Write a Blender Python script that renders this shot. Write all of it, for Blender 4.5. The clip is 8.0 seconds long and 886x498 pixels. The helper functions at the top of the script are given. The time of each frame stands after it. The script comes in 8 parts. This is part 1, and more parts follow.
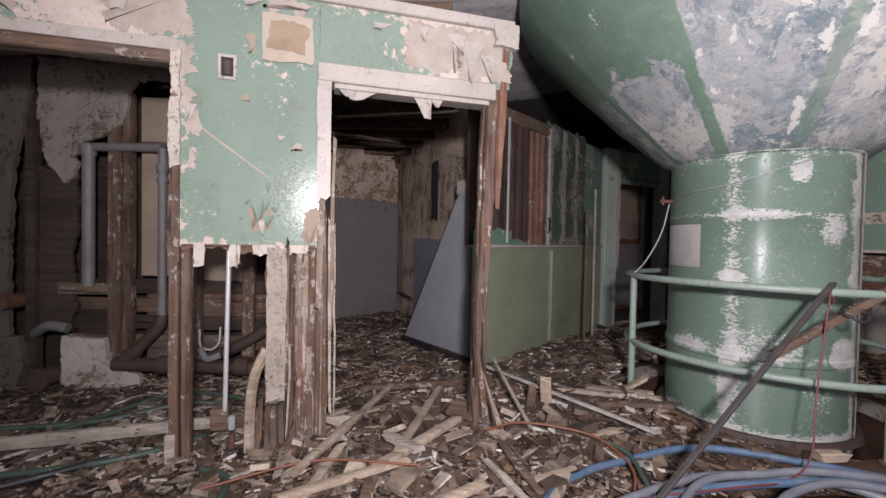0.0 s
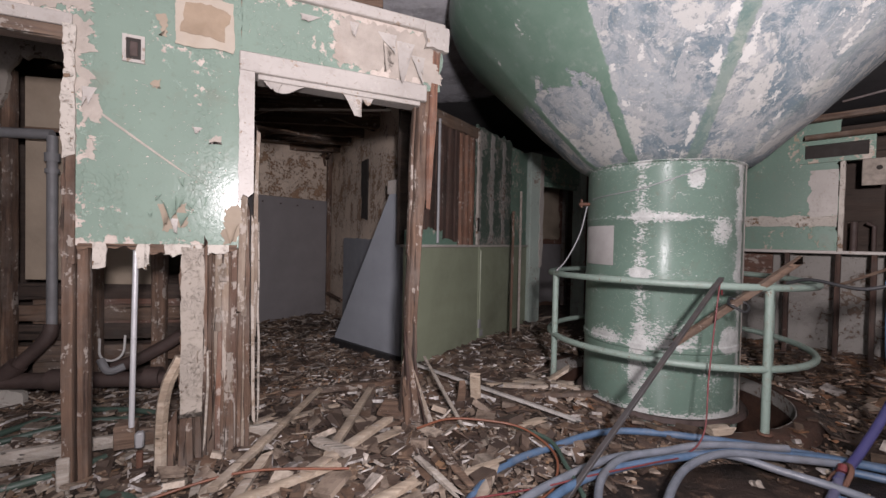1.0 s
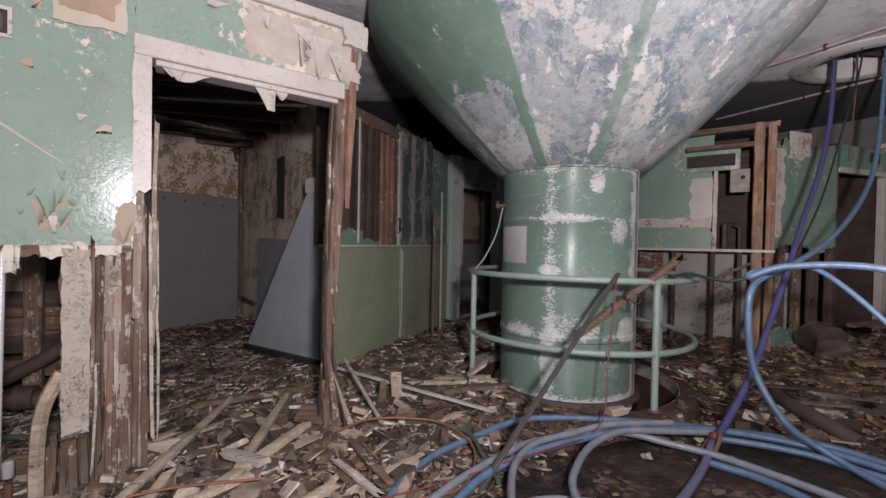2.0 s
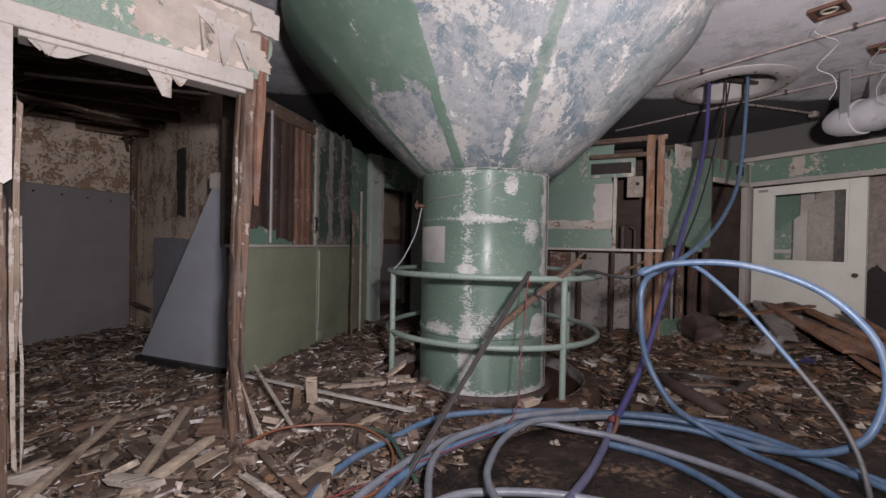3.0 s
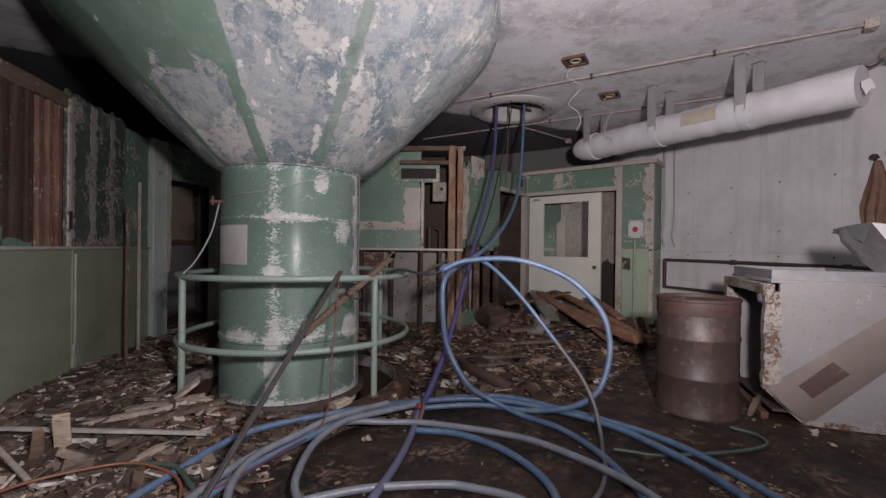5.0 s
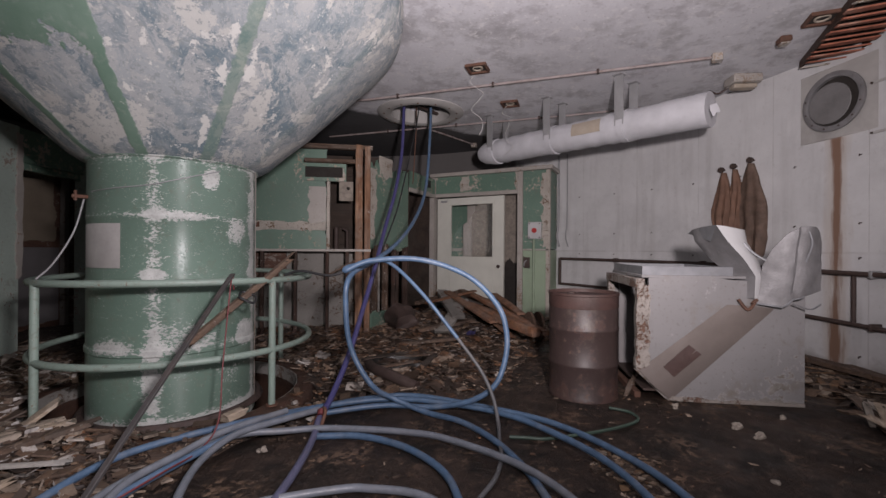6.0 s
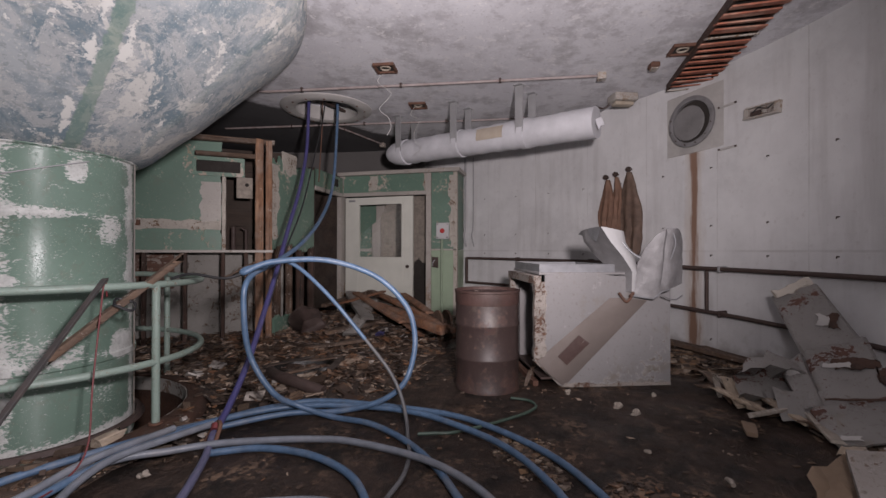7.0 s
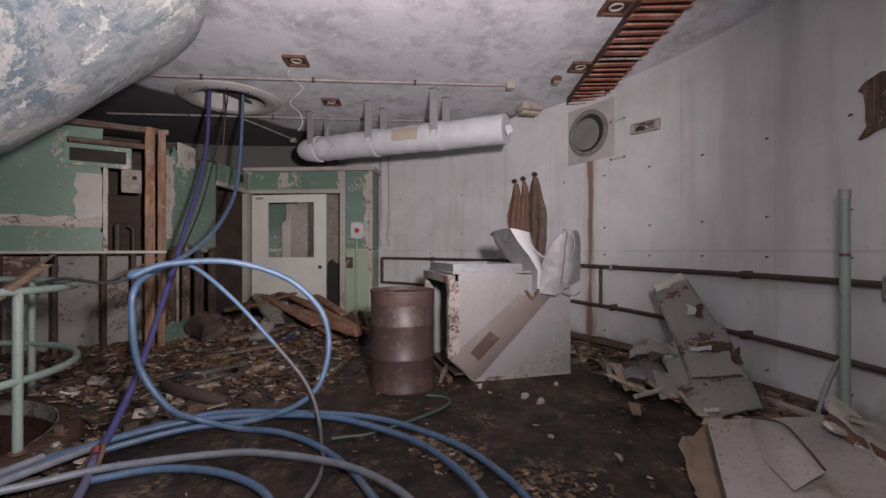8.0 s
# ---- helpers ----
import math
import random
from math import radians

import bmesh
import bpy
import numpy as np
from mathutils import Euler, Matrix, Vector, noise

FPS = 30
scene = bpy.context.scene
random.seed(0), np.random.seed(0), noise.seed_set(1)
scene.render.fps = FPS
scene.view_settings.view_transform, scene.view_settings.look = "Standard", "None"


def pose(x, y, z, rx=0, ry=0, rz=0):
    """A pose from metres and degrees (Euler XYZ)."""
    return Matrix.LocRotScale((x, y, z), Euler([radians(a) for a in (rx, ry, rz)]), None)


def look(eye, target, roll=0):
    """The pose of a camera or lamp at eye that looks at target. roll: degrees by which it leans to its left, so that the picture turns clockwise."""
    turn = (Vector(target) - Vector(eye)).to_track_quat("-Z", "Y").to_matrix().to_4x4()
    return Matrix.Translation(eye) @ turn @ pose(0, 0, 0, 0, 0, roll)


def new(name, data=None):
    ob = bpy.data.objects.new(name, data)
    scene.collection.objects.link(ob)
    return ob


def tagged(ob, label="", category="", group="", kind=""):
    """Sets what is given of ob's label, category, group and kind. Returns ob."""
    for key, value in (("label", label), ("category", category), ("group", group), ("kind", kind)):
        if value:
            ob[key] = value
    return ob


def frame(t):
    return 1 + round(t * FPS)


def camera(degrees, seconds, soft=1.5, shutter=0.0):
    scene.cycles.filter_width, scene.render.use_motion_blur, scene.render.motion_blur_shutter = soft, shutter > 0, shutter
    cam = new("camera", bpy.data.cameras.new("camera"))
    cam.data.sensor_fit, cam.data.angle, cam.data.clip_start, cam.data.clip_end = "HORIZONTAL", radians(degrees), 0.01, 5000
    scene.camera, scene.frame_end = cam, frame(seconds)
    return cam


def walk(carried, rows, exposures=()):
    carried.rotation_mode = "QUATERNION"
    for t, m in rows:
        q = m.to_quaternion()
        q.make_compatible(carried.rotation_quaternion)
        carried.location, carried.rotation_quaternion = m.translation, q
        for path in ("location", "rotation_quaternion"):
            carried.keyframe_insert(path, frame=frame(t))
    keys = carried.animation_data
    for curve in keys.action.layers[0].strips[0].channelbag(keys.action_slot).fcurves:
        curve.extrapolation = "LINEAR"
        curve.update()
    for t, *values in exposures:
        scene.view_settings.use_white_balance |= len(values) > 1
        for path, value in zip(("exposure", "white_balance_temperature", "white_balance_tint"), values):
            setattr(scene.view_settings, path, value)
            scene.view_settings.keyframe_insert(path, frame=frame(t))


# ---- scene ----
cam = camera(91.9, 8.0)
PATH = [
    (0, (0.38, -0.086, 1.25), (0.301, 1.912, 1.204), 1.1),
    (0.5, (0.384, -0.099, 1.249), (0.456, 1.899, 1.206), 1.1),
    (1, (0.375, -0.095, 1.248), (0.619, 1.89, 1.208), 1.2),
    (1.5, (0.38, -0.119, 1.246), (0.802, 1.836, 1.211), 1.1),
    (3, (0.418, -0.129, 1.241), (1.344, 1.643, 1.218), 1.1),
    (3.5, (0.425, -0.134, 1.233), (1.526, 1.535, 1.218), 1.0),
    (4, (0.439, -0.145, 1.231), (1.707, 1.401, 1.22), 0.9),
    (4.5, (0.436, -0.144, 1.231), (1.868, 1.252, 1.223), 0.8),
    (6, (0.469, -0.225, 1.225), (2.257, 0.671, 1.229), 0.4),
    (6.5, (0.466, -0.231, 1.221), (2.34, 0.467, 1.227), 0.2),
    (7, (0.462, -0.247, 1.223), (2.397, 0.259, 1.23), 0.1),
    (7.5, (0.45, -0.238, 1.225), (2.427, 0.066, 1.231), 0.1),
    (8, (0.436, -0.251, 1.231), (2.432, -0.133, 1.236), -0.0),
]
EXPOSURE = [(0, 0.08), (1.5, -0.09), (3.5, -0.32), (5.0, -0.52), (6.5, -0.52), (8, -0.33)]
walk(cam, [(t, look(eye, target, roll)) for t, eye, target, roll in PATH], EXPOSURE)

# ---- light: fixed lamps behind the camera for one turning with it; closed dark room ----
world = bpy.data.worlds.new("world")
scene.world = world
world.use_nodes = True
world.node_tree.nodes["Background"].inputs[0].default_value = (0.02, 0.02, 0.022, 1)
world.node_tree.nodes["Background"].inputs[1].default_value = 0.2
LAMP, LAMP_COLOUR = (0.62, -0.62, 1.65), (1.0, 0.915, 0.96)
FAR_COLOUR = (1.0, 0.895, 0.915)


def lamp(name, kind, watts, size):
    data = bpy.data.lights.new(name, kind)
    data.energy, data.shadow_soft_size, data.color = watts, size, LAMP_COLOUR
    ob = new(name, data)
    ob.location = LAMP
    return ob


# even spill and wide beam of the camera's lamp, held still
lamp("camera_lamp_spill", "POINT", 120, 0.1)
beam = lamp("camera_lamp_beam", "SPOT", 600, 0.1)
beam.data.spot_size, beam.data.spot_blend = radians(152), 1.0
# extra narrow beam, added only to brighten the far wall and cabin
far_fill = lamp("far_fill_lamp", "SPOT", 1330, 0.1)
far_fill.data.spot_size, far_fill.data.spot_blend, far_fill.data.color = radians(94), 1.0, FAR_COLOUR
far_fill.matrix_basis = look(LAMP, (LAMP[0] + math.cos(radians(14.5)), LAMP[1] + math.sin(radians(14.5)), LAMP[2] + 0.2))
beam.matrix_basis = look(LAMP, (LAMP[0] + math.cos(radians(81)), LAMP[1] + math.sin(radians(81)), LAMP[2] + 0.15))

# ---- materials ----


class Nodes:
    """Short hand for building a node material."""

    def __init__(self, name):
        self.mat = bpy.data.materials.new(name)
        self.mat.use_nodes = True
        self.tree = self.mat.node_tree
        self.bsdf = self.tree.nodes["Principled BSDF"]
        self.coord = self.tree.nodes.new("ShaderNodeTexCoord").outputs["Object"]

    def node(self, kind, values=(), **attrs):
        n = self.tree.nodes.new(kind)
        for key, value in attrs.items():
            setattr(n, key, value)
        for key, value in dict(values).items():
            self.put(n.inputs[key], value)
        return n

    def put(self, socket, value):
        if isinstance(value, bpy.types.NodeSocket):
            self.tree.links.new(value, socket)
        elif isinstance(value, tuple) and len(value) == 3 and socket.type == "RGBA":
            socket.default_value = (*value, 1)
        else:
            socket.default_value = value

    def scaled(self, sx, sy, sz):
        return self.node("ShaderNodeMapping", {"Vector": self.coord, "Scale": (sx, sy, sz)}).outputs[0]

    def noise(self, scale, detail=4, rough=0.55, vec=None, distort=0.0):
        return self.node("ShaderNodeTexNoise", {"Vector": vec or self.coord, "Scale": scale, "Detail": detail, "Roughness": rough, "Distortion": distort}).outputs["Fac"]

    def voronoi(self, scale, feature="F1", vec=None, out="Distance"):
        return self.node("ShaderNodeTexVoronoi", {"Vector": vec or self.coord, "Scale": scale}, feature=feature).outputs[out]

    def step(self, fac, lo, hi, a=0.0, b=1.0):
        return self.node("ShaderNodeMapRange", {"Value": fac, "From Min": lo, "From Max": hi, "To Min": a, "To Max": b}).outputs[0]

    def mix(self, fac, a, b, mode="MIX"):
        n = self.node("ShaderNodeMix", data_type="RGBA", blend_type=mode)
        self.put(n.inputs[0], fac), self.put(n.inputs[6], a), self.put(n.inputs[7], b)
        return n.outputs[2]

    def maths(self, op, a, b=0.0):
        n = self.node("ShaderNodeMath", operation=op)
        self.put(n.inputs[0], a), self.put(n.inputs[1], b)
        return n.outputs[0]

    def done(self, colour, rough=0.7, height=None, bump=0.3, dist=0.01, metal=0.0, spec=0.5):
        self.put(self.bsdf.inputs["Base Color"], colour)
        self.put(self.bsdf.inputs["Roughness"], rough)
        self.put(self.bsdf.inputs["Metallic"], metal)
        self.put(self.bsdf.inputs["Specular IOR Level"], spec)
        if height is not None:
            b = self.node("ShaderNodeBump", {"Height": height, "Strength": bump, "Distance": dist})
            self.tree.links.new(b.outputs[0], self.bsdf.inputs["Normal"])
        return self.mat


def peeling(name, paint, under, amount=0.5, scale=3.0, gloss=0.3, bump=0.5, under_rough=0.85, dirt=0.25, bare=None, worn=(), cracked=0.25, spots=(), crumb=0.38, squash=1.0):
    """Old paint that has chipped off in flakes, with stains. worn: (axis, place, half width, how much more) where it chips most."""
    n = Nodes(name)
    lie = n.scaled(1, 1, squash)
    big, fine = n.noise(scale, 6, 0.66, lie), n.noise(scale * 8, 4, 0.65, lie)
    mixed = n.maths("ADD", n.maths("MULTIPLY", big, 1 - crumb), n.maths("MULTIPLY", fine, crumb))
    axes = n.node("ShaderNodeSeparateXYZ", {"Vector": n.coord}).outputs
    around = n.maths("MULTIPLY", n.maths("ARCTAN2", axes[1], axes[0]), 57.2958)
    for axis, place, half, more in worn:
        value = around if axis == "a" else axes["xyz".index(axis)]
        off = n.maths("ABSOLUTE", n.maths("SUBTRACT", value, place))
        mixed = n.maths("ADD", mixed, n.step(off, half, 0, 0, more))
    for turn, high, wide, tall, more in spots:
        u = n.maths("DIVIDE", n.maths("SUBTRACT", around, turn), wide)
        v = n.maths("DIVIDE", n.maths("SUBTRACT", axes[2], high), tall)
        away = n.maths("ADD", n.maths("MULTIPLY", u, u), n.maths("MULTIPLY", v, v))
        mixed = n.maths("ADD", mixed, n.step(away, 1.7, 0.0, 0, more * 1.1))
    specks = n.maths("MULTIPLY", n.step(n.noise(scale * 17, 3, 0.6, n.scaled(1, 1, 1.7)), 0.655, 0.67), n.step(n.noise(scale * 1.3, 4, 0.6), 0.44, 0.50))
    gone = n.maths("MAXIMUM", n.step(mixed, amount, amount + 0.01), specks)
    edge = n.maths("MULTIPLY", n.step(mixed, amount - 0.03, amount), n.step(gone, 0, 1, 1, 0))
    crack = n.step(n.voronoi(scale * 15, "DISTANCE_TO_EDGE", n.node("ShaderNodeMix", {0: 0.12, 4: n.coord, 5: n.node("ShaderNodeTexNoise", {"Vector": n.coord, "Scale": scale * 3}).outputs["Color"]}, data_type="VECTOR").outputs[1]), 0.0, 0.02)
    crack = n.mix(n.step(n.noise(scale * 0.9, 3), 0.5, 0.6), (1, 1, 1), crack)
    tone = n.mix(n.step(n.noise(1.3, 3), 0.35, 0.7), paint, tuple(c * 0.8 for c in paint))
    tone = n.mix(n.step(n.noise(34, 3), 0.58, 0.75, 0, dirt), tone, (0.09, 0.07, 0.05))
    tone = n.mix(n.step(n.noise(scale * 1.7, 6, 0.7), 0.56, 0.74, 0, dirt * 1.6), tone, (0.16, 0.13, 0.1))
    tone = n.mix(n.maths("MULTIPLY", edge, 0.5), tone, tuple(min(c * 1.6, 0.7) for c in paint))
    base = n.mix(n.step(n.noise(scale * 2.3, 4, 0.7), 0.4, 0.66), under, bare or tuple(c * 0.72 for c in under))
    base = n.mix(n.step(n.noise(scale * 16, 3), 0.55, 0.72, 0, 0.4), base, (0.14, 0.1, 0.07))
    colour = n.mix(gone, tone, base)
    height = n.maths("ADD", n.maths("MULTIPLY", gone, -1.0), n.maths("ADD", n.maths("MULTIPLY", crack, cracked), n.maths("ADD", n.maths("MULTIPLY", n.noise(scale * 14, 3), 0.25), n.maths("MULTIPLY", edge, 0.5))))
    return n.done(colour, n.mix(gone, (gloss,) * 3, (under_rough,) * 3), height, bump, 0.006)


def plain(name, colour, rough=0.7, metal=0.0, vary=0.3, scale=6.0, bump=0.25, stain=(0.06, 0.05, 0.04), stained=0.3, dist=0.008):
    """A surface with grain and stains at two scales."""
    n = Nodes(name)
    c = n.mix(n.step(n.noise(scale, 5, 0.6), 0.3, 0.72), colour, tuple(v * (1 - vary) for v in colour))
    c = n.mix(n.step(n.noise(scale * 0.35, 6, 0.65), 0.52, 0.75, 0, stained), c, stain)
    return n.done(c, n.step(n.noise(scale * 3, 3), 0.3, 0.7, max(rough - 0.1, 0.05), min(rough + 0.1, 1)), n.noise(scale * 9, 4), bump, dist, metal)


def timber(name, colour, dark, along="z", rough=0.85, residue=0.0):
    """Bare old wood with long grain, splits, rot and what is left of its paint."""
    n = Nodes(name)
    s = {"x": (1.0, 26, 26), "y": (26, 1.0, 26), "z": (26, 26, 1.0)}[along]
    t = {"x": (1.5, 6, 6), "y": (6, 1.5, 6), "z": (6, 6, 1.5)}[along]
    grain = n.noise(1.6, 7, 0.7, n.scaled(*s), 0.5)
    blotch = n.noise(1.0, 6, 0.7, n.scaled(*t), 0.3)
    rnd = n.node("ShaderNodeObjectInfo").outputs["Random"]
    c = n.mix(n.step(grain, 0.36, 0.62), colour, dark)
    c = n.mix(n.step(blotch, 0.42, 0.66, 0, 0.85), c, tuple(v * 0.45 for v in dark))
    grey = sum(colour) / 3
    c = n.mix(n.step(n.noise(3.4, 5, 0.7), 0.46, 0.7, 0, 0.6), c, (grey * 1.15, grey * 1.02, grey * 0.9))
    c = n.mix(n.step(rnd, 0, 1, 0, 0.5), c, tuple(v * 0.55 for v in colour))
    left = n.step(n.maths("ADD", n.maths("MULTIPLY", n.noise(2.2, 6, 0.7, n.scaled(*t)), 0.6), n.maths("MULTIPLY", n.noise(22, 4, 0.7), 0.4)), 0.60 - residue * 0.12, 0.615 - residue * 0.12, 0, 0.55 if residue else 0.0)
    c = n.mix(left, c, (0.44, 0.40, 0.355))
    split = n.step(n.noise(1.2, 3, 0.5, n.scaled(*[v * 1.6 for v in s])), 0.66, 0.70)
    c = n.mix(n.maths("MULTIPLY", split, 0.8), c, (0.02, 0.014, 0.01))
    h = n.maths("ADD", n.maths("ADD", grain, n.maths("MULTIPLY", split, -0.8)), n.maths("MULTIPLY", left, 0.3))
    return n.done(c, rough, h, 0.9, 0.012)


M = {}
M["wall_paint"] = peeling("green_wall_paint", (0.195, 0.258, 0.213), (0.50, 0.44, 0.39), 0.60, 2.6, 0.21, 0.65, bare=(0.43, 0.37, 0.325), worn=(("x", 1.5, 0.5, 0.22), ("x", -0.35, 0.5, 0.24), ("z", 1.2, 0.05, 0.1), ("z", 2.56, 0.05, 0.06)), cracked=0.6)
M["far_paint"] = peeling("faded_green_paint", (0.125, 0.205, 0.158), (0.46, 0.41, 0.365), 0.575, 2.4, 0.45, 0.5, bare=(0.3, 0.24, 0.17))
COLUMN_WEAR = ((-137.3, 1.04, 9, 0.035, 0.3), (-101, 1.72, 6, 0.07, 0.26), (-80, 1.35, 9, 0.09, 0.19), (-69, 0.57, 10, 0.1, 0.3), (-118, 0.6, 22, 0.11, 0.13), (-138, 0.34, 8, 0.2, 0.13), (-165, 0.55, 16, 0.07, 0.13), (-125, 1.45, 24, 0.04, 0.12), (-87, 0.28, 10, 0.15, 0.07), (-62, 1.6, 6, 0.25, 0.12), (-62, 1.1, 6, 0.3, 0.1))
M["column"] = peeling("green_column_paint", (0.138, 0.205, 0.165), (0.50, 0.51, 0.49), 0.625, 5.0, 0.34, 0.4, worn=(("a", -136, 8, 0.14), ("z", 0.53, 0.05, 0.11), ("z", 1.45, 0.04, 0.085), ("a", -57, 7, 0.22), ("z", 0.02, 0.07, 0.22), ("z", 1.84, 0.05, 0.1)), spots=COLUMN_WEAR, crumb=0.58, squash=2.2)
M["wall_paint"].node_tree.nodes["Principled BSDF"].inputs["Specular IOR Level"].default_value = 0.17
turned = M["column"].node_tree.nodes
turned["Principled BSDF"].inputs["Anisotropic"].default_value = 0.8
turned["Principled BSDF"].inputs["Anisotropic Rotation"].default_value = 0.25
M["column"].node_tree.links.new(turned.new("ShaderNodeTangent").outputs[0], turned["Principled BSDF"].inputs["Tangent"])
M["rail"] = peeling("rail_paint", (0.225, 0.29, 0.25), (0.20, 0.17, 0.14), 0.60, 9, 0.42, 0.4, dirt=0.4)
M["jamb"] = peeling("pale_mint_jamb_paint", (0.37, 0.44, 0.395), (0.30, 0.25, 0.21), 0.58, 4.0, 0.5, 0.5, dirt=0.35)
M["casing"] = peeling("white_casing_paint", (0.39, 0.36, 0.33), (0.33, 0.265, 0.21), 0.60, 4.2, 0.5, 0.6, worn=(("z", 0.3, 0.6, 0.1),))
M["flaky"] = peeling("flaking_white_paint", (0.46, 0.42, 0.37), (0.22, 0.145, 0.095), 0.57, 4.0, 0.7, 0.9, dirt=0.6, cracked=0.9)


M["cracked_plaster"] = peeling("cracked_cream_plaster", (0.345, 0.305, 0.26), (0.20, 0.135, 0.09), 0.66, 5.0, 0.85, 1.0, dirt=0.6, worn=(("z", 0.2, 0.35, 0.08),), cracked=1.6)


def cone_paint():
    """Primer and bare filler over the flare, with green left along the seams and on one side."""
    n = Nodes("worn_cone_paint")
    axes = n.node("ShaderNodeSeparateXYZ", {"Vector": n.coord}).outputs
    around = n.maths("MULTIPLY", n.maths("ARCTAN2", axes[1], axes[0]), 57.2958)
    flat = n.maths("SQRT", n.maths("ADD", n.maths("MULTIPLY", axes[0], axes[0]), n.maths("MULTIPLY", axes[1], axes[1])))
    near_seam = n.maths("MULTIPLY", n.maths("PINGPONG", n.maths("ADD", around, 142 + 360), 18), n.maths("MULTIPLY", flat, 0.01745))
    wobble = n.step(n.noise(11, 6, 0.75), 0.3, 0.7, -0.016, 0.016)
    seam = n.step(n.maths("ADD", near_seam, wobble), 0.044, 0.036)
    past = n.maths("FLOORED_MODULO", n.maths("SUBTRACT", -142, around), 360)
    side = n.maths("MULTIPLY", n.step(past, 0, 1.5), n.step(past, 175, 165))
    edge = n.maths("ADD", axes[2], n.maths("ADD", n.step(n.noise(3.4, 6, 0.7), 0.3, 0.7, -0.16, 0.16), n.step(past, 20, 60, 0, 0.08)))
    kept = n.maths("MULTIPLY", side, n.step(edge, 2.36, 2.372))
    torn = n.noise(4.2, 7, 0.74)
    firm = n.step(n.maths("ABSOLUTE", n.maths("ADD", around, 142)), 30, 38, 0.66, 0.47)
    held = n.step(n.maths("SUBTRACT", firm, torn), 0.0, 0.02)
    held = n.maths("MAXIMUM", held, n.step(past, 28, 34))
    faint = n.step(around, -108, -128, 0.6, 1.0)
    faint = n.maths("MULTIPLY", faint, n.step(around, -75, -85, 0.2, 1.0))
    green = n.maths("MAXIMUM", kept, n.maths("MULTIPLY", n.maths("MULTIPLY", seam, faint), held))
    # blue-grey primer, rubbed grey, and crisp islands of white filler
    patch = n.noise(2.4, 8, 0.72, distort=0.5)
    grey = n.mix(n.step(patch, 0.43, 0.56), (0.13, 0.172, 0.198), (0.29, 0.312, 0.322))
    rub = n.noise(5.5, 8, 0.78, distort=0.8)
    grey = n.mix(n.step(rub, 0.50, 0.53, 0, 0.75), grey, (0.345, 0.35, 0.347))
    grey = n.mix(n.step(n.noise(2.0, 8, 0.74, distort=0.4), 0.535, 0.55), grey, (0.42, 0.415, 0.395))
    grey = n.mix(n.step(n.noise(24, 5, 0.75), 0.55, 0.6, 0, 0.7), grey, (0.19, 0.215, 0.22))
    grey = n.mix(n.step(n.noise(60, 4, 0.7), 0.58, 0.64, 0, 0.6), grey, (0.46, 0.46, 0.44))
    beside = n.maths("MULTIPLY", n.step(n.maths("ABSOLUTE", n.maths("SUBTRACT", near_seam, 0.075)), 0.045, 0.0), n.step(around, -143, -142))
    flake = n.step(n.maths("ADD", n.noise(5, 7, 0.74), n.maths("MULTIPLY", beside, 0.09)), 0.615, 0.625)
    green_c = n.mix(n.step(n.noise(3, 5, 0.65), 0.4, 0.7), (0.12, 0.19, 0.145), (0.165, 0.235, 0.19))
    green_c = n.mix(n.step(n.noise(14, 5, 0.7), 0.56, 0.68, 0, 0.5), green_c, (0.25, 0.29, 0.26))
    c = n.mix(green, grey, green_c)
    chip = n.maths("MULTIPLY", flake, n.step(green, 0, 1, 1, 0.0))
    spots = n.step(n.noise(9, 6, 0.72, n.scaled(1, 1, 0.6)), 0.665, 0.672)
    c = n.mix(n.maths("MAXIMUM", chip, spots), c, (0.52, 0.515, 0.49))
    h = n.maths("ADD", n.maths("MULTIPLY", green, 0.6), n.maths("ADD", n.maths("MULTIPLY", n.noise(26, 5, 0.7), 0.5), n.maths("MULTIPLY", chip, 0.5)))
    return n.done(c, n.mix(green, (0.7,) * 3, (0.36,) * 3), h, 0.45, 0.006)


M["cone"] = cone_paint()
M["wood"] = timber("old_timber", (0.205, 0.128, 0.085), (0.062, 0.034, 0.023), residue=0.34)
M["wood_x"] = timber("old_timber_flat", (0.20, 0.13, 0.087), (0.07, 0.04, 0.027), "x", residue=0.15)
M["pale_wood"] = timber("pale_board", (0.52, 0.43, 0.33), (0.30, 0.225, 0.16), "x", residue=0.1)
M["orange_wood"] = timber("orange_brown_post", (0.36, 0.205, 0.12), (0.17, 0.08, 0.045), residue=0.05)
M["orange_beam"] = timber("orange_brown_timber", (0.33, 0.16, 0.08), (0.15, 0.06, 0.032), "x", residue=0.0)
M["red_wood"] = timber("reddish_stud", (0.29, 0.15, 0.095), (0.11, 0.052, 0.034), residue=0.25)
M["peeled_board"] = timber("peeled_white_on_brown_board", (0.19, 0.11, 0.075), (0.055, 0.03, 0.022), residue=0.85)
M["dark_stud"] = timber("dark_red_stud", (0.10, 0.055, 0.04), (0.04, 0.022, 0.017), residue=0.05)
M["white_wood"] = timber("whitewashed_board", (0.48, 0.44, 0.39), (0.27, 0.22, 0.17), "x", residue=0.3)
M["white_lath"] = timber("cracked_cream_lath", (0.36, 0.29, 0.22), (0.17, 0.11, 0.075), residue=0.75)
M["white_strip"] = timber("white_painted_strip", (0.56, 0.54, 0.51), (0.44, 0.41, 0.37), "x", residue=0.4)
# near-black old wood; also stands in for shade in the passage and gap
M["dark_wood"] = timber("near_black_timber", (0.075, 0.05, 0.037), (0.03, 0.02, 0.015), "x")
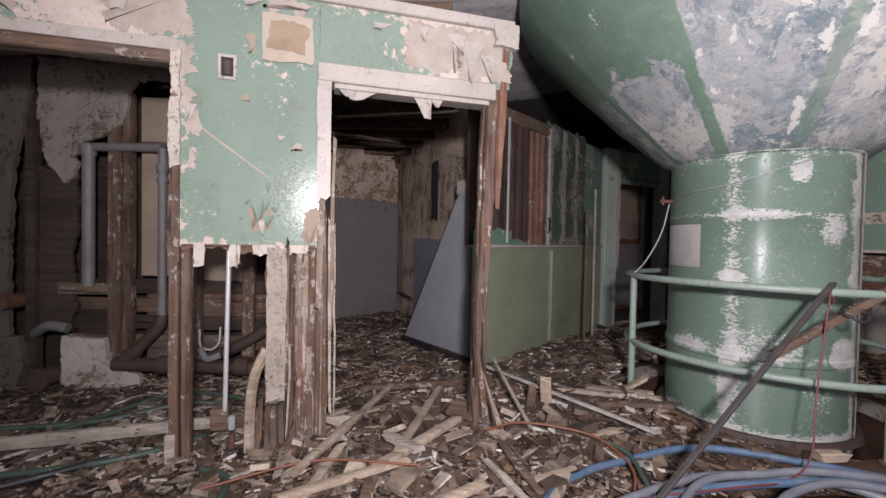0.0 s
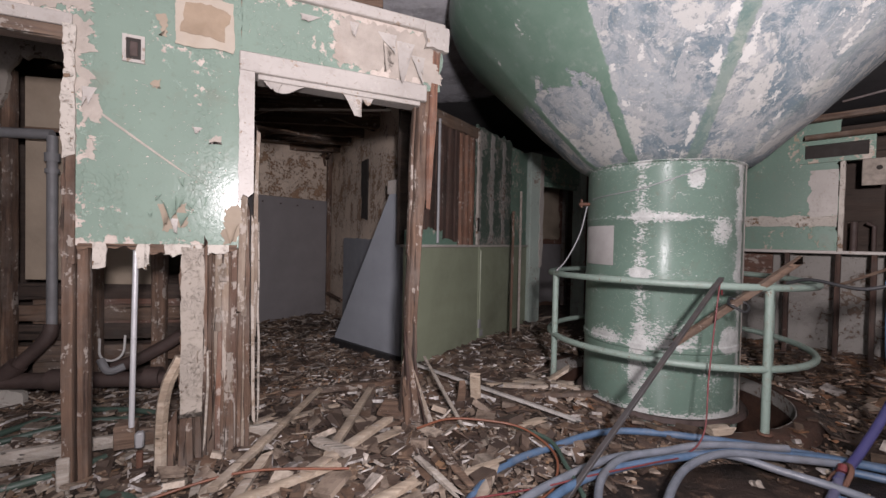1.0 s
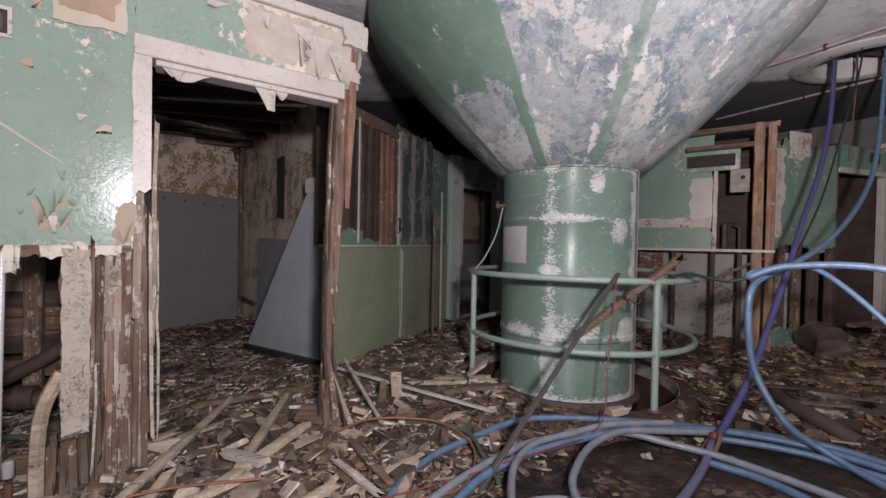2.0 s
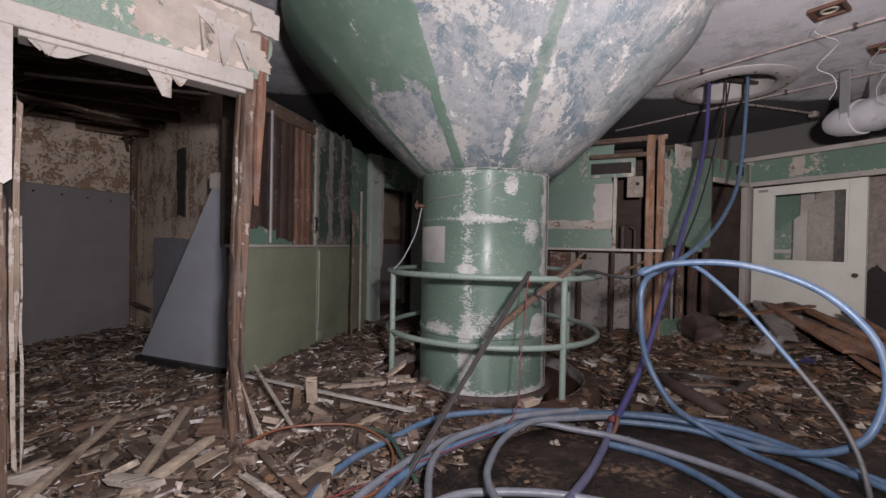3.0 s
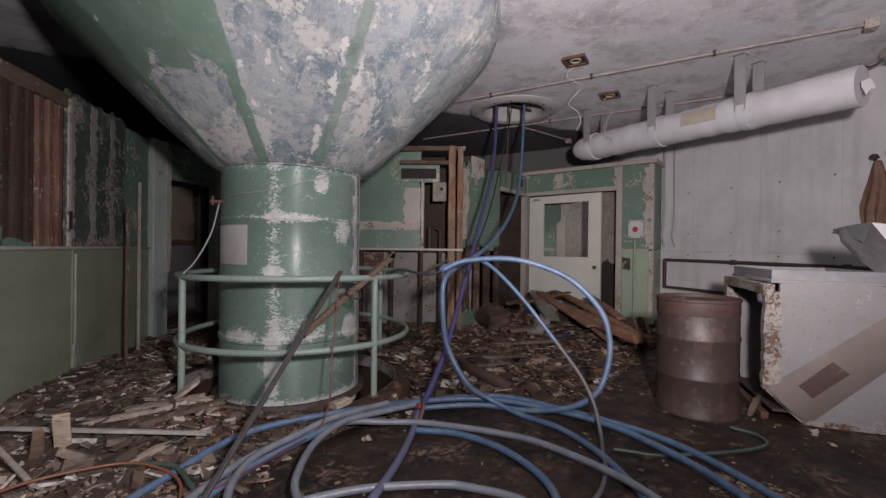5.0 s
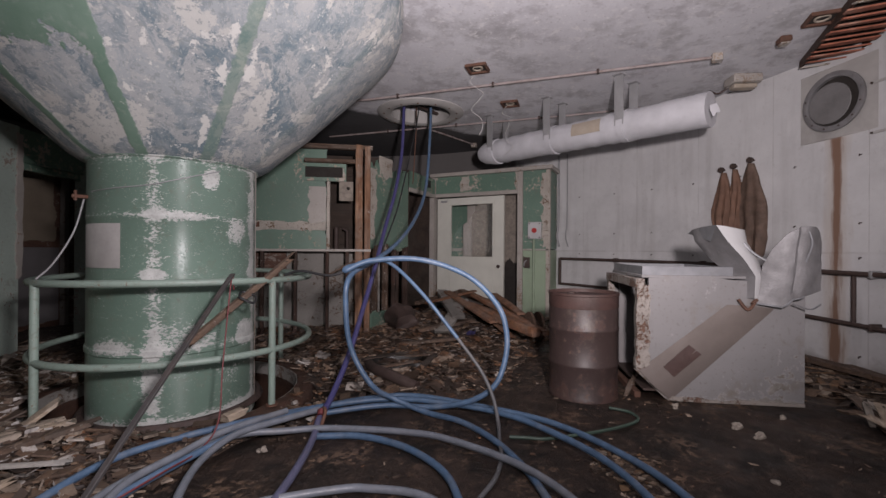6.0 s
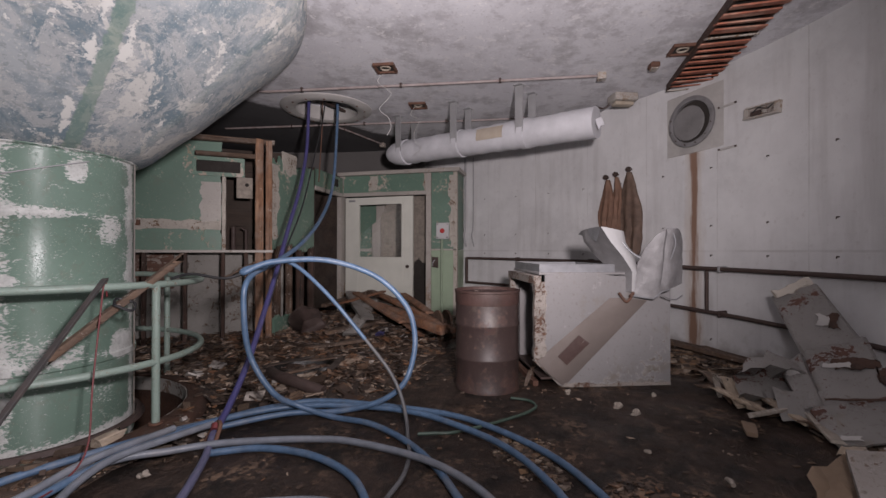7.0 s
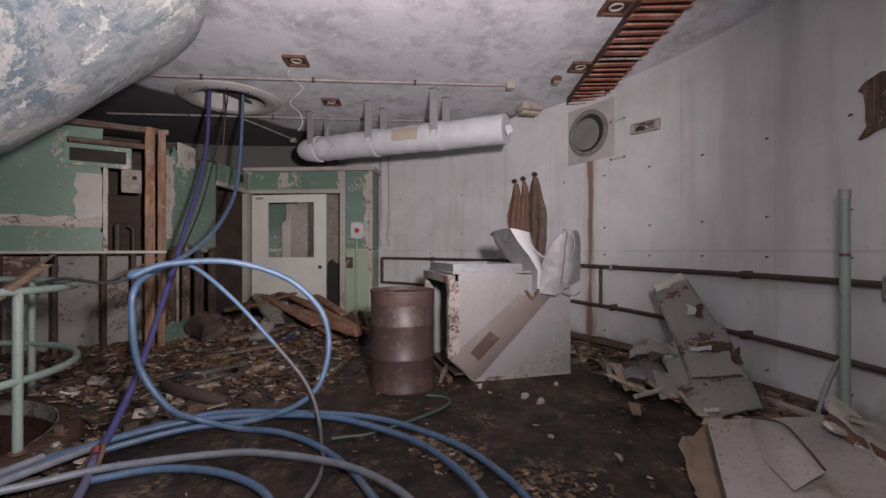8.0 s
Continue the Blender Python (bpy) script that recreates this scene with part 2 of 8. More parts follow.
M["panel"] = plain("pale_green_panel", (0.245, 0.27, 0.19), 0.42, vary=0.2, scale=3, stained=0.35)
M["greypanel"] = plain("dark_grey_panel", (0.21, 0.198, 0.20), 0.6, vary=0.15, scale=3, stained=0.2)
M["bluepanel"] = plain("blue_grey_panel", (0.28, 0.297, 0.325), 0.55, vary=0.15, scale=3, stained=0.25)
M["plaster"] = peeling("torn_plaster", (0.62, 0.51, 0.41), (0.30, 0.195, 0.125), 0.545, 3.6, 0.9, 1.0, worn=(("z", 1.9, 0.5, 0.05),), cracked=0.6)
M["bare_plaster"] = plain("bare_cream_plaster", (0.385, 0.34, 0.295), 0.85, vary=0.3, scale=9, bump=0.5, stained=0.55, stain=(0.26, 0.2, 0.155))
M["lump"] = plain("dirty_plaster_lump", (0.30, 0.26, 0.22), 0.85, vary=0.4, scale=20, bump=0.5, stained=0.6)
# dirty plaster, its colour darkened for the lamp's falloff at the washroom's left
M["falloff_plaster"] = peeling("falloff_plaster", (0.10, 0.085, 0.072), (0.05, 0.037, 0.03), 0.55, 3.0, 0.85, 0.9, dirt=0.6, cracked=0.5)
M["low_plaster"] = peeling("dirty_white_plaster", (0.46, 0.43, 0.385), (0.24, 0.19, 0.15), 0.60, 3.0, 0.85, 0.9, dirt=0.6, cracked=0.6)
M["wash_plaster"] = peeling("torn_pale_plaster", (0.27, 0.242, 0.21), (0.13, 0.10, 0.078), 0.555, 4.2, 0.9, 1.0, dirt=0.5, cracked=0.8)
M["red_board"] = timber("reddish_board", (0.22, 0.115, 0.08), (0.09, 0.046, 0.034), "x", residue=0.3)
M["greymould"] = peeling("mouldy_plaster", (0.27, 0.255, 0.235), (0.15, 0.11, 0.085), 0.56, 3.0, 0.85, 0.9, cracked=0.5)
M["mould_green"] = peeling("mouldy_dark_green", (0.062, 0.088, 0.07), (0.27, 0.25, 0.225), 0.535, 3.0, 0.5, 0.6, dirt=0.6, cracked=0.3)
M["board"] = plain("brown_fibreboard", (0.30, 0.245, 0.185), 0.8, vary=0.25, scale=3, stained=0.45, stain=(0.12, 0.08, 0.05))


def round_wall():
    """Pale painted concrete with board joints, damp and one run of rust."""
    n = Nodes("pale_concrete_wall")
    axes = n.node("ShaderNodeSeparateXYZ", {"Vector": n.coord}).outputs
    around = n.maths("MULTIPLY", n.maths("ARCTAN2", axes[1], axes[0]), 57.2958)
    c = n.mix(n.step(n.noise(1.1, 6, 0.62), 0.3, 0.72), (0.61, 0.605, 0.61), (0.46, 0.457, 0.462))
    c = n.mix(n.step(n.noise(2.4, 7, 0.7), 0.48, 0.62, 0, 0.5), c, (0.60, 0.60, 0.60))
    c = n.mix(n.step(n.noise(1.2, 6, 0.6, n.scaled(3, 3, 0.35)), 0.5, 0.72, 0, 0.45), c, (0.30, 0.285, 0.28))
    c = n.mix(n.step(n.noise(14, 5, 0.7), 0.58, 0.72, 0, 0.25), c, (0.28, 0.25, 0.23))
    joint = n.step(n.maths("ABSOLUTE", n.maths("SUBTRACT", n.maths("PINGPONG", n.maths("ADD", around, 363), 4.5), 0)), 0.07, 0.02)
    lift = n.step(n.maths("ABSOLUTE", n.maths("SUBTRACT", axes[2], 1.22)), 0.016, 0.006)
    lines = n.maths("MAXIMUM", joint, lift)
    c = n.mix(n.maths("MULTIPLY", lines, n.step(n.noise(2.3, 3), 0.35, 0.6, 0, 0.32)), c, (0.24, 0.22, 0.21))
    run = n.maths("ADD", n.maths("ABSOLUTE", n.maths("SUBTRACT", around, -54.3)), n.step(n.noise(2.5, 4, 0.6, n.scaled(4, 4, 0.6)), 0.3, 0.7, -0.35, 0.35))
    rust = n.maths("MULTIPLY", n.step(run, 0.62, 0.2), n.step(axes[2], 2.55, 2.4))
    c = n.mix(n.maths("MULTIPLY", n.step(run, 1.3, 0.5, 0, 0.4), n.step(axes[2], 2.55, 2.4)), c, (0.34, 0.25, 0.17))
    c = n.mix(n.maths("MULTIPLY", rust, 0.85), c, (0.16, 0.072, 0.034))
    # far stretch of the wall turns near-black towards the top
    top_dark = n.maths("MULTIPLY", n.step(n.maths("ADD", around, n.step(n.noise(2, 5), 0.3, 0.7, -4, 4)), -13, -8), n.step(axes[2], 2.5, 2.75, 0, 0.9))
    c = n.mix(top_dark, c, (0.07, 0.062, 0.058))
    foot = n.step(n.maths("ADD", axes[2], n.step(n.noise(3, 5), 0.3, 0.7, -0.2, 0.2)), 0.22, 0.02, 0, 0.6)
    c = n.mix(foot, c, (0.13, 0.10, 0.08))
    h = n.maths("ADD", n.maths("MULTIPLY", lines, -0.6), n.maths("ADD", n.noise(5, 5), n.maths("MULTIPLY", n.noise(60, 3), 0.3)))
    return n.done(c, 0.72, h, 0.25, 0.01)


def slab_ceiling():
    """Pale concrete soffit with damp, flaking and a darker far side."""
    n = Nodes("concrete_ceiling")
    c = n.mix(n.step(n.noise(0.8, 6, 0.62), 0.3, 0.7), (0.67, 0.67, 0.70), (0.52, 0.515, 0.545))
    c = n.mix(n.step(n.noise(1.9, 7, 0.7), 0.50, 0.68, 0, 0.7), c, (0.27, 0.26, 0.265))
    c = n.mix(n.step(n.noise(7, 6, 0.72), 0.57, 0.61, 0, 0.8), c, (0.66, 0.65, 0.66))
    c = n.mix(n.step(n.noise(16, 7, 0.78, distort=1.2), 0.60, 0.625, 0, 0.85), c, (0.78, 0.77, 0.77))
    c = n.mix(n.step(n.noise(3.2, 7, 0.74), 0.53, 0.60, 0, 0.45), c, (0.34, 0.325, 0.345))
    c = n.mix(n.step(n.noise(40, 3), 0.62, 0.74, 0, 0.6), c, (0.22, 0.2, 0.2))
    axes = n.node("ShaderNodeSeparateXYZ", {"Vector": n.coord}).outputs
    # past a slanting line the slab turns near-black
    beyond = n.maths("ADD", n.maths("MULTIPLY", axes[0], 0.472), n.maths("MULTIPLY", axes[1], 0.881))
    far_dark = n.step(n.maths("ADD", beyond, n.step(n.noise(2.5, 6, 0.7), 0.3, 0.7, -0.12, 0.12)), 6.04, 6.16, 0, 0.93)
    c = n.mix(far_dark, c, (0.045, 0.042, 0.043))
    return n.done(c, 0.85, n.maths("ADD", n.noise(4, 6), n.maths("MULTIPLY", n.noise(40, 4), 0.4)), 0.35, 0.012)


def wet_floor():
    """Dark wet concrete under mud, trodden crumbs and dry silt."""
    n = Nodes("dirty_wet_floor")
    bits = n.node("ShaderNodeTexVoronoi", {"Vector": n.coord, "Scale": 30})
    tone = n.node("ShaderNodeSeparateColor", {0: bits.outputs["Color"]}).outputs[0]
    c = n.mix(n.step(n.noise(1.3, 6, 0.65), 0.35, 0.68), (0.013, 0.009, 0.0074), (0.048, 0.031, 0.0235))
    c = n.mix(n.step(n.noise(9, 7, 0.75), 0.52, 0.64, 0, 0.8), c, (0.082, 0.054, 0.040))
    litter = n.maths("MULTIPLY", n.step(n.noise(1.9, 6, 0.7), 0.52, 0.60), n.step(tone, 0.45, 0.55))
    c = n.mix(litter, c, n.mix(tone, (0.03, 0.02, 0.015), (0.16, 0.105, 0.072)))
    c = n.mix(n.step(n.noise(3.1, 6, 0.7), 0.5, 0.62, 0, 0.85), c, (0.0065, 0.0055, 0.005))
    c = n.mix(n.step(n.noise(70, 3, 0.7), 0.62, 0.70, 0, 0.7), c, (0.13, 0.105, 0.085))
    rough = n.step(n.noise(2.1, 6, 0.65), 0.38, 0.6, 0.3, 0.8)
    h = n.maths("ADD", n.noise(6, 7, 0.7), n.maths("ADD", n.maths("MULTIPLY", n.noise(40, 5, 0.7), 0.6), n.maths("MULTIPLY", litter, n.maths("MULTIPLY", bits.outputs["Distance"], -0.5))))
    return n.done(c, rough, h, 0.9, 0.025, 0.0, 0.3)


def crushed():
    """Trodden brown debris: crumbs of wood, plaster and dirt."""
    n = Nodes("crushed_debris")
    bits = n.node("ShaderNodeTexVoronoi", {"Vector": n.coord, "Scale": 42})
    tone = n.node("ShaderNodeSeparateColor", {0: bits.outputs["Color"]}).outputs[0]
    c = n.mix(tone, (0.016, 0.011, 0.009), (0.092, 0.058, 0.039))
    c = n.mix(n.step(tone, 0.9, 0.93), c, (0.28, 0.235, 0.19))
    c = n.mix(n.step(n.noise(2.2, 6, 0.65), 0.42, 0.64, 0, 0.8), c, (0.035, 0.024, 0.018))
    h = n.maths("ADD", n.maths("MULTIPLY", bits.outputs["Distance"], -1.2), n.noise(16, 6, 0.7))
    return n.done(c, 0.85, h, 0.9, 0.02)


M["crushed"] = crushed()
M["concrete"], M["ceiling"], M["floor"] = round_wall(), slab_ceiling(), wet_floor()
M["block"] = peeling("grey_cement_board", (0.225, 0.218, 0.22), (0.15, 0.135, 0.12), 0.60, 2.0, 0.6, 0.25, dirt=0.45, bare=(0.27, 0.255, 0.24), worn=(("z", 0.0, 0.07, 0.2),), cracked=0.02)
M["rust_frame"] = peeling("rusted_white_frame", (0.30, 0.27, 0.245), (0.15, 0.085, 0.06), 0.54, 7.0, 0.7, 0.9, dirt=0.8, bare=(0.085, 0.045, 0.032), cracked=0.6)
M["duct_sheet"] = peeling("rusted_duct_sheet", (0.20, 0.19, 0.182), (0.10, 0.048, 0.036), 0.655, 3.4, 0.5, 0.7, dirt=0.6, bare=(0.075, 0.036, 0.028), worn=(("x", 0.15, 0.13, 0.17),), cracked=0.05)
M["glue"] = plain("brown_glue", (0.31, 0.235, 0.165), 0.85, vary=0.35, scale=6, stained=0.5, stain=(0.2, 0.13, 0.08))
M["alarm"] = plain("red_plastic", (0.45, 0.03, 0.03), 0.4)
M["vent_dark"] = plain("dark_grey_flap", (0.19, 0.185, 0.185), 0.6, vary=0.3, scale=5, stained=0.4, stain=(0.09, 0.08, 0.075))
M["pale_plate"] = plain("pale_painted_plate", (0.42, 0.405, 0.39), 0.7, vary=0.2, scale=4)
M["chute"] = plain("grey_brown_chute_board", (0.155, 0.13, 0.118), 0.75, vary=0.2, scale=3, stained=0.3)
M["board_white"] = peeling("worn_pale_board", (0.265, 0.24, 0.222), (0.14, 0.10, 0.08), 0.595, 3.6, 0.65, 0.7, dirt=0.7, bare=(0.19, 0.155, 0.13), cracked=0.5)
M["drum"] = peeling("rusty_drum_steel", (0.044, 0.029, 0.027), (0.066, 0.036, 0.03), 0.55, 1.5, 0.5, 0.1, 0.6, dirt=0.4, bare=(0.05, 0.031, 0.028), worn=(("z", 0.08, 0.2, 0.09),), cracked=0.05)
M["drum_band"] = plain("red_rust_band", (0.066, 0.034, 0.029), 0.65, vary=0.4, scale=7)
M["galv"] = plain("galvanised_sheet", (0.27, 0.275, 0.29), 0.5, metal=0.25, vary=0.35, scale=5, bump=0.3, stained=0.55, stain=(0.14, 0.13, 0.12))
M["dull_metal"] = plain("dull_zinc_sheet", (0.225, 0.22, 0.225), 0.6, metal=0.15, vary=0.4, scale=6, bump=0.5, stained=0.6, stain=(0.1, 0.085, 0.075))
M["white_sheet"] = plain("white_coated_sheet", (0.50, 0.50, 0.505), 0.45, vary=0.12, scale=3, stained=0.15)
M["kerb_rust"] = plain("brown_rusted_kerb", (0.072, 0.034, 0.021), 0.7, vary=0.6, scale=9, bump=0.9, stained=0.8, stain=(0.02, 0.013, 0.010))
M["rust"] = plain("rust", (0.13, 0.062, 0.04), 0.8, vary=0.45, scale=9, bump=0.5)
M["brick_red"] = plain("rusty_red_louvre", (0.40, 0.135, 0.08), 0.75, vary=0.6, scale=9, stained=0.7, stain=(0.52, 0.38, 0.30))
M["wrap"] = plain("pipe_wrap", (0.50, 0.50, 0.525), 0.85, vary=0.18, scale=5, bump=0.4, stained=0.2, stain=(0.3, 0.29, 0.29))
M["paper"] = plain("old_paper_label", (0.38, 0.33, 0.27), 0.85, vary=0.15, scale=8, stained=0.3, stain=(0.3, 0.22, 0.14))
# near-black fill that stands in for the shade of holes and recesses
M["dark"] = plain("void_shade", (0.03, 0.025, 0.022), 0.9)
M["door_paint"] = plain("cream_door_paint", (0.62, 0.62, 0.56), 0.45, vary=0.15, scale=2.5, stained=0.25, stain=(0.25, 0.22, 0.18))
M["cabin_low"] = plain("light_green_lower_wall", (0.30, 0.38, 0.27), 0.5, vary=0.2, scale=2.5, stained=0.3)
M["iron"] = plain("dark_iron", (0.065, 0.042, 0.036), 0.7, vary=0.4, scale=8)
M["conduit"] = plain("grey_conduit", (0.31, 0.31, 0.315), 0.5, metal=0.2, vary=0.2, scale=6)
M["rusty_conduit"] = plain("rusty_pale_conduit", (0.34, 0.29, 0.28), 0.65, vary=0.4, scale=11, stained=0.75, stain=(0.13, 0.07, 0.05))
M["grey_pipe"] = plain("grey_painted_pipe", (0.175, 0.175, 0.18), 0.55, vary=0.35, scale=7, stained=0.6, stain=(0.12, 0.10, 0.09))
M["chrome"] = plain("dull_chrome", (0.55, 0.55, 0.56), 0.35, metal=0.3, vary=0.2, scale=8, stained=0.2)
M["blue"] = plain("blue_hose", (0.08, 0.138, 0.228), 0.45, vary=0.4, scale=14, bump=0.15, stained=0.65, stain=(0.16, 0.17, 0.19))
M["pale_blue"] = plain("pale_grey_blue_hose", (0.165, 0.18, 0.21), 0.42, vary=0.35, scale=14, bump=0.15, stained=0.6, stain=(0.2, 0.19, 0.19))
M["purple"] = plain("purple_hose", (0.062, 0.058, 0.165), 0.4, vary=0.25, scale=9, bump=0.1, stained=0.3)
M["dull_purple"] = plain("dirty_purple_hose", (0.10, 0.10, 0.165), 0.5, vary=0.3, scale=12, bump=0.15, stained=0.6, stain=(0.14, 0.135, 0.15))
M["grey_hose"] = plain("dirty_grey_hose", (0.115, 0.115, 0.12), 0.55, vary=0.35, scale=14, bump=0.15, stained=0.6, stain=(0.07, 0.062, 0.058))
M["green_hose"] = plain("green_hose", (0.05, 0.082, 0.064), 0.5, vary=0.3, scale=9)
M["orange"] = plain("orange_cord", (0.19, 0.07, 0.038), 0.5, vary=0.25, scale=9, stained=0.5)
M["red_cord"] = plain("red_cord", (0.15, 0.03, 0.032), 0.5, vary=0.25, scale=9)
# black for the shade inside the hollow in the debris
M["hole_shade"] = plain("hole_shade_black", (0.008, 0.007, 0.006), 0.35, vary=0.3, scale=9, stained=0.3)
M["dark_bar"] = plain("dark_grey_bar", (0.055, 0.05, 0.05), 0.6, vary=0.4, scale=12, stain=(0.12, 0.07, 0.05))
M["black"] = plain("black_cable", (0.02, 0.02, 0.022), 0.5)
M["white_cord"] = plain("white_cord", (0.46, 0.45, 0.435), 0.5, vary=0.1)
M["tan_hide"] = plain("tan_hide", (0.19, 0.105, 0.07), 0.8, vary=0.5, scale=7, bump=0.5, stained=0.5)
M["leather"] = plain("brown_hide", (0.14, 0.09, 0.066), 0.75, vary=0.55, scale=9, bump=0.5, stained=0.5)
M["brown_card"] = plain("brown_cardboard", (0.22, 0.155, 0.105), 0.85, vary=0.3, scale=5)


def debris_mix(name, colours, bump=0.5):
    """One colour for each loose piece, out of a few, with dirt."""
    n = Nodes(name)
    rnd = n.node("ShaderNodeNewGeometry").outputs["Random Per Island"]
    ramp = n.node("ShaderNodeValToRGB", {"Fac": rnd})
    ramp.color_ramp.interpolation = "CONSTANT"
    for k, c in enumerate(colours):
        e = ramp.color_ramp.elements[k] if k < 2 else ramp.color_ramp.elements.new(k / len(colours))
        e.position, e.color = k / len(colours), (*c, 1)
    c = n.mix(n.step(n.noise(12, 4, 0.7), 0.4, 0.66, 0, 0.8), ramp.outputs[0], (0.052, 0.032, 0.022))
    c = n.mix(n.step(n.noise(2.3, 5, 0.65), 0.46, 0.62, 0, 0.72), c, (0.024, 0.0145, 0.0105))
    return n.done(c, 0.78, n.noise(45, 4), bump, 0.006)


M["chips"] = debris_mix("mixed_paint_and_lath_chips", ((0.47, 0.42, 0.37), (0.20, 0.135, 0.09), (0.11, 0.075, 0.052), (0.36, 0.30, 0.24), (0.075, 0.05, 0.037), (0.56, 0.52, 0.48), (0.16, 0.105, 0.07), (0.27, 0.215, 0.165), (0.085, 0.06, 0.045), (0.30, 0.24, 0.19), (0.13, 0.09, 0.06), (0.05, 0.035, 0.028)))
M["mud_chips"] = debris_mix("muddy_brown_chips", ((0.22, 0.15, 0.10), (0.10, 0.07, 0.05), (0.32, 0.235, 0.165), (0.06, 0.045, 0.035), (0.17, 0.12, 0.085), (0.40, 0.33, 0.26), (0.085, 0.06, 0.045), (0.22, 0.13, 0.07)))
M["grey_flakes"] = debris_mix("grey_brown_flakes", ((0.14, 0.092, 0.064), (0.18, 0.135, 0.10), (0.085, 0.056, 0.042), (0.23, 0.18, 0.14), (0.045, 0.030, 0.023), (0.13, 0.08, 0.052)))
M["pale_flakes"] = debris_mix("pale_flakes", ((0.44, 0.375, 0.305), (0.28, 0.22, 0.17), (0.54, 0.48, 0.42), (0.13, 0.09, 0.065), (0.36, 0.29, 0.225), (0.07, 0.05, 0.038)))
M["white_edge"] = debris_mix("white_paint_edges", ((0.66, 0.63, 0.60), (0.10, 0.075, 0.06), (0.52, 0.49, 0.46), (0.06, 0.043, 0.035)))
M["wet_chips"] = debris_mix("wet_dark_scraps", ((0.125, 0.07, 0.042), (0.05, 0.032, 0.023), (0.18, 0.112, 0.072), (0.03, 0.022, 0.018), (0.09, 0.062, 0.046), (0.30, 0.205, 0.14), (0.06, 0.038, 0.027), (0.22, 0.112, 0.06), (0.42, 0.325, 0.25)))
M["wet_chips"].node_tree.nodes["Principled BSDF"].inputs["Roughness"].default_value = 0.5

# ---- shape helpers ----


def thing(name, place, label="", category="", group="", kind="", turn=0.0):
    ob = new(name)
    ob.empty_display_size = 0.1
    ob.matrix_basis = pose(*place, 0, 0, turn)
    return tagged(ob, label, category, group, kind)


def shade(me, angle=40):
    me.polygons.foreach_set("use_smooth", [True] * len(me.polygons))
    me.set_sharp_from_angle(angle=radians(angle))


def part(name, bm, material, parent=None, label="", smooth=True):
    """Links a bmesh, in the parent's own axes, as one mesh object."""
    bmesh.ops.recalc_face_normals(bm, faces=bm.faces)
    me = bpy.data.meshes.new(name)
    bm.to_mesh(me)
    bm.free()
    me.materials.append(material)
    if smooth:
        shade(me)
    ob = new(name, me)
    if parent is not None:
        ob.parent = parent
    return tagged(ob, label)


def solo(name, bm, material, label="", category="", group="", kind="", m=None):
    ob = part(name, bm, material)
    if m is not None:
        ob.matrix_basis = m
    return tagged(ob, label, category, group, kind)


def slab(bm, x0, y0, z0, x1, y1, z1, m=None, bevel=0.0):
    """A box between two corners; bevel rounds its edges."""
    vs = [bm.verts.new((x, y, z)) for x in (x0, x1) for y in (y0, y1) for z in (z0, z1)]
    fs = [bm.faces.new([vs[i] for i in q]) for q in ((0, 1, 3, 2), (4, 6, 7, 5), (0, 4, 5, 1), (2, 3, 7, 6), (0, 2, 6, 4), (1, 5, 7, 3))]
    if bevel:
        es = list({e for f in fs for e in f.edges})
        r = bmesh.ops.bevel(bm, geom=es, offset=bevel, segments=1, affect="EDGES")
        vs = list({v for f in r["faces"] for v in f.verts} | {v for v in vs if v.is_valid})
    if m is not None:
        bmesh.ops.transform(bm, matrix=m, verts=vs)
    return bm


def B():
    return bmesh.new()


def box(x0, y0, z0, x1, y1, z1, bevel=0.004):
    return slab(B(), x0, y0, z0, x1, y1, z1, None, bevel)


def spline(points, steps=10, closed=False):
    """A smooth line through the points."""
    p = [Vector(q) for q in points]
    n, out = len(p), []
    for i in range(n if closed else n - 1):
        a = p[(i - 1) % n] if closed or i else p[0] * 2 - p[1]
        b, c = p[i], p[(i + 1) % n]
        d = p[(i + 2) % n] if closed or i + 2 < n else c * 2 - b
        for k in range(steps):
            s = k / steps
            out.append(0.5 * (2 * b + (c - a) * s + (2 * a - 5 * b + 4 * c - d) * s * s + (3 * b - a - 3 * c + d) * s ** 3))
    if not closed:
        out.append(p[-1])
    return out


def tube(bm, points, r, sides=10, closed=False, caps=True):
    """A round tube along points; r may be a list."""
    pts = [Vector(q) for q in points]
    n = len(pts)
    rings, side = [], None
    for i, q in enumerate(pts):
        a = pts[(i - 1) % n] if closed or i else q
        b = pts[(i + 1) % n] if closed or i + 1 < n else q
        t = (b - a).normalized()
        if side is None:
            side = t.orthogonal().normalized()
        side = (side - t * side.dot(t)).normalized()
        up = t.cross(side)
        rad = r[i] if isinstance(r, (list, tuple)) else r
        rings.append([bm.verts.new(q + rad * (math.cos(2 * math.pi * k / sides) * side + math.sin(2 * math.pi * k / sides) * up)) for k in range(sides)])
    for i in range(n if closed else n - 1):
        a, b = rings[i], rings[(i + 1) % n]
        best = 0
        if closed and i == n - 1:
            best = min(range(sides), key=lambda s: (a[0].co - b[s].co).length)
        for k in range(sides):
            bm.faces.new((a[k], a[(k + 1) % sides], b[(k + 1 + best) % sides], b[(k + best) % sides]))
    if caps and not closed:
        bm.faces.new(rings[0][::-1]), bm.faces.new(rings[-1])
    return bm


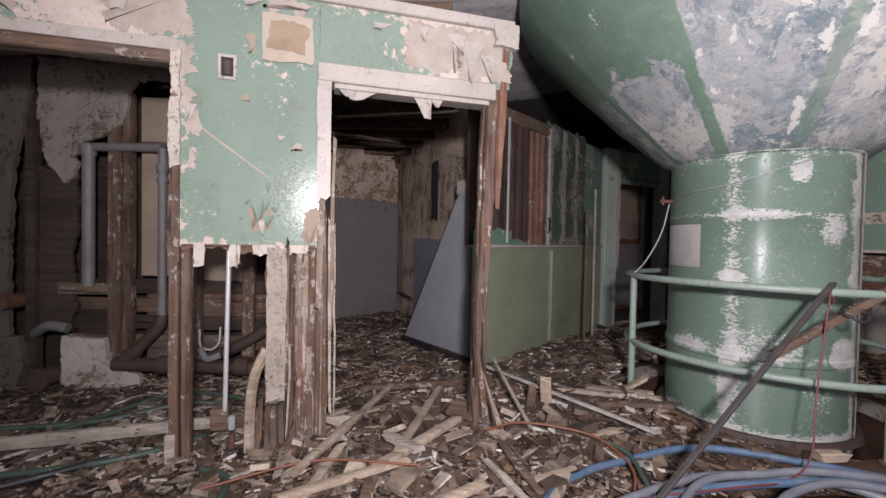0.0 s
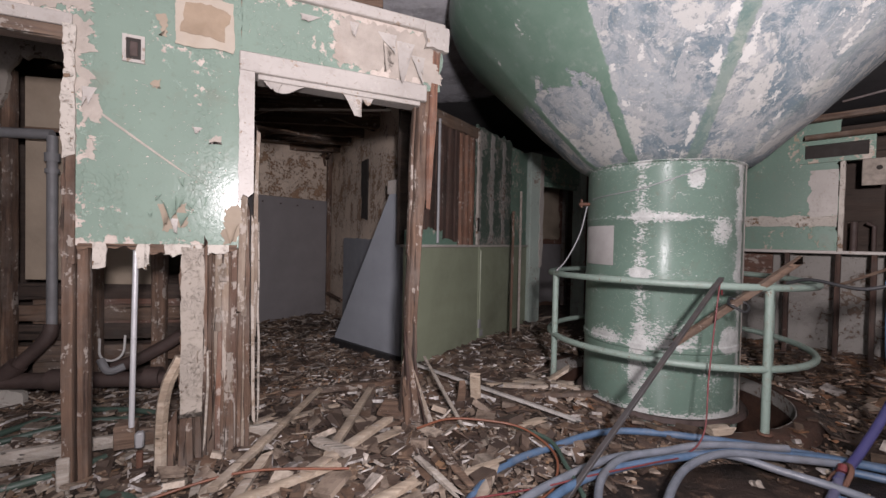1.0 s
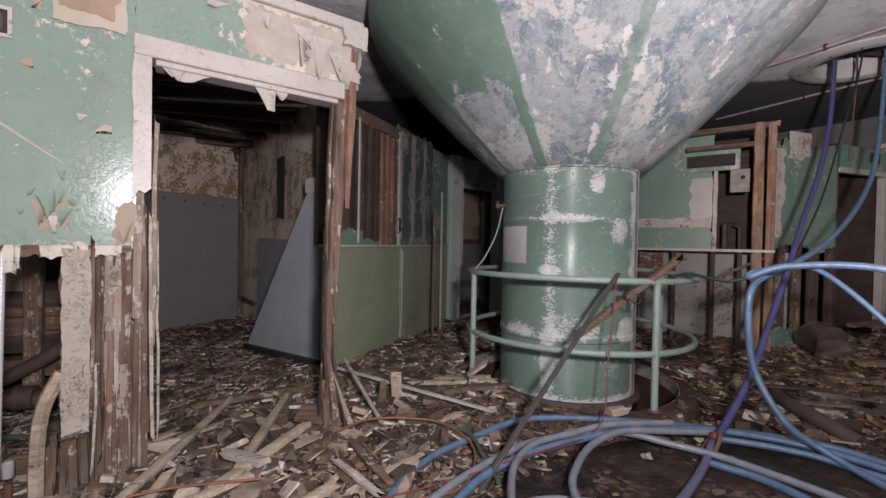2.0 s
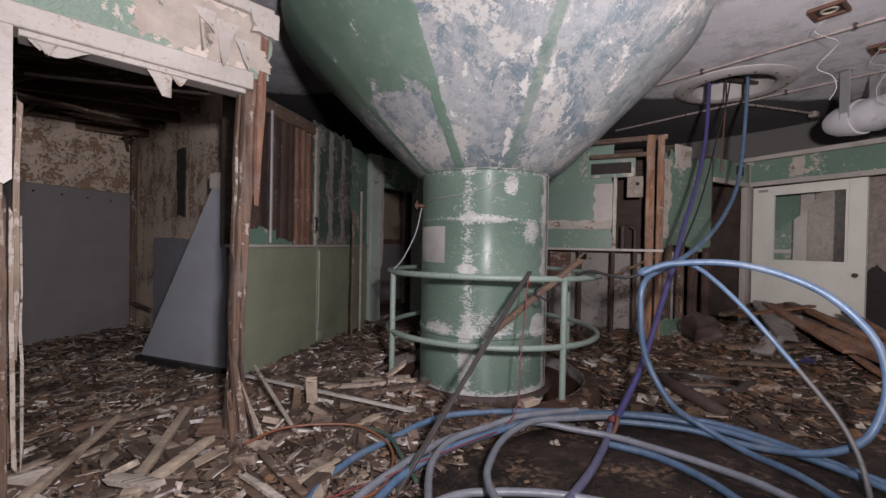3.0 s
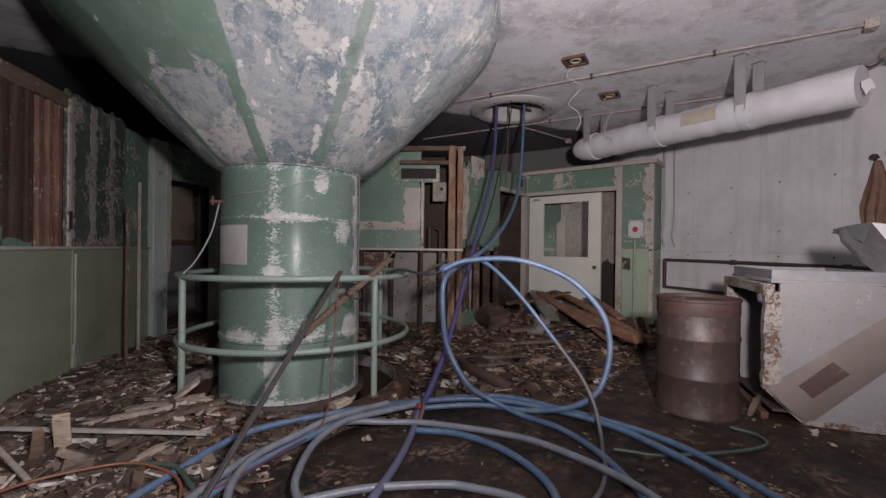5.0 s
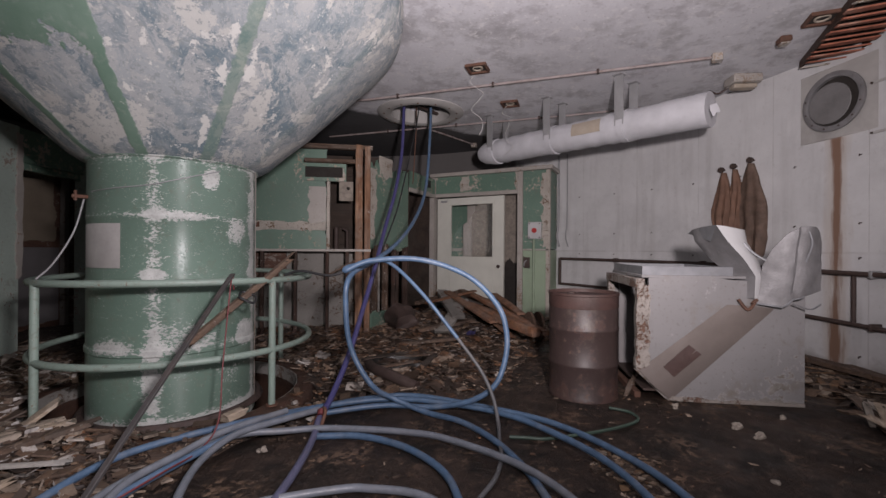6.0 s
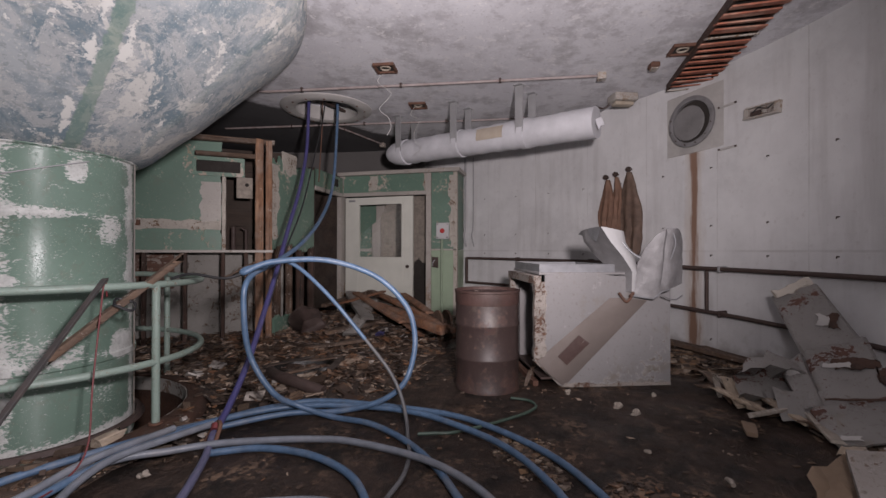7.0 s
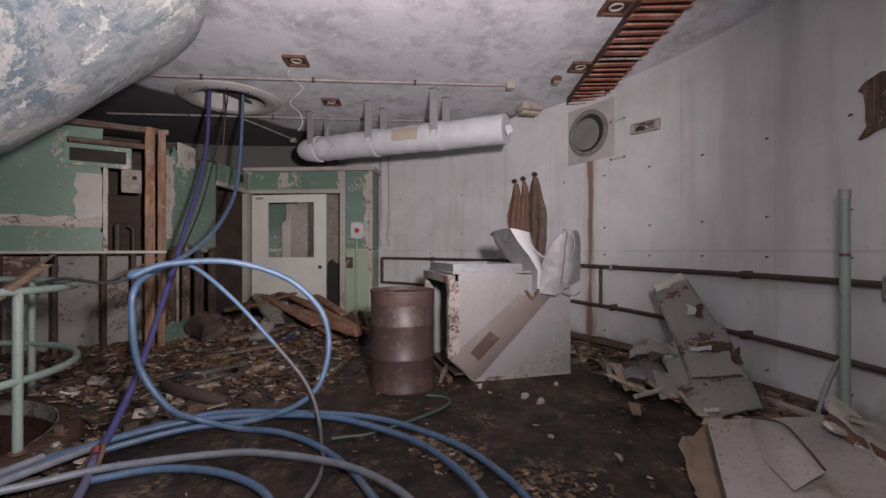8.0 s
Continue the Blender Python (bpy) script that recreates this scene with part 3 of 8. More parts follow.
def lathe(bm, profile, n=64, centre=(0, 0), a0=0.0, a1=360.0):
    """Turns (r, z) pairs about an upright axis."""
    full = abs(a1 - a0) >= 359.9
    cols = []
    for k in range(n if full else n + 1):
        a = radians(a0 + (a1 - a0) * k / n)
        cols.append([bm.verts.new((centre[0] + r * math.cos(a), centre[1] + r * math.sin(a), z)) for r, z in profile])
    for k in range(n):
        a, b = cols[k], cols[(k + 1) % len(cols)]
        for i in range(len(profile) - 1):
            bm.faces.new((a[i], b[i], b[i + 1], a[i + 1]))
    return bm


# ---- the round room ----
CX, CY, ROOM, HIGH = 2.60, 3.23, 6.30, 3.33

RX, RY, RR = 2.66, 3.19, 0.94  # guard rail about the column
HATCH = (6.19, 3.04, 0.46)


def disc_with_hole(hole, rim, z, thick):
    """A round slab of the room's size with one round hole through it."""
    bm = B()
    for cx, cy, rad, seg in ((CX, CY, rim, 96), (*hole, 48)):
        vs = [bm.verts.new((cx + rad * math.cos(2 * math.pi * k / seg), cy + rad * math.sin(2 * math.pi * k / seg), z)) for k in range(seg)]
        for k in range(seg):
            bm.edges.new((vs[k], vs[(k + 1) % seg]))
    bmesh.ops.triangle_fill(bm, use_beauty=True, edges=bm.edges[:])
    r = bmesh.ops.extrude_face_region(bm, geom=bm.faces[:])
    bmesh.ops.translate(bm, vec=(0, 0, thick), verts=[v for v in r["geom"] if isinstance(v, bmesh.types.BMVert)])
    return bm


solo("floor", disc_with_hole((CX, CY, 0.925), ROOM + 0.4, 0.0, -0.2), M["floor"], "dark wet concrete floor covered with debris", "floor", kind="structure")

bm = lathe(B(), [(ROOM, -0.05), (ROOM, HIGH + 0.1), (ROOM + 0.3, HIGH + 0.1), (ROOM + 0.3, -0.05), (ROOM, -0.05)], 128)
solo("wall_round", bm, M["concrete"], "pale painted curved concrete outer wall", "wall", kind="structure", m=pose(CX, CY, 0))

solo("ceiling", disc_with_hole(HATCH, ROOM + 0.3, HIGH, 0.25), M["ceiling"], "stained pale concrete ceiling slab, darker at the far side", "ceiling", kind="structure")

for k in range(14):
    for z in (0.20, 1.175, 1.52, 2.195):
        a = radians(-98.4 + 6 * k)
        x, y = (ROOM - 0.004) * math.cos(a), (ROOM - 0.004) * math.sin(a)
        part("bolt", tube(B(), [(x * 1.003, y * 1.003, z), (x * 0.9965, y * 0.9965, z), (x * 0.9962, y * 0.9962, z - 0.016)], 0.006, 6), M["iron"], bpy.data.objects["wall_round"])

# ---- the funnel column ----
column = thing("funnel_column", (CX, CY, 0), "green painted steel column flaring into a worn white cone", "column")
part("shaft", lathe(B(), [(0.573, -0.1), (0.573, 0.475), (0.582, 0.485), (0.582, 0.52), (0.573, 0.53), (0.573, 0.97), (0.580, 0.98), (0.580, 1.0), (0.573, 1.01), (0.573, 1.43), (0.577, 1.435), (0.577, 1.455), (0.573, 1.46), (0.573, 1.84), (0.59, 1.85), (0.59, 1.87)], 96), M["column"], column)
bm = lathe(B(), [(0.575, 1.85), (0.61, 1.862), (0.68, 1.91), (0.84, 2.06), (1.005, 2.21), (1.15, 2.36), (1.30, 2.51), (1.45, 2.66), (1.61, 2.81), (1.705, 2.92), (1.755, 2.985), (1.78, 3.05), (1.79, 3.12), (1.79, 3.2), (1.79, HIGH + 0.02)], 144)
for v in bm.verts:
    a = math.degrees(math.atan2(v.co.y, v.co.x)) + 142
    off = abs((a + 18) % 36 - 18)
    r = math.hypot(v.co.x, v.co.y)
    dent = 0.008 * noise.noise(v.co * 2.3) + (0.007 if off * 0.01745 * r < 0.06 else 0)
    if 0.6 < r:
        v.co.x *= 1 + dent / r
        v.co.y *= 1 + dent / r
part("cone", bm, M["cone"], column)
bm = lathe(B(), [(0.576, 1.085), (0.580, 1.09), (0.580, 1.385), (0.576, 1.39)], 14, a0=166, a1=203.5)
part("notice_board", bm, M["pale_plate"], column, "blank pale notice plate")
part("seam_strip", lathe(B(), [(0.58, 0.0), (0.6, 0.0), (0.6, 1.84), (0.58, 1.84)], 2, a0=-59.5, a1=-57), M["casing"], column, "flaking vertical seam strip")
a = radians(167)
part("tap", tube(tube(B(), [(0.56 * math.cos(a), 0.56 * math.sin(a), 1.58), (0.66 * math.cos(a), 0.66 * math.sin(a), 1.58)], 0.014, 8), [(0.64 * math.cos(a), 0.64 * math.sin(a), 1.55), (0.64 * math.cos(a), 0.64 * math.sin(a), 1.62)], 0.01, 6), M["rust"], column, "small rusty tap")
wire = [(0.582 * math.cos(radians(a)), 0.582 * math.sin(radians(a)), z) for a, z in ((177, 1.61), (-162, 1.625), (-139, 1.65), (-125, 1.69), (-113, 1.73), (-95, 1.79))]
part("wire", tube(B(), spline(wire, 5), 0.004, 6), M["conduit"], column, "thin slack wire across the shaft")
# ring in dark iron, its colour taken from the shaded gap round the shaft
part("foot_plate", lathe(B(), [(0.575, 0.0), (0.59, 0.03), (0.62, 0.03), (0.64, 0.0)], 64), M["iron"], column, "rusted base ring, darkened for the shaded gap at the column foot")

# ---- guard rail round the column ----
rail = thing("guard_rail", (RX, RY, 0), "green painted round pipe guard rail about the column", "railing")
for z in (1.0, 0.5):
    ring = [(RR * math.cos(radians(a)), RR * math.sin(radians(a)), z + 0.008 * math.sin(radians(a * 2))) for a in range(0, 360, 5)]
    part("rail", tube(B(), ring, 0.023, 10, True), M["rail"], rail)
for a in (175.5, 271, 358.5, 88):
    x, y = RR * math.cos(radians(a)), RR * math.sin(radians(a))
    p = part("post", tube(B(), [(x, y, 0.1), (x, y, 1.0)], 0.024, 12), M["rail"], rail)
    part("base_plate", tube(B(), [(x, y, 0.1), (x, y, 0.112)], 0.042, 12), M["rust"], p)
kerb = thing("pit_kerb", (CX, CY, 0), "low rusted steel kerb ring round the pit at the column foot", "kerb")
bm = lathe(B(), [(0.918, 0.03), (0.918, 0.088), (0.926, 0.096), (0.96, 0.094), (1.0, 0.09), (1.03, 0.082), (1.055, 0.05), (1.075, -0.02)], 120)
for v in bm.verts:
    v.co += Vector((noise.noise(v.co * 6), noise.noise(v.co * 6 + Vector((3, 0, 0))), noise.noise(v.co * 9) * 1.6)) * 0.009
part("kerb_ring", bm, M["kerb_rust"], kerb)
part("lining", lathe(B(), [(0.912, -0.03), (0.912, 0.085), (0.924, 0.085)], 72), M["greymould"], kerb, "pale dirty upper band of the pit lining")
part("pit_side", lathe(B(), [(0.914, -0.45), (0.914, -0.028)], 72), M["kerb_rust"], kerb, "rusted brown side of the pit")
part("pit_bottom", lathe(B(), [(0.0, -0.43), (0.916, -0.43)], 40), M["dark"], kerb, "near-black bottom of the pit")

# ---- the broken partition with the doorway ----
WA = pose(-1.09, 2.09, 0, 0, 0, 18.5)
wall_a = tagged(thing("wall_partition", (-1.09, 2.09, 0), "broken stud partition with peeling green paint", "wall", turn=18.5), kind="structure")


def ragged(x0, x1, z0, z1, y0, y1, seed, step=0.02, low=0.03, high=0.0, left=0.0, right=0.0):
    """An upright board in x and z with torn edges where asked."""
    rng = random.Random(seed)

    def torn(n, amount):
        knots = [rng.uniform(-1, 1) for _ in range(n // 4 + 3)]
        out, drift = [], rng.uniform(0, 1)
        for k in range(n + 1):
            p = k / 4 + drift
            i = int(p)
            f = p - i
            v = knots[i % len(knots)] * (1 - f) + knots[(i + 1) % len(knots)] * f
            out.append(amount * (1.25 * v + 0.4 * rng.uniform(-1, 1)))
        return out
    nx, nz = max(2, int((x1 - x0) / step)), max(2, int((z1 - z0) / step))
    lo, hi, le, ri = torn(nx, low), torn(nx, high), torn(nz, left), torn(nz, right)
    outline = [(x0 + (x1 - x0) * k / nx, z0 + lo[k]) for k in range(nx + 1)]
    outline += [(x1 + ri[k], z0 + (z1 - z0) * k / nz) for k in range(1, nz)]
    outline += [(x0 + (x1 - x0) * k / nx, z1 + hi[k]) for k in range(nx, -1, -1)]
    outline += [(x0 + le[k], z0 + (z1 - z0) * k / nz) for k in range(nz - 1, 0, -1)]
    bm = B()
    f = bm.faces.new([bm.verts.new((x, y0, z)) for x, z in outline])
    r = bmesh.ops.extrude_face_region(bm, geom=[f])
    bmesh.ops.translate(bm, vec=(0, y1 - y0, 0), verts=[v for v in r["geom"] if isinstance(v, bmesh.types.BMVert)])
    return bm


def stick(p, q, w, d, seed=0, splinter=0.0, jag=0.0, up=(0, 0, 1)):
    """A sawn or split length of wood from p to q, w wide and d thick, with worn corners."""
    p, q = Vector(p), Vector(q)
    t = (q - p).normalized()
    side = t.cross(Vector(up))
    if side.length < 0.05:
        side = t.cross(Vector((0, 1, 0)))
    side.normalize()
    top = side.cross(t)
    rng = random.Random(seed)
    length, bm, rings = (q - p).length, B(), []
    n = max(2, int(length / 0.14))
    for i in range(n + 1):
        s = i / n
        c = p + (q - p) * s + side * rng.uniform(-jag, jag) + top * rng.uniform(-jag, jag) * 0.5
        k = 1 - splinter * rng.random() * (0.25 + abs(2 * s - 1))
        ww, dd = w / 2 * k, d / 2 * (1 - 0.5 * splinter * rng.random())
        ring = []
        for a, b in ((-1, -0.8), (-0.85, -1), (0.85, -1), (1, -0.8), (1, 0.8), (0.85, 1), (-0.85, 1), (-1, 0.8)):
            e = t * rng.uniform(0, 0.25 * splinter + 0.004) * (1 if i == n else -1 if i == 0 else 0)
            ring.append(bm.verts.new(c + side * a * ww + top * b * dd + e))
        rings.append(ring)
    for a, b in zip(rings, rings[1:]):
        for k in range(8):
            bm.faces.new((a[k], a[(k + 1) % 8], b[(k + 1) % 8], b[k]))
    bm.faces.new(rings[0][::-1]), bm.faces.new(rings[-1])
    return bm


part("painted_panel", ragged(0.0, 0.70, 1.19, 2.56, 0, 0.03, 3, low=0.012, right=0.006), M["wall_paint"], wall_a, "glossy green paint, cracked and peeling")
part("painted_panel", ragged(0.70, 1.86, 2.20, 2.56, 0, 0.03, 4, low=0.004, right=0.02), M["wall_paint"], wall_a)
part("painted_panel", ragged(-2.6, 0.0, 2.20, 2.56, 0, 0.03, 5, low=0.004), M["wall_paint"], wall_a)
part("back_board", box(-2.6, 0.06, 2.2, 1.84, 0.09, 2.55), M["board"], wall_a)
part("back_board", box(0.02, 0.07, 1.21, 0.70, 0.09, 2.2), M["board"], wall_a)
part("top_rail", box(-2.6, -0.03, 2.56, 1.88, 0.11, 2.63, 0.006), M["casing"], wall_a, "white painted top rail with rust spots")
part("door_head", box(0.69, -0.03, 2.12, 1.76, 0.12, 2.225, 0.006), M["casing"], wall_a, "chipped white door head")
part("door_head_bead", box(0.78, -0.018, 2.09, 1.72, 0.1, 2.12, 0.004), M["casing"], wall_a)
part("door_jamb", ragged(0.69, 0.765, 1.38, 2.12, -0.03, 0.12, 6, low=0.1, left=0.004), M["casing"], wall_a)
part("door_jamb", stick((0.775, 0.05, 0.75), (0.785, 0.04, 1.75), 0.03, 0.1, 7, 0.5, 0.004), M["white_lath"], wall_a)
part("door_jamb", stick((0.80, 0.03, 0.38), (0.795, 0.03, 1.15), 0.014, 0.02, 8, 0.8, 0.004), M["white_wood"], wall_a, "hanging splinter")
part("casing_strip", ragged(-0.035, 0.012, 1.62, 2.2, -0.02, 0.1, 9, left=0.008, right=0.006, low=0.05), M["flaky"], wall_a)
part("casing_strip", ragged(-0.04, 0.01, 1.1, 1.64, -0.012, 0.1, 10, left=0.014, low=0.03), M["wood"], wall_a)
part("lintel", stick((-2.6, 0.05, 2.165), (0.0, 0.05, 2.165), 0.1, 0.07, 11, 0.1), M["wood_x"], wall_a, "bare wooden lintel")
part("lintel", box(-2.6, -0.015, 2.19, 0.0, 0.0, 2.25), M["casing"], wall_a)
part("stud", stick((-0.018, 0.04, 0), (-0.022, 0.04, 1.22), 0.048, 0.09, 12, 0.12, 0.002, up=(0, 1, 0)), M["wood"], wall_a, "bare split wooden stud")
part("stud", stick((0.036, 0.05, 0), (0.034, 0.05, 1.2), 0.046, 0.08, 13, 0.12, 0.002, up=(0, 1, 0)), M["wood"], wall_a)
part("stud_shoe", box(-0.055, -0.02, 0.0, -0.005, 0.02, 0.2, 0.006), M["white_wood"], wall_a)
part("bottom_edge", ragged(0.02, 0.69, 1.165, 1.2, -0.004, 0.03, 14, low=0.02, left=0.01, right=0.01), M["wood_x"], wall_a, "splintered lower edge")
for k, (x, w, z, seed) in enumerate(((0.10, 0.05, 1.12, 1), (0.27, 0.035, 1.10, 2), (0.29, 0.025, 1.07, 5), (0.42, 0.12, 1.13, 3), (0.60, 0.1, 1.14, 4), (0.50, 0.05, 1.08, 6))):
    part("torn_plaster", ragged(x - w / 2, x + w / 2, z, 1.2, -0.012, 0.0, 30 + seed, low=0.03, left=0.006, right=0.006), M["flaky"], wall_a)
# what is left of the wall beside the doorway
part("plaster_strip", ragged(0.435, 0.537, 0.30, 1.185, -0.02, 0.03, 27, step=0.014, low=0.05, high=0.006, left=0.003, right=0.004), M["cracked_plaster"], wall_a, "cracked cream plaster strip")
for k, (x, w, z0, z1, y, m) in enumerate(((0.566, 0.022, 0.22, 1.24, 0.035, "wood"), (0.600, 0.042, 0.30, 1.24, 0.030, "white_lath"), (0.640, 0.040, 0.12, 1.24, 0.026, "white_lath"), (0.676, 0.034, 0.04, 1.24, 0.03, "peeled_board"),
                                              (0.706, 0.03, 0.02, 1.24, 0.025, "wood"), (0.735, 0.034, 0.04, 1.30, 0.03, "white_lath"), (0.615, 0.05, 0.0, 0.50, 0.02, "wood"), (0.66, 0.05, 0.0, 0.34, 0.0, "wood"))):
    part("peeled_board", stick((x, y, z0), (x + 0.006 * math.sin(k * 2.1), y, z1), w, 0.04, 440 + 3 * k, 0.5, 0.003, up=(0, 1, 0)), M[m], wall_a, "split brown board with peeling white paint, rotten at the foot")
for k, (x, z, w, h) in enumerate(((0.60, 0.80, 0.03, 0.12), (0.66, 0.52, 0.035, 0.2), (0.62, 1.05, 0.04, 0.08), (0.725, 0.9, 0.025, 0.16), (0.50, 0.62, 0.03, 0.06))):
    bm = ragged(x - w / 2, x + w / 2, z - h / 2, z + h / 2, -0.002, 0.004, 330 + k, step=0.01, low=0.015, high=0.015, left=0.006, right=0.006)
    for v in bm.verts:
        v.co.y -= 0.9 * (v.co.x - x + w / 2) ** 2 / w
    part("paint_curl", bm, M["white_lath"], wall_a, "curl of lifting paint")
for k, (x0, w, z0, z1, mat) in enumerate(((0.545, 0.02, 0.0, 1.17, "wood"), (0.71, 0.04, 0.9, 1.5, "white_lath"), (0.745, 0.03, 0.05, 1.36, "wood"), (0.775, 0.02, 0.3, 1.3, "white_lath"),
                                          (0.395, 0.04, 0.0, 0.27, "wood"), (0.44, 0.04, 0.0, 0.3, "wood"), (0.485, 0.035, 0.0, 0.26, "wood"), (0.52, 0.035, 0.0, 0.33, "wood"), (0.645, 0.03, 0.0, 0.9, "wood"), (0.605, 0.03, 0.1, 0.75, "red_wood"))):
    lean = 0.012 * math.sin(k * 1.7)
    part("lath", stick((x0, -0.005 + 0.012 * (k % 3), z0), (x0 + lean, 0.01 + 0.012 * (k % 3), z1), w, 0.05, 40 + k, 0.35, 0.003, up=(0, 1, 0)), M[mat], wall_a)
part("lath", stick((0.545, -0.03, 0.2), (0.56, -0.03, 0.62), 0.012, 0.012, 60, 0.3, 0.006), M["white_wood"], wall_a)
part("backing", ragged(0.43, 0.755, 0.05, 1.18, 0.05, 0.08, 65, low=0.02, left=0.01, right=0.01), M["wood"], wall_a)
# the post at the end of the partition
part("end_post", stick((1.685, 0.05, 0.1), (1.775, 0.05, 2.52), 0.08, 0.1, 15, 0.45, 0.008, up=(0, 1, 0)), M["wood"], wall_a, "bare weathered end post")
for k, (x0, x1, y0, z1, w) in enumerate(((1.655, 1.72, -0.03, 0.52, 0.05), (1.69, 1.75, -0.05, 0.40, 0.05), (1.72, 1.80, -0.02, 0.46, 0.045), (1.75, 1.86, -0.04, 0.30, 0.04), (1.66, 1.66, -0.06, 0.24, 0.045))):
    part("stump", stick((x0, y0 + 0.02, z1), (x1, y0, 0.0), w, 0.05, 15 + 4 * k, 0.8, 0.012, up=(0, 1, 0)), M[("dark_stud", "wood", "dark_stud", "white_lath", "wood")[k]], wall_a, "broken splintered foot of the post")
part("door_stop", stick((1.675, 0.04, 1.2), (1.70, 0.04, 2.12), 0.02, 0.05, 16, 0.6, 0.005, up=(0, 1, 0)), M["wood"], wall_a)
part("end_post", stick((1.795, 0.03, 1.52), (1.835, 0.03, 2.5), 0.06, 0.08, 17, 0.4, 0.005, up=(0, 1, 0)), M["red_wood"], wall_a)
part("post_cap", ragged(1.74, 1.90, 2.46, 2.6, -0.04, 0.0, 18, low=0.02, left=0.01, right=0.006), M["casing"], wall_a)
for k in range(16):
    a = k * 2.4
    rad = 0.05 + 0.07 * ((k * 7) % 5) / 5
    x, y = 1.72 + 1.1 * rad * math.cos(a), 0.02 + rad * math.sin(a)
    part("splinter", stick((x, y, 0.0), (1.70 + 0.045 * math.cos(a), 0.04 + 0.03 * math.sin(a), 0.2 + 0.26 * ((k * 3) % 7) / 7), 0.03, 0.012, 70 + k, 0.7, 0.004, up=(math.cos(a), math.sin(a), 0)), M[("wood", "dark_wood", "red_wood")[k % 3]], wall_a)
# fixed on the partition
box_s = thing("switch_box", tuple(WA @ Vector((0.23, -0.002, 2.14))), "small open metal switch box set in the green wall", "switch box", turn=18.5)
part("rim", slab(slab(slab(slab(B(), -0.045, -0.008, -0.065, -0.03, 0.02, 0.065), 0.03, -0.008, -0.065, 0.045, 0.02, 0.065), -0.03, -0.008, 0.05, 0.03, 0.02, 0.065), -0.03, -0.008, -0.065, 0.03, 0.02, -0.05), M["casing"], box_s)
part("socket", slab(B(), -0.03, -0.003, -0.05, 0.03, 0.02, 0.05), M["dark"], box_s)
part("switch_body", box(-0.016, -0.006, -0.035, 0.016, 0.0, 0.035, 0.003), M["iron"], box_s)
paper = thing("paper_square", tuple(WA @ Vector((0.53, -0.004, 2.33))), "torn brown paper square glued to the wall", "paper", turn=18.5)
part("sheet", ragged(-0.13, 0.13, -0.125, 0.125, -0.006, 0.0, 22, low=0.006, high=0.006, left=0.005, right=0.008), M["paper"], paper)
part("stain", ragged(-0.085, 0.09, -0.085, 0.085, -0.008, -0.005, 23, low=0.02, high=0.02, left=0.02, right=0.03), M["glue"], paper, "brown glue stain")


def flap(name, x, z, w, h, curl, seed, material="casing", label="peeling flap of paint"):
    """A curled sheet of paint that hangs off the wall."""
    rng = random.Random(seed)
    bm, rows = B(), []
    slant, reach = rng.uniform(-0.4, 0.4), np.interp(range(9), (0, 2 + seed % 2, 4, 6, 8), (0.3, rng.uniform(0.6, 1), rng.uniform(0.45, 1), rng.uniform(0.5, 1), 0.25))
    for i in range(8):
        s = i / 7
        row = []
        for k in range(9):
            u = k / 4 - 1
            d = s * reach[k]
            row.append((x + u * w / 2 * (1 - 0.35 * s) + slant * w * d, -0.004 - curl * d * d * (1 + 0.4 * math.sin(3 * u + seed)) - 0.3 * curl * s * max(0, u * (1 if seed % 2 else -1)), z - h * d * (1 - 0.2 * curl * d)))
        rows.append(row)
    grid = [[bm.verts.new(c) for c in r] for r in rows]
    for a, b in zip(grid, grid[1:]):
        for k in range(8):
            bm.faces.new((a[k], a[k + 1], b[k + 1], b[k]))
    r = bmesh.ops.extrude_face_region(bm, geom=bm.faces[:])
    bmesh.ops.translate(bm, vec=(0, 0.003, 0), verts=[v for v in r["geom"] if isinstance(v, bmesh.types.BMVert)])
    return part(name, bm, M[material], wall_a, label)


for k, (x0, x1, z0, z1) in enumerate(((1.20, 1.50, 2.26, 2.54), (1.52, 1.84, 2.24, 2.54), (-0.32, 0.05, 2.27, 2.5), (0.0, 0.06, 1.90, 2.24), (0.40, 0.64, 2.475, 2.54), (-1.05, -0.7, 2.28, 2.5))):
    part("bare_patch", ragged(x0, x1, z0, z1, -0.0035, 0.001, 900 + k, step=0.007, low=0.03, high=0.016, left=0.022, right=0.03), M["bare_plaster"], wall_a, "bare cream plaster where the paint has gone")
part("scratch", stick((0.11, -0.001, 1.81), (0.365, -0.001, 1.62), 0.004, 0.012, 960, 0.8, 0.003), M["bare_plaster"], wall_a, "long pale scratch in the paint")
for k, (x0, x1, z0, z1, m) in enumerate(((0.55, 0.61, 1.715, 1.755, "bare_plaster"), (0.03, 0.10, 1.76, 1.90, "bare_plaster"), (0.05, 0.08, 1.60, 1.70, "bare_plaster"), (0.35, 0.45, 1.29, 1.41, "board"), (0.62, 0.695, 1.21, 1.40, "board"), (0.30, 0.34, 1.96, 2.0, "board"), (0.33, 0.36, 2.22, 2.34, "board"))):
    part("bare_patch", ragged(x0, x1, z0, z1, -0.0038, 0.001, 970 + k, step=0.008, low=0.02, high=0.014, left=0.014, right=0.014), M[m], wall_a, "bare patch where the paint has gone")
flap("paint_flap", 1.62, 2.47, 0.12, 0.30, 0.07, 1)
flap("paint_flap", 1.70, 2.40, 0.1, 0.2, 0.05, 2)
flap("paint_flap", 1.30, 2.52, 0.06, 0.12, 0.04, 3)
flap("paint_flap", 0.93, 2.1, 0.22, 0.1, 0.03, 4)
flap("paint_flap", 0.86, 2.1, 0.12, 0.08, 0.04, 9)
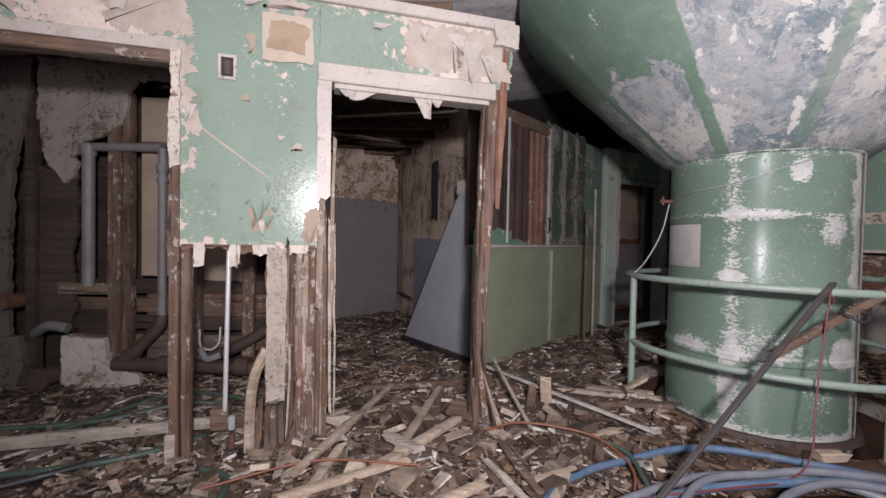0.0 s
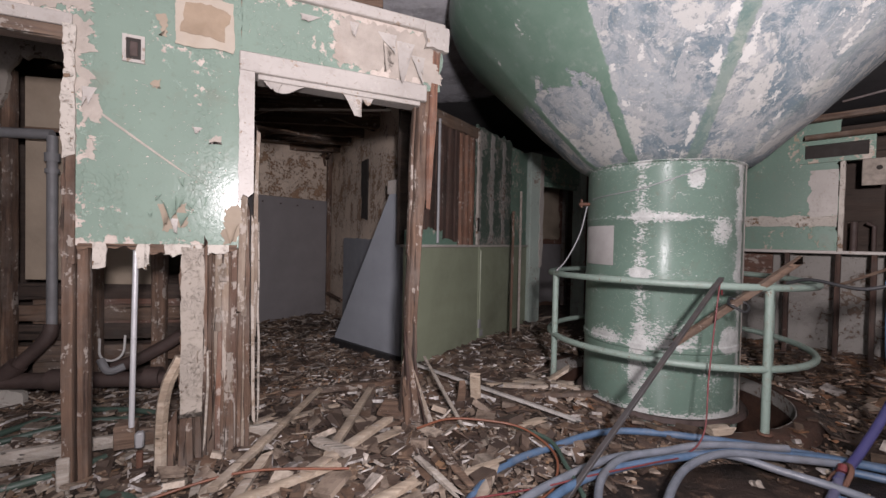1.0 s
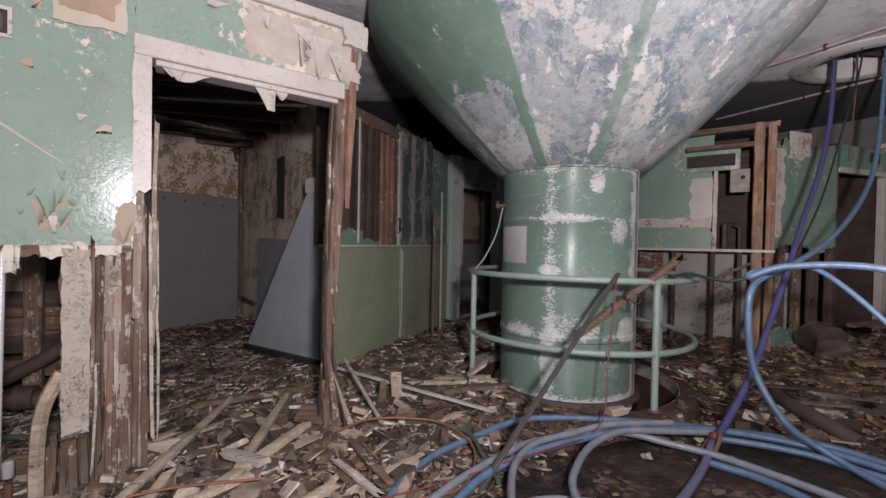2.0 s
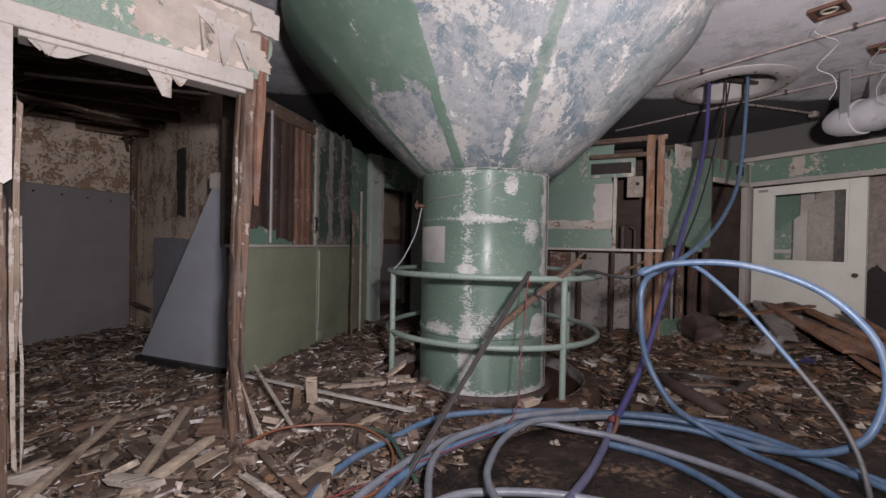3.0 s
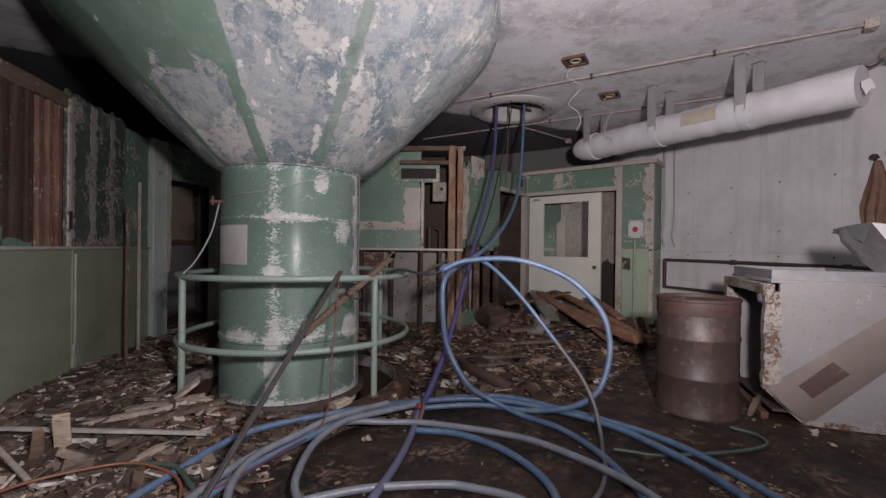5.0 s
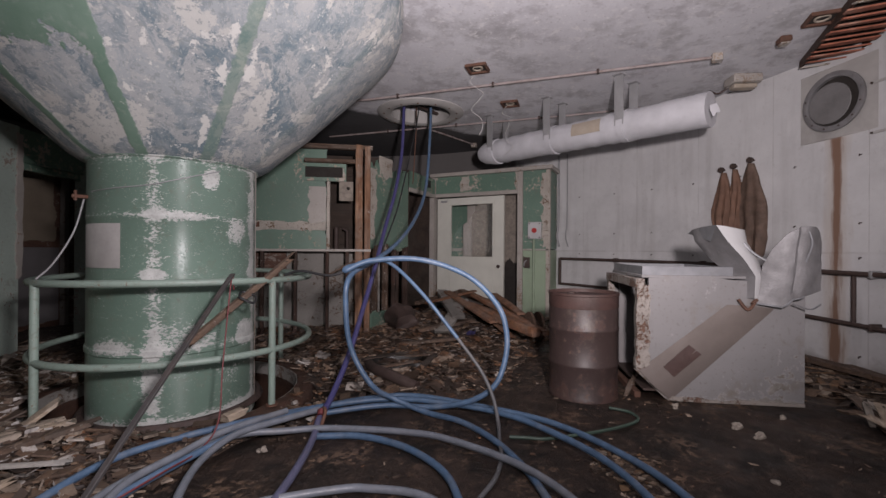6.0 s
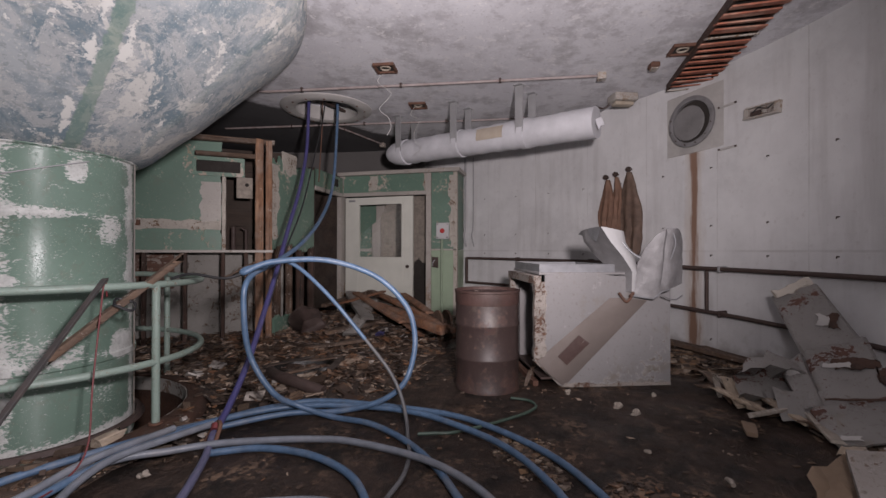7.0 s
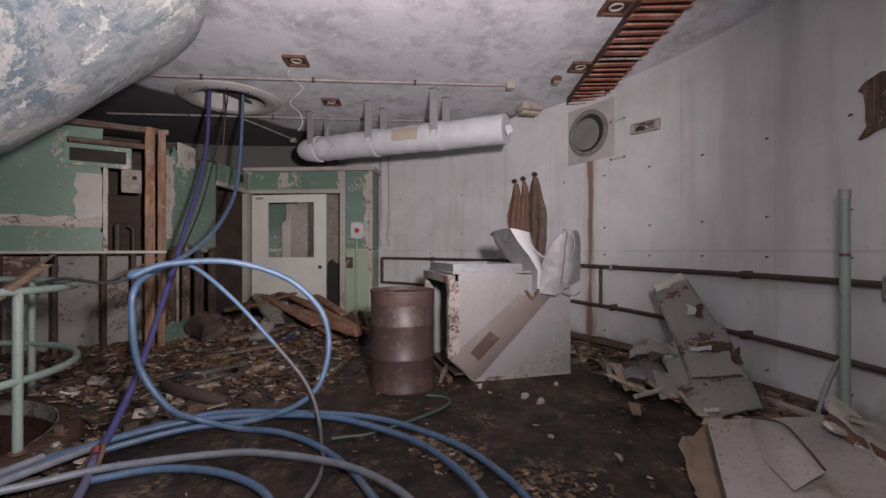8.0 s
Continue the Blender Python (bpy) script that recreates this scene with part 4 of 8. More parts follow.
flap("paint_flap", 1.30, 2.1, 0.13, 0.15, 0.05, 5)
flap("paint_flap", 1.38, 2.1, 0.1, 0.08, 0.03, 10)
for x, z, w, h, curl, seed, m in ((0.385, 1.43, 0.09, 0.12, 0.07, 6, "wall_paint"), (0.43, 1.45, 0.05, 0.10, 0.06, 18, "wall_paint"), (0.36, 1.40, 0.06, 0.13, 0.05, 19, "board"), (0.44, 1.36, 0.06, 0.09, 0.05, 7, "wall_paint"),
                                  (0.40, 1.33, 0.04, 0.08, 0.03, 20, "casing"), (0.335, 1.45, 0.03, 0.04, 0.03, 21, "wall_paint"), (0.47, 1.41, 0.035, 0.05, 0.03, 22, "wall_paint"), (0.43, 1.54, 0.04, 0.05, 0.02, 23, "wall_paint"), (0.30, 1.36, 0.025, 0.03, 0.02, 24, "wall_paint")):
    flap("paint_flap", x, z, w, h, curl, seed, m)
flap("paint_flap", 0.06, 1.93, 0.06, 0.1, 0.02, 8)
flap("paint_flap", 0.50, 1.80, 0.05, 0.04, 0.02, 12)
flap("paint_flap", 0.35, 2.52, 0.12, 0.05, 0.02, 13)
flap("paint_flap", 1.05, 2.5, 0.12, 0.05, 0.02, 14)
flap("paint_flap", 1.5, 2.5, 0.12, 0.16, 0.05, 15)
flap("paint_flap", -0.25, 2.5, 0.14, 0.2, 0.04, 16)
flap("paint_flap", -0.6, 2.5, 0.12, 0.12, 0.04, 17)
flap("paint_flap", 0.66, 1.32, 0.08, 0.12, 0.05, 11, "board")

# ---- the green panelled partition and the green door frame at its end ----
wall_b = tagged(thing("wall_panelled", (0.70, 4.0, 0), "half-stripped partition, green panels below bare studs", "wall", turn=51.3), kind="structure")
part("panel", box(-0.3, 0, 0.0, 1.155, 0.03, 1.18, 0.004), M["panel"], wall_b, "pale green sheet panel")
part("panel", box(1.16, 0, 0.0, 2.72, 0.03, 1.18, 0.004), M["panel"], wall_b)
part("cover_strip", box(1.13, -0.012, 0.05, 1.18, 0.0, 1.18), M["panel"], wall_b)
part("sill", box(-0.3, -0.025, 1.18, 2.72, 0.07, 1.205), M["casing"], wall_b)
part("backing", box(-0.3, 0.08, 1.2, 2.72, 0.11, 2.6), M["dark_wood"], wall_b, "near-black boards behind the studs")
for k, (x, w, m) in enumerate(((-0.15, 0.09, "dark_wood"), (0.06, 0.13, "dark_stud"), (0.33, 0.14, "dark_stud"), (0.49, 0.12, "dark_stud"), (0.62, 0.08, "dark_stud"), (0.745, 0.075, "red_wood"), (0.865, 0.065, "red_wood"), (0.975, 0.06, "red_wood"))):
    part("stud", stick((x, 0.04, 1.2), (x + 0.01 * math.sin(k), 0.04, 2.42), w, 0.07, 80 + k, 0.12, 0.002, up=(0, 1, 0)), M[m], wall_b)
part("top_plate", stick((-0.3, 0.035, 2.47), (1.05, 0.035, 2.5), 0.1, 0.13, 90, 0.2, 0.004), M["wood_x"], wall_b)
part("torn_board", ragged(-0.3, 0.32, 1.2, 1.33, 0.0, 0.02, 91, high=0.04, low=0), M["far_paint"], wall_b, "torn green board")
part("torn_board", ragged(0.3, 0.62, 1.2, 1.25, 0.0, 0.02, 92, high=0.02, low=0), M["far_paint"], wall_b)
part("grey_board", ragged(1.06, 1.62, 1.2, 2.58, 0.0, 0.03, 93, low=0, high=0.02, right=0.02), M["mould_green"], wall_b, "mouldy grey-green wallboard")
for k, (x0, x1) in enumerate(((1.05, 1.17), (1.42, 1.52), (1.78, 1.86))):
    part("peeled_strip", ragged(x0, x1, 1.22, 2.56, -0.004, 0.001, 940 + k, step=0.009, low=0.02, high=0.02, left=0.016, right=0.02), M["greymould"], wall_b, "bare mouldy plaster strip")
part("outlet", box(1.125, -0.035, 0.16, 1.185, -0.012, 0.32, 0.004), M["conduit"], wall_b)
part("grey_board", ragged(1.60, 2.08, 1.2, 2.60, 0.005, 0.03, 94, low=0, high=0.03, right=0.02), M["mould_green"], wall_b)
part("green_board", ragged(2.08, 2.70, 1.2, 2.55, 0.01, 0.03, 95, low=0, high=0.01, left=0.02), M["far_paint"], wall_b)
part("wood_strip", box(1.055, -0.015, 1.2, 1.10, 0.0, 2.52), M["flaky"], wall_b)
part("lock_slot", box(1.065, -0.02, 1.36, 1.115, -0.004, 1.52), M["dark"], wall_b)
frame_b = tagged(thing("door_frame", tuple(wall_b.matrix_basis @ Vector((2.72, 0, 0))), "green painted door frame with chipped edges", "door frame", turn=30), kind="structure")
part("jamb", box(0.0, -0.06, 0, 0.24, 0.10, 2.58, 0.006), M["jamb"], frame_b)
part("jamb_strip", ragged(0.20, 0.27, 0.9, 2.5, -0.075, -0.055, 89, low=0.05, high=0.02, left=0.012, right=0.01), M["casing"], frame_b, "flaking white edge of the jamb")
part("jamb", box(1.22, -0.06, 0, 1.38, 0.10, 2.58, 0.006), M["jamb"], frame_b)
part("head", ragged(0.24, 1.22, 2.2, 2.58, -0.02, 0.1, 97, low=0), M["far_paint"], frame_b, "peeling green board above the door")
part("stop", box(0.24, 0.02, 2.12, 1.22, 0.08, 2.2), M["far_paint"], frame_b)
store = tagged(thing("wall_store", tuple(frame_b.matrix_basis @ Vector((0, 1.1, 0))), "brown boarded wall of the store behind the frame", "wall", turn=30), kind="structure")
part("boards", box(-0.6, 0, 0, 3.4, 0.05, 2.7), M["red_board"], store)
part("upper_board", ragged(1.45, 2.12, 1.32, 2.32, -0.03, 0, 98, low=0.01, right=0.03), M["board"], store, "pale brown fibreboard")
part("stud", stick((2.28, -0.05, 0), (2.28, -0.05, 2.5), 0.1, 0.08, 99, 0.2, 0.003, up=(0, 1, 0)), M["greymould"], store)
part("lower_board", ragged(1.4, 2.2, 0.1, 1.22, -0.03, 0, 96, low=0.01), M["greypanel"], store)
part("upper_board", ragged(2.36, 2.9, 0.9, 2.3, -0.02, 0, 88, low=0.02, left=0.02), M["wood_x"], store)
solo("wooden_batten", stick((2.16, -0.12, 0.0), (2.4, -0.02, 1.95), 0.035, 0.03, 98, 0.1), M["white_wood"], "long grey wooden batten leaning on the panels", "batten", m=wall_b.matrix_basis.copy())
solo("conduit_pipe", tube(B(), [(0.20, -0.02, 1.22), (0.20, -0.02, 2.45)], 0.014, 8), M["conduit"], "thin grey conduit fixed to the stripped studs", "conduit", m=wall_b.matrix_basis.copy())
solo("conduit_pipe", tube(B(), [(1.16, -0.02, 0.18), (1.16, -0.02, 1.14)], 0.012, 8), M["panel"], "thin green painted conduit on the panel joint", "conduit", m=wall_b.matrix_basis.copy())
outlet = thing("outlet_box", tuple(wall_b.matrix_basis @ Vector((1.17, -0.01, 0.1))), "grey metal outlet box low on the panel", "outlet", turn=51.3)
part("cover", box(-0.06, -0.03, 0, 0.06, 0.0, 0.12), M["panel"], outlet)
part("plate", box(-0.04, -0.036, 0.02, 0.04, -0.03, 0.1), M["conduit"], outlet)

# ---- the room behind the doorway ----
back = tagged(thing("wall_back_room", (-1.47, 6.22, 0), "stripped plaster wall above dark grey panels", "wall", turn=45.7), kind="structure")
part("plaster", ragged(-2.6, 1.23, 0.0, 2.75, 0.03, 0.08, 101, high=0.04), M["plaster"], back)
part("panel", box(-1.4, -0.02, 0.02, 1.19, 0.02, 1.84, 0.006), M["greypanel"], back, "tall dark grey panel")
for k in range(7):
    part("screw", tube(B(), [(-0.8 + 0.28 * k, -0.03, 1.78 - 0.01 * k), (-0.8 + 0.28 * k, -0.015, 1.78 - 0.01 * k)], 0.012, 8), M["iron"], back)
side = tagged(thing("wall_side_room", (-0.61, 7.1, 0), "torn plaster wall with a dark hole", "wall", turn=-68), kind="structure")
part("plaster", ragged(0.0, 1.7, 0.0, 2.75, 0.0, 0.05, 102, high=0.04), M["plaster"], side)
part("plaster", ragged(1.7, 3.3, 0.0, 2.75, 0.0, 0.05, 103, high=0.04), M["plaster"], side)
# no opening is cut: a near-black sheet carries the hole's shade
part("hole", ragged(1.62, 1.88, 1.5, 2.25, -0.012, 0.004, 104, low=0.02, high=0.02, left=0.02, right=0.02), M["dark"], side, "near-black torn sheet standing in for a hole")
part("panel", ragged(0.9, 2.9, 0.05, 1.25, -0.03, 0.0, 105, low=0, high=0.012), M["bluepanel"], side, "blue-grey lower panel")
part("stud", stick((0.06, -0.04, 0), (0.05, -0.04, 2.7), 0.09, 0.07, 106, 0.2, 0.003, up=(0, 1, 0)), M["wood"], side)
part("ledge", stick((0.1, -0.06, 0.36), (0.9, -0.06, 0.35), 0.05, 0.04, 107, 0.2), M["wood_x"], side)
wedge = thing("blue_screen_board", (-0.24, 4.86, 0), "blue-grey sheet panel with a cut sloping edge standing upright", "panel", turn=-49.5)
bm = B()
f = bm.faces.new([bm.verts.new(c) for c in ((0.0, 0, 0.12), (1.1, 0, 0.12), (1.1, 0.0, 1.69), (0.92, 0, 1.69))])
r = bmesh.ops.extrude_face_region(bm, geom=[f])
bmesh.ops.translate(bm, vec=(0, 0.05, 0), verts=[v for v in r["geom"] if isinstance(v, bmesh.types.BMVert)])
part("sheet", bm, M["bluepanel"], wedge)
part("base_rail", box(-0.02, -0.04, 0, 1.1, 0.08, 0.125, 0.006), M["black"], wedge, "black base rail")
part("top_block", box(0.88, 0.005, 1.69, 1.09, 0.045, 1.83, 0.004), M["casing"], wedge)
roof = tagged(thing("ceiling_back_room", (-1.0, 4.9, 2.62), "sagging blackened ceiling of boards and joists", "ceiling"), kind="structure")
bm = slab(B(), -2.6, -2.2, 0.1, 1.3, 2.6, 0.16)
for k in range(9):
    y = -1.95 + 0.52 * k
    slab(bm, -2.6, y, -0.06, 1.25, y + 0.06, 0.1)
rng = random.Random(5)
for k in range(26):
    x, y = rng.uniform(-1.2, 1.0), rng.uniform(-1.6, 2.0)
    slab(bm, -0.35, -0.02, -0.006, 0.35, 0.02, 0.006, Matrix.Translation((x, y, rng.uniform(-0.18, 0.05))) @ Euler((rng.uniform(-0.3, 0.3), rng.uniform(-0.35, 0.35), rng.uniform(0, 3.1))).to_matrix().to_4x4())
part("boards", bm, M["wood_x"], roof)
part("hanging_lath", stick((-0.1, -0.2, -0.2), (0.5, 0.1, -0.22), 0.16, 0.03, 110, 0.6, 0.01), M["wood_x"], roof, "broken pale lath hanging from the ceiling")
part("hanging_lath", stick((0.3, -1.2, -0.3), (1.3, -1.2, -0.25), 0.03, 0.02, 111, 0.3, 0.004), M["white_wood"], roof)

# ---- the stripped washroom behind the wide opening ----
LW = pose(-3.08, 3.13, 0, 0, 0, 5.1)
wash = tagged(thing("wall_washroom", (-3.08, 3.13, 0), "stripped washroom wall of studs, torn plaster and pipes", "wall", turn=5.1), kind="structure")
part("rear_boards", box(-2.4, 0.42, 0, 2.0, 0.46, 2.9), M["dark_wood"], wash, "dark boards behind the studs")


def torn_sheet(outline, y0, y1, seed, rough=0.02, step=0.03):
    """An upright sheet in x and z inside a rough outline, its edges torn."""
    rng, pts = random.Random(seed), []
    for (xa, za), (xb, zb) in zip(outline, outline[1:] + outline[:1]):
        n = max(1, int(math.hypot(xb - xa, zb - za) / step))
        for k in range(n):
            f = k / n
            pts.append((xa + (xb - xa) * f + rng.uniform(-rough, rough), za + (zb - za) * f + rng.uniform(-rough, rough)))
    bm = B()
    es = []
    vs = [bm.verts.new((x, y0, z)) for x, z in pts]
    for a, b in zip(vs, vs[1:] + vs[:1]):
        es.append(bm.edges.new((a, b)))
    bmesh.ops.triangle_fill(bm, use_beauty=True, edges=es)
    r = bmesh.ops.extrude_face_region(bm, geom=bm.faces[:])
    bmesh.ops.translate(bm, vec=(0, y1 - y0, 0), verts=[v for v in r["geom"] if isinstance(v, bmesh.types.BMVert)])
    return bm


part("plaster", torn_sheet([(-1.6, 0.02), (-0.06, 0.02), (-0.07, 0.9), (-0.04, 1.7), (0.06, 2.2), (0.11, 2.45), (0.11, 2.6), (-1.6, 2.6)], 0.0, 0.04, 120, 0.012), M["falloff_plaster"], wash, "dirty plaster, darkened for the beam's edge, beside a long dark split")
part("plaster", torn_sheet([(0.16, 2.6), (1.26, 2.6), (1.25, 2.46), (0.90, 2.45), (0.84, 2.34), (0.80, 2.12), (0.66, 2.03), (0.52, 1.97), (0.43, 1.86), (0.45, 1.76), (0.36, 1.62), (0.27, 1.74), (0.20, 1.82), (0.15, 2.2)], 0.0, 0.035, 121, 0.014), M["wash_plaster"], wash, "large torn sheet of pale plaster")
for k, (x, z, h) in enumerate(((0.62, 2.16, 0.18), (0.40, 1.92, 0.16), (0.74, 2.28, 0.16), (0.52, 2.3, 0.12), (0.34, 1.8, 0.12))):
    bm = ragged(x - 0.03, x + 0.03, z - h / 2, z + h / 2, -0.012, -0.006, 350 + k, step=0.012, low=0.02, high=0.02, left=0.01, right=0.01)
    for v in bm.verts:
        v.co.y -= 8 * (v.co.z - z + h / 2) ** 2 * 0.12 if v.co.z < z else 0.0
    part("hanging_flake", bm, M["wash_plaster"], wash, "hanging flake of plaster")
part("dark_boards", ragged(0.12, 0.40, 0.45, 1.78, 0.05, 0.08, 122, low=0.01, high=0.05, left=0.01, right=0.03), M["dark_wood"], wash)
part("low_plaster", torn_sheet([(0.34, 0.43), (0.67, 0.41), (0.68, 0.26), (0.78, 0.17), (0.94, 0.12), (0.94, 0.0), (0.34, 0.0)], -0.02, 0.03, 124, 0.008), M["low_plaster"], wash, "low piece of white plaster")
part("low_plaster", torn_sheet([(-1.0, 0.0), (-0.02, 0.0), (0.06, 0.2), (0.02, 0.42), (-1.0, 0.42)], -0.02, 0.03, 126, 0.01), M["falloff_plaster"], wash)
part("low_board", box(0.36, 0.13, 0.42, 0.66, 0.16, 0.62), M["dark_wood"], wash)
part("low_board", box(1.26, 0.15, 0.5, 2.0, 0.18, 0.84), M["red_board"], wash, "reddish brown board behind the pipes")
part("low_board", box(0.86, 0.2, 0.2, 1.26, 0.23, 0.84), M["wood_x"], wash)
for k, (x, w, z0, z1, m) in enumerate(((0.70, 0.1, 0.1, 2.36, "wood"), (0.80, 0.05, 0.1, 2.36, "wood"), (0.06, 0.07, 0.0, 2.4, "dark_wood"), (1.32, 0.09, 0.1, 2.4, "wood"), (1.75, 0.09, 0.1, 2.4, "wood"))):
    part("stud", stick((x, 0.08, z0), (x, 0.08, z1), w, 0.1, 130 + k, 0.12, 0.003, up=(0, 1, 0)), M[m], wash)
part("fibre_board", box(0.86, 0.12, 1.98, 1.25, 0.14, 2.36), M["board"], wash, "brown fibreboard")
part("fibre_board", box(0.85, 0.14, 0.9, 1.3, 0.16, 1.95), M["board"], wash)
part("fibre_board", box(1.3, 0.14, 0.86, 1.75, 0.16, 1.5), M["board"], wash)
part("fibre_board", box(0.86, 0.11, 1.97, 1.26, 0.12, 2.0), M["wood_x"], wash)
for k, z in enumerate((0.82, 0.66, 0.52, 0.36)):
    part("nogging", stick((0.3 if k else 0.4, 0.16, z), (2.0, 0.16, z - 0.01), 0.06, 0.12, 140 + k, 0.2, 0.004), M["wood_x" if k % 2 else "dark_wood"], wash)
part("nogging", stick((0.3, 0.06, 0.8), (0.68, 0.06, 0.8), 0.06, 0.09, 145, 0.1), M["wood_x"], wash)

pipes = thing("waste_pipes", (-3.08, 3.13, 0), "grey painted waste and vent pipes on the stripped wall", "pipe", turn=5.1)
part("vent_pipe", tube(tube(B(), [(0.50, 0.05, 0.82), (0.50, 0.05, 1.93)], 0.045, 12), [(0.50, 0.05, 1.86), (0.50, 0.05, 1.95)], 0.056, 12), M["grey_pipe"], pipes)
part("vent_pipe", tube(tube(tube(B(), [(1.10, 0.0, 0.58), (1.10, 0.0, 1.92)], 0.032, 12), [(1.10, 0, 1.74), (1.10, 0, 1.8)], 0.045, 12), [(1.10, 0, 1.66), (1.10, 0, 1.69)], 0.042, 12), M["grey_pipe"], pipes)
part("cross_pipe", tube(B(), [(0.50, 0.05, 1.93), (1.10, 0.0, 1.93)], 0.035, 12), M["grey_pipe"], pipes)
part("branch", tube(tube(B(), spline([(1.10, 0.0, 0.6), (1.08, -0.02, 0.5), (0.9, -0.03, 0.3), (0.82, -0.03, 0.22)], 6), 0.045, 12), [(0.92, -0.03, 0.33), (0.86, -0.03, 0.27)], 0.062, 12), M["iron"], pipes, "dark iron branch pipe")
part("branch", tube(B(), spline([(2.0, 0.0, 1.2), (2.0, 0.0, 0.62), (1.95, -0.02, 0.52), (1.7, -0.03, 0.36), (1.5, -0.03, 0.28)], 6), 0.045, 12), M["iron"], pipes)
part("soil_pipe", tube(tube(tube(B(), [(0.75, -0.02, 0.215), (2.05, -0.02, 0.18)], 0.055, 14), [(1.1, -0.02, 0.21), (1.2, -0.02, 0.21)], 0.075, 14), [(1.7, -0.02, 0.2), (1.8, -0.02, 0.2)], 0.075, 14), M["iron"], pipes, "long black soil pipe")
part("trap", tube(B(), spline([(0.1, 0.05, 0.44), (0.28, -0.05, 0.52), (0.42, -0.05, 0.5)], 6), 0.04, 10), M["grey_pipe"], pipes)
part("stub", tube(tube(B(), [(0.28, 0.05, 0.12), (0.26, -0.14, 0.12)], 0.07, 14), [(0.26, -0.1, 0.12), (0.26, -0.15, 0.12)], 0.09, 14), M["iron"], pipes)
part("stub", tube(B(), [(-0.03, 0.05, 0.7), (-0.04, -0.1, 0.7)], 0.06, 14), M["rust"], pipes)
part("bracket", tube(B(), spline([(1.42, -0.05, 0.5), (1.44, -0.08, 0.38), (1.52, -0.09, 0.35), (1.58, -0.08, 0.4), (1.58, -0.05, 0.52)], 5), 0.008, 6), M["white_cord"], pipes)
part("bracket", tube(B(), spline([(1.45, -0.1, 0.36), (1.52, -0.14, 0.29), (1.6, -0.1, 0.31)], 5), 0.026, 8), M["grey_pipe"], pipes)

chrome = thing("supply_pipe", tuple(WA @ Vector((0.235, 0.05, 0.0))), "upright bright supply pipe on a wooden block", "pipe", turn=18.5)
part("pipe", tube(B(), [(-0.015, 0, 0.28), (0.0, 0, 1.2)], 0.013, 10), M["chrome"], chrome)
part("block", box(-0.09, 0.0, 0.17, 0.0, 0.1, 0.29), M["wood_x"], chrome)
part("valve", box(0.0, -0.02, 0.17, 0.04, 0.02, 0.25, 0.008), M["conduit"], chrome)
part("stem", tube(B(), [(0.02, 0, 0.0), (0.02, 0, 0.15)], 0.016, 8), M["rust"], chrome)
solo("bent_lath", tube(B(), spline([(0.345, 0.03, 0.0), (0.35, 0.03, 0.3), (0.375, 0.02, 0.48), (0.435, 0.02, 0.62)], 6), [0.03] * 19, 6), M["pale_wood"], "bent broken strip of pale wood standing in rubble", "lath", m=WA)

# ---- cabin at the far side ----
cabin = tagged(thing("wall_cabin", (8.05, 1.5, 0), "green and white cabin front with peeling paint", "wall"), kind="structure")
part("upper_panel", box(0.0, -0.02, 1.25, 0.05, 0.46, 2.66), M["far_paint"], cabin)
part("lower_panel", box(0.0, -0.02, 0.0, 0.05, 0.46, 1.235), M["cabin_low"], cabin)
part("rail", box(-0.02, -0.02, 1.225, 0.05, 0.48, 1.255), M["casing"], cabin)
part("corner_post", box(-0.02, -0.03, 0.0, 0.06, 0.04, 2.66), M["flaky"], cabin)
part("return_panel", box(0.06, -0.02, 1.25, 0.75, 0.02, 2.66), M["far_paint"], cabin)
part("return_panel", box(0.06, -0.02, 0.0, 0.75, 0.02, 1.235), M["cabin_low"], cabin)
part("door_post", box(-0.025, 0.46, 0.0, 0.08, 0.56, 2.66), M["casing"], cabin)
part("door_post", box(-0.025, 2.24, 0.0, 0.08, 2.32, 2.66), M["casing"], cabin)
part("head_panel", box(0.0, 0.56, 2.33, 0.05, 2.24, 2.66), M["far_paint"], cabin)
part("head_trim", box(-0.025, 0.56, 2.26, 0.06, 2.24, 2.33), M["casing"], cabin)
part("cornice", box(-0.07, -0.08, 2.66, 0.85, 2.34, 2.73, 0.006), M["casing"], cabin)
part("plaster_patch", ragged(-0.05, 0.06, 2.33, 2.66, 0.0, 0.012, 150, low=0, left=0.02, right=0.02), M["flaky"], cabin).matrix_basis = pose(0, 0.55, 0, 0, 0, 90)
part("plaster_patch", ragged(-0.1, 0.08, 2.35, 2.64, 0.0, 0.012, 151, low=0.02, left=0.03, right=0.03), M["flaky"], cabin).matrix_basis = pose(0, 1.62, 0, 0, 0, 90)
part("plaster_patch", ragged(-0.04, 0.05, 1.3, 2.6, 0.0, 0.012, 152, low=0.02, left=0.02, right=0.03), M["flaky"], cabin).matrix_basis = pose(0, 0.06, 0, 0, 0, 90)
part("inner_wall", box(0.5, 0.02, 0, 0.54, 2.4, 2.66), M["far_paint"], cabin, "green wall inside the cabin")
part("inner_post", box(0.42, 1.56, 0.1, 0.5, 1.74, 2.5), M["casing"], cabin, "white post inside the cabin")
part("inner_board", box(0.46, 0.62, 0.1, 0.495, 1.56, 2.4), M["lump"], cabin, "dirty beige plaster inside the cabin")
part("inner_board", ragged(0.62, 0.95, 0.1, 1.0, 0.44, 0.455, 153, high=0.05, left=0.02, right=0.02), M["dark"], cabin).matrix_basis = Matrix(((0, 1, 0, 0.0), (1, 0, 0, 0), (0, 0, 1, 0), (0, 0, 0, 1)))
part("inner_rail", box(0.47, 1.74, 1.2, 0.5, 2.35, 1.26), M["casing"], cabin)

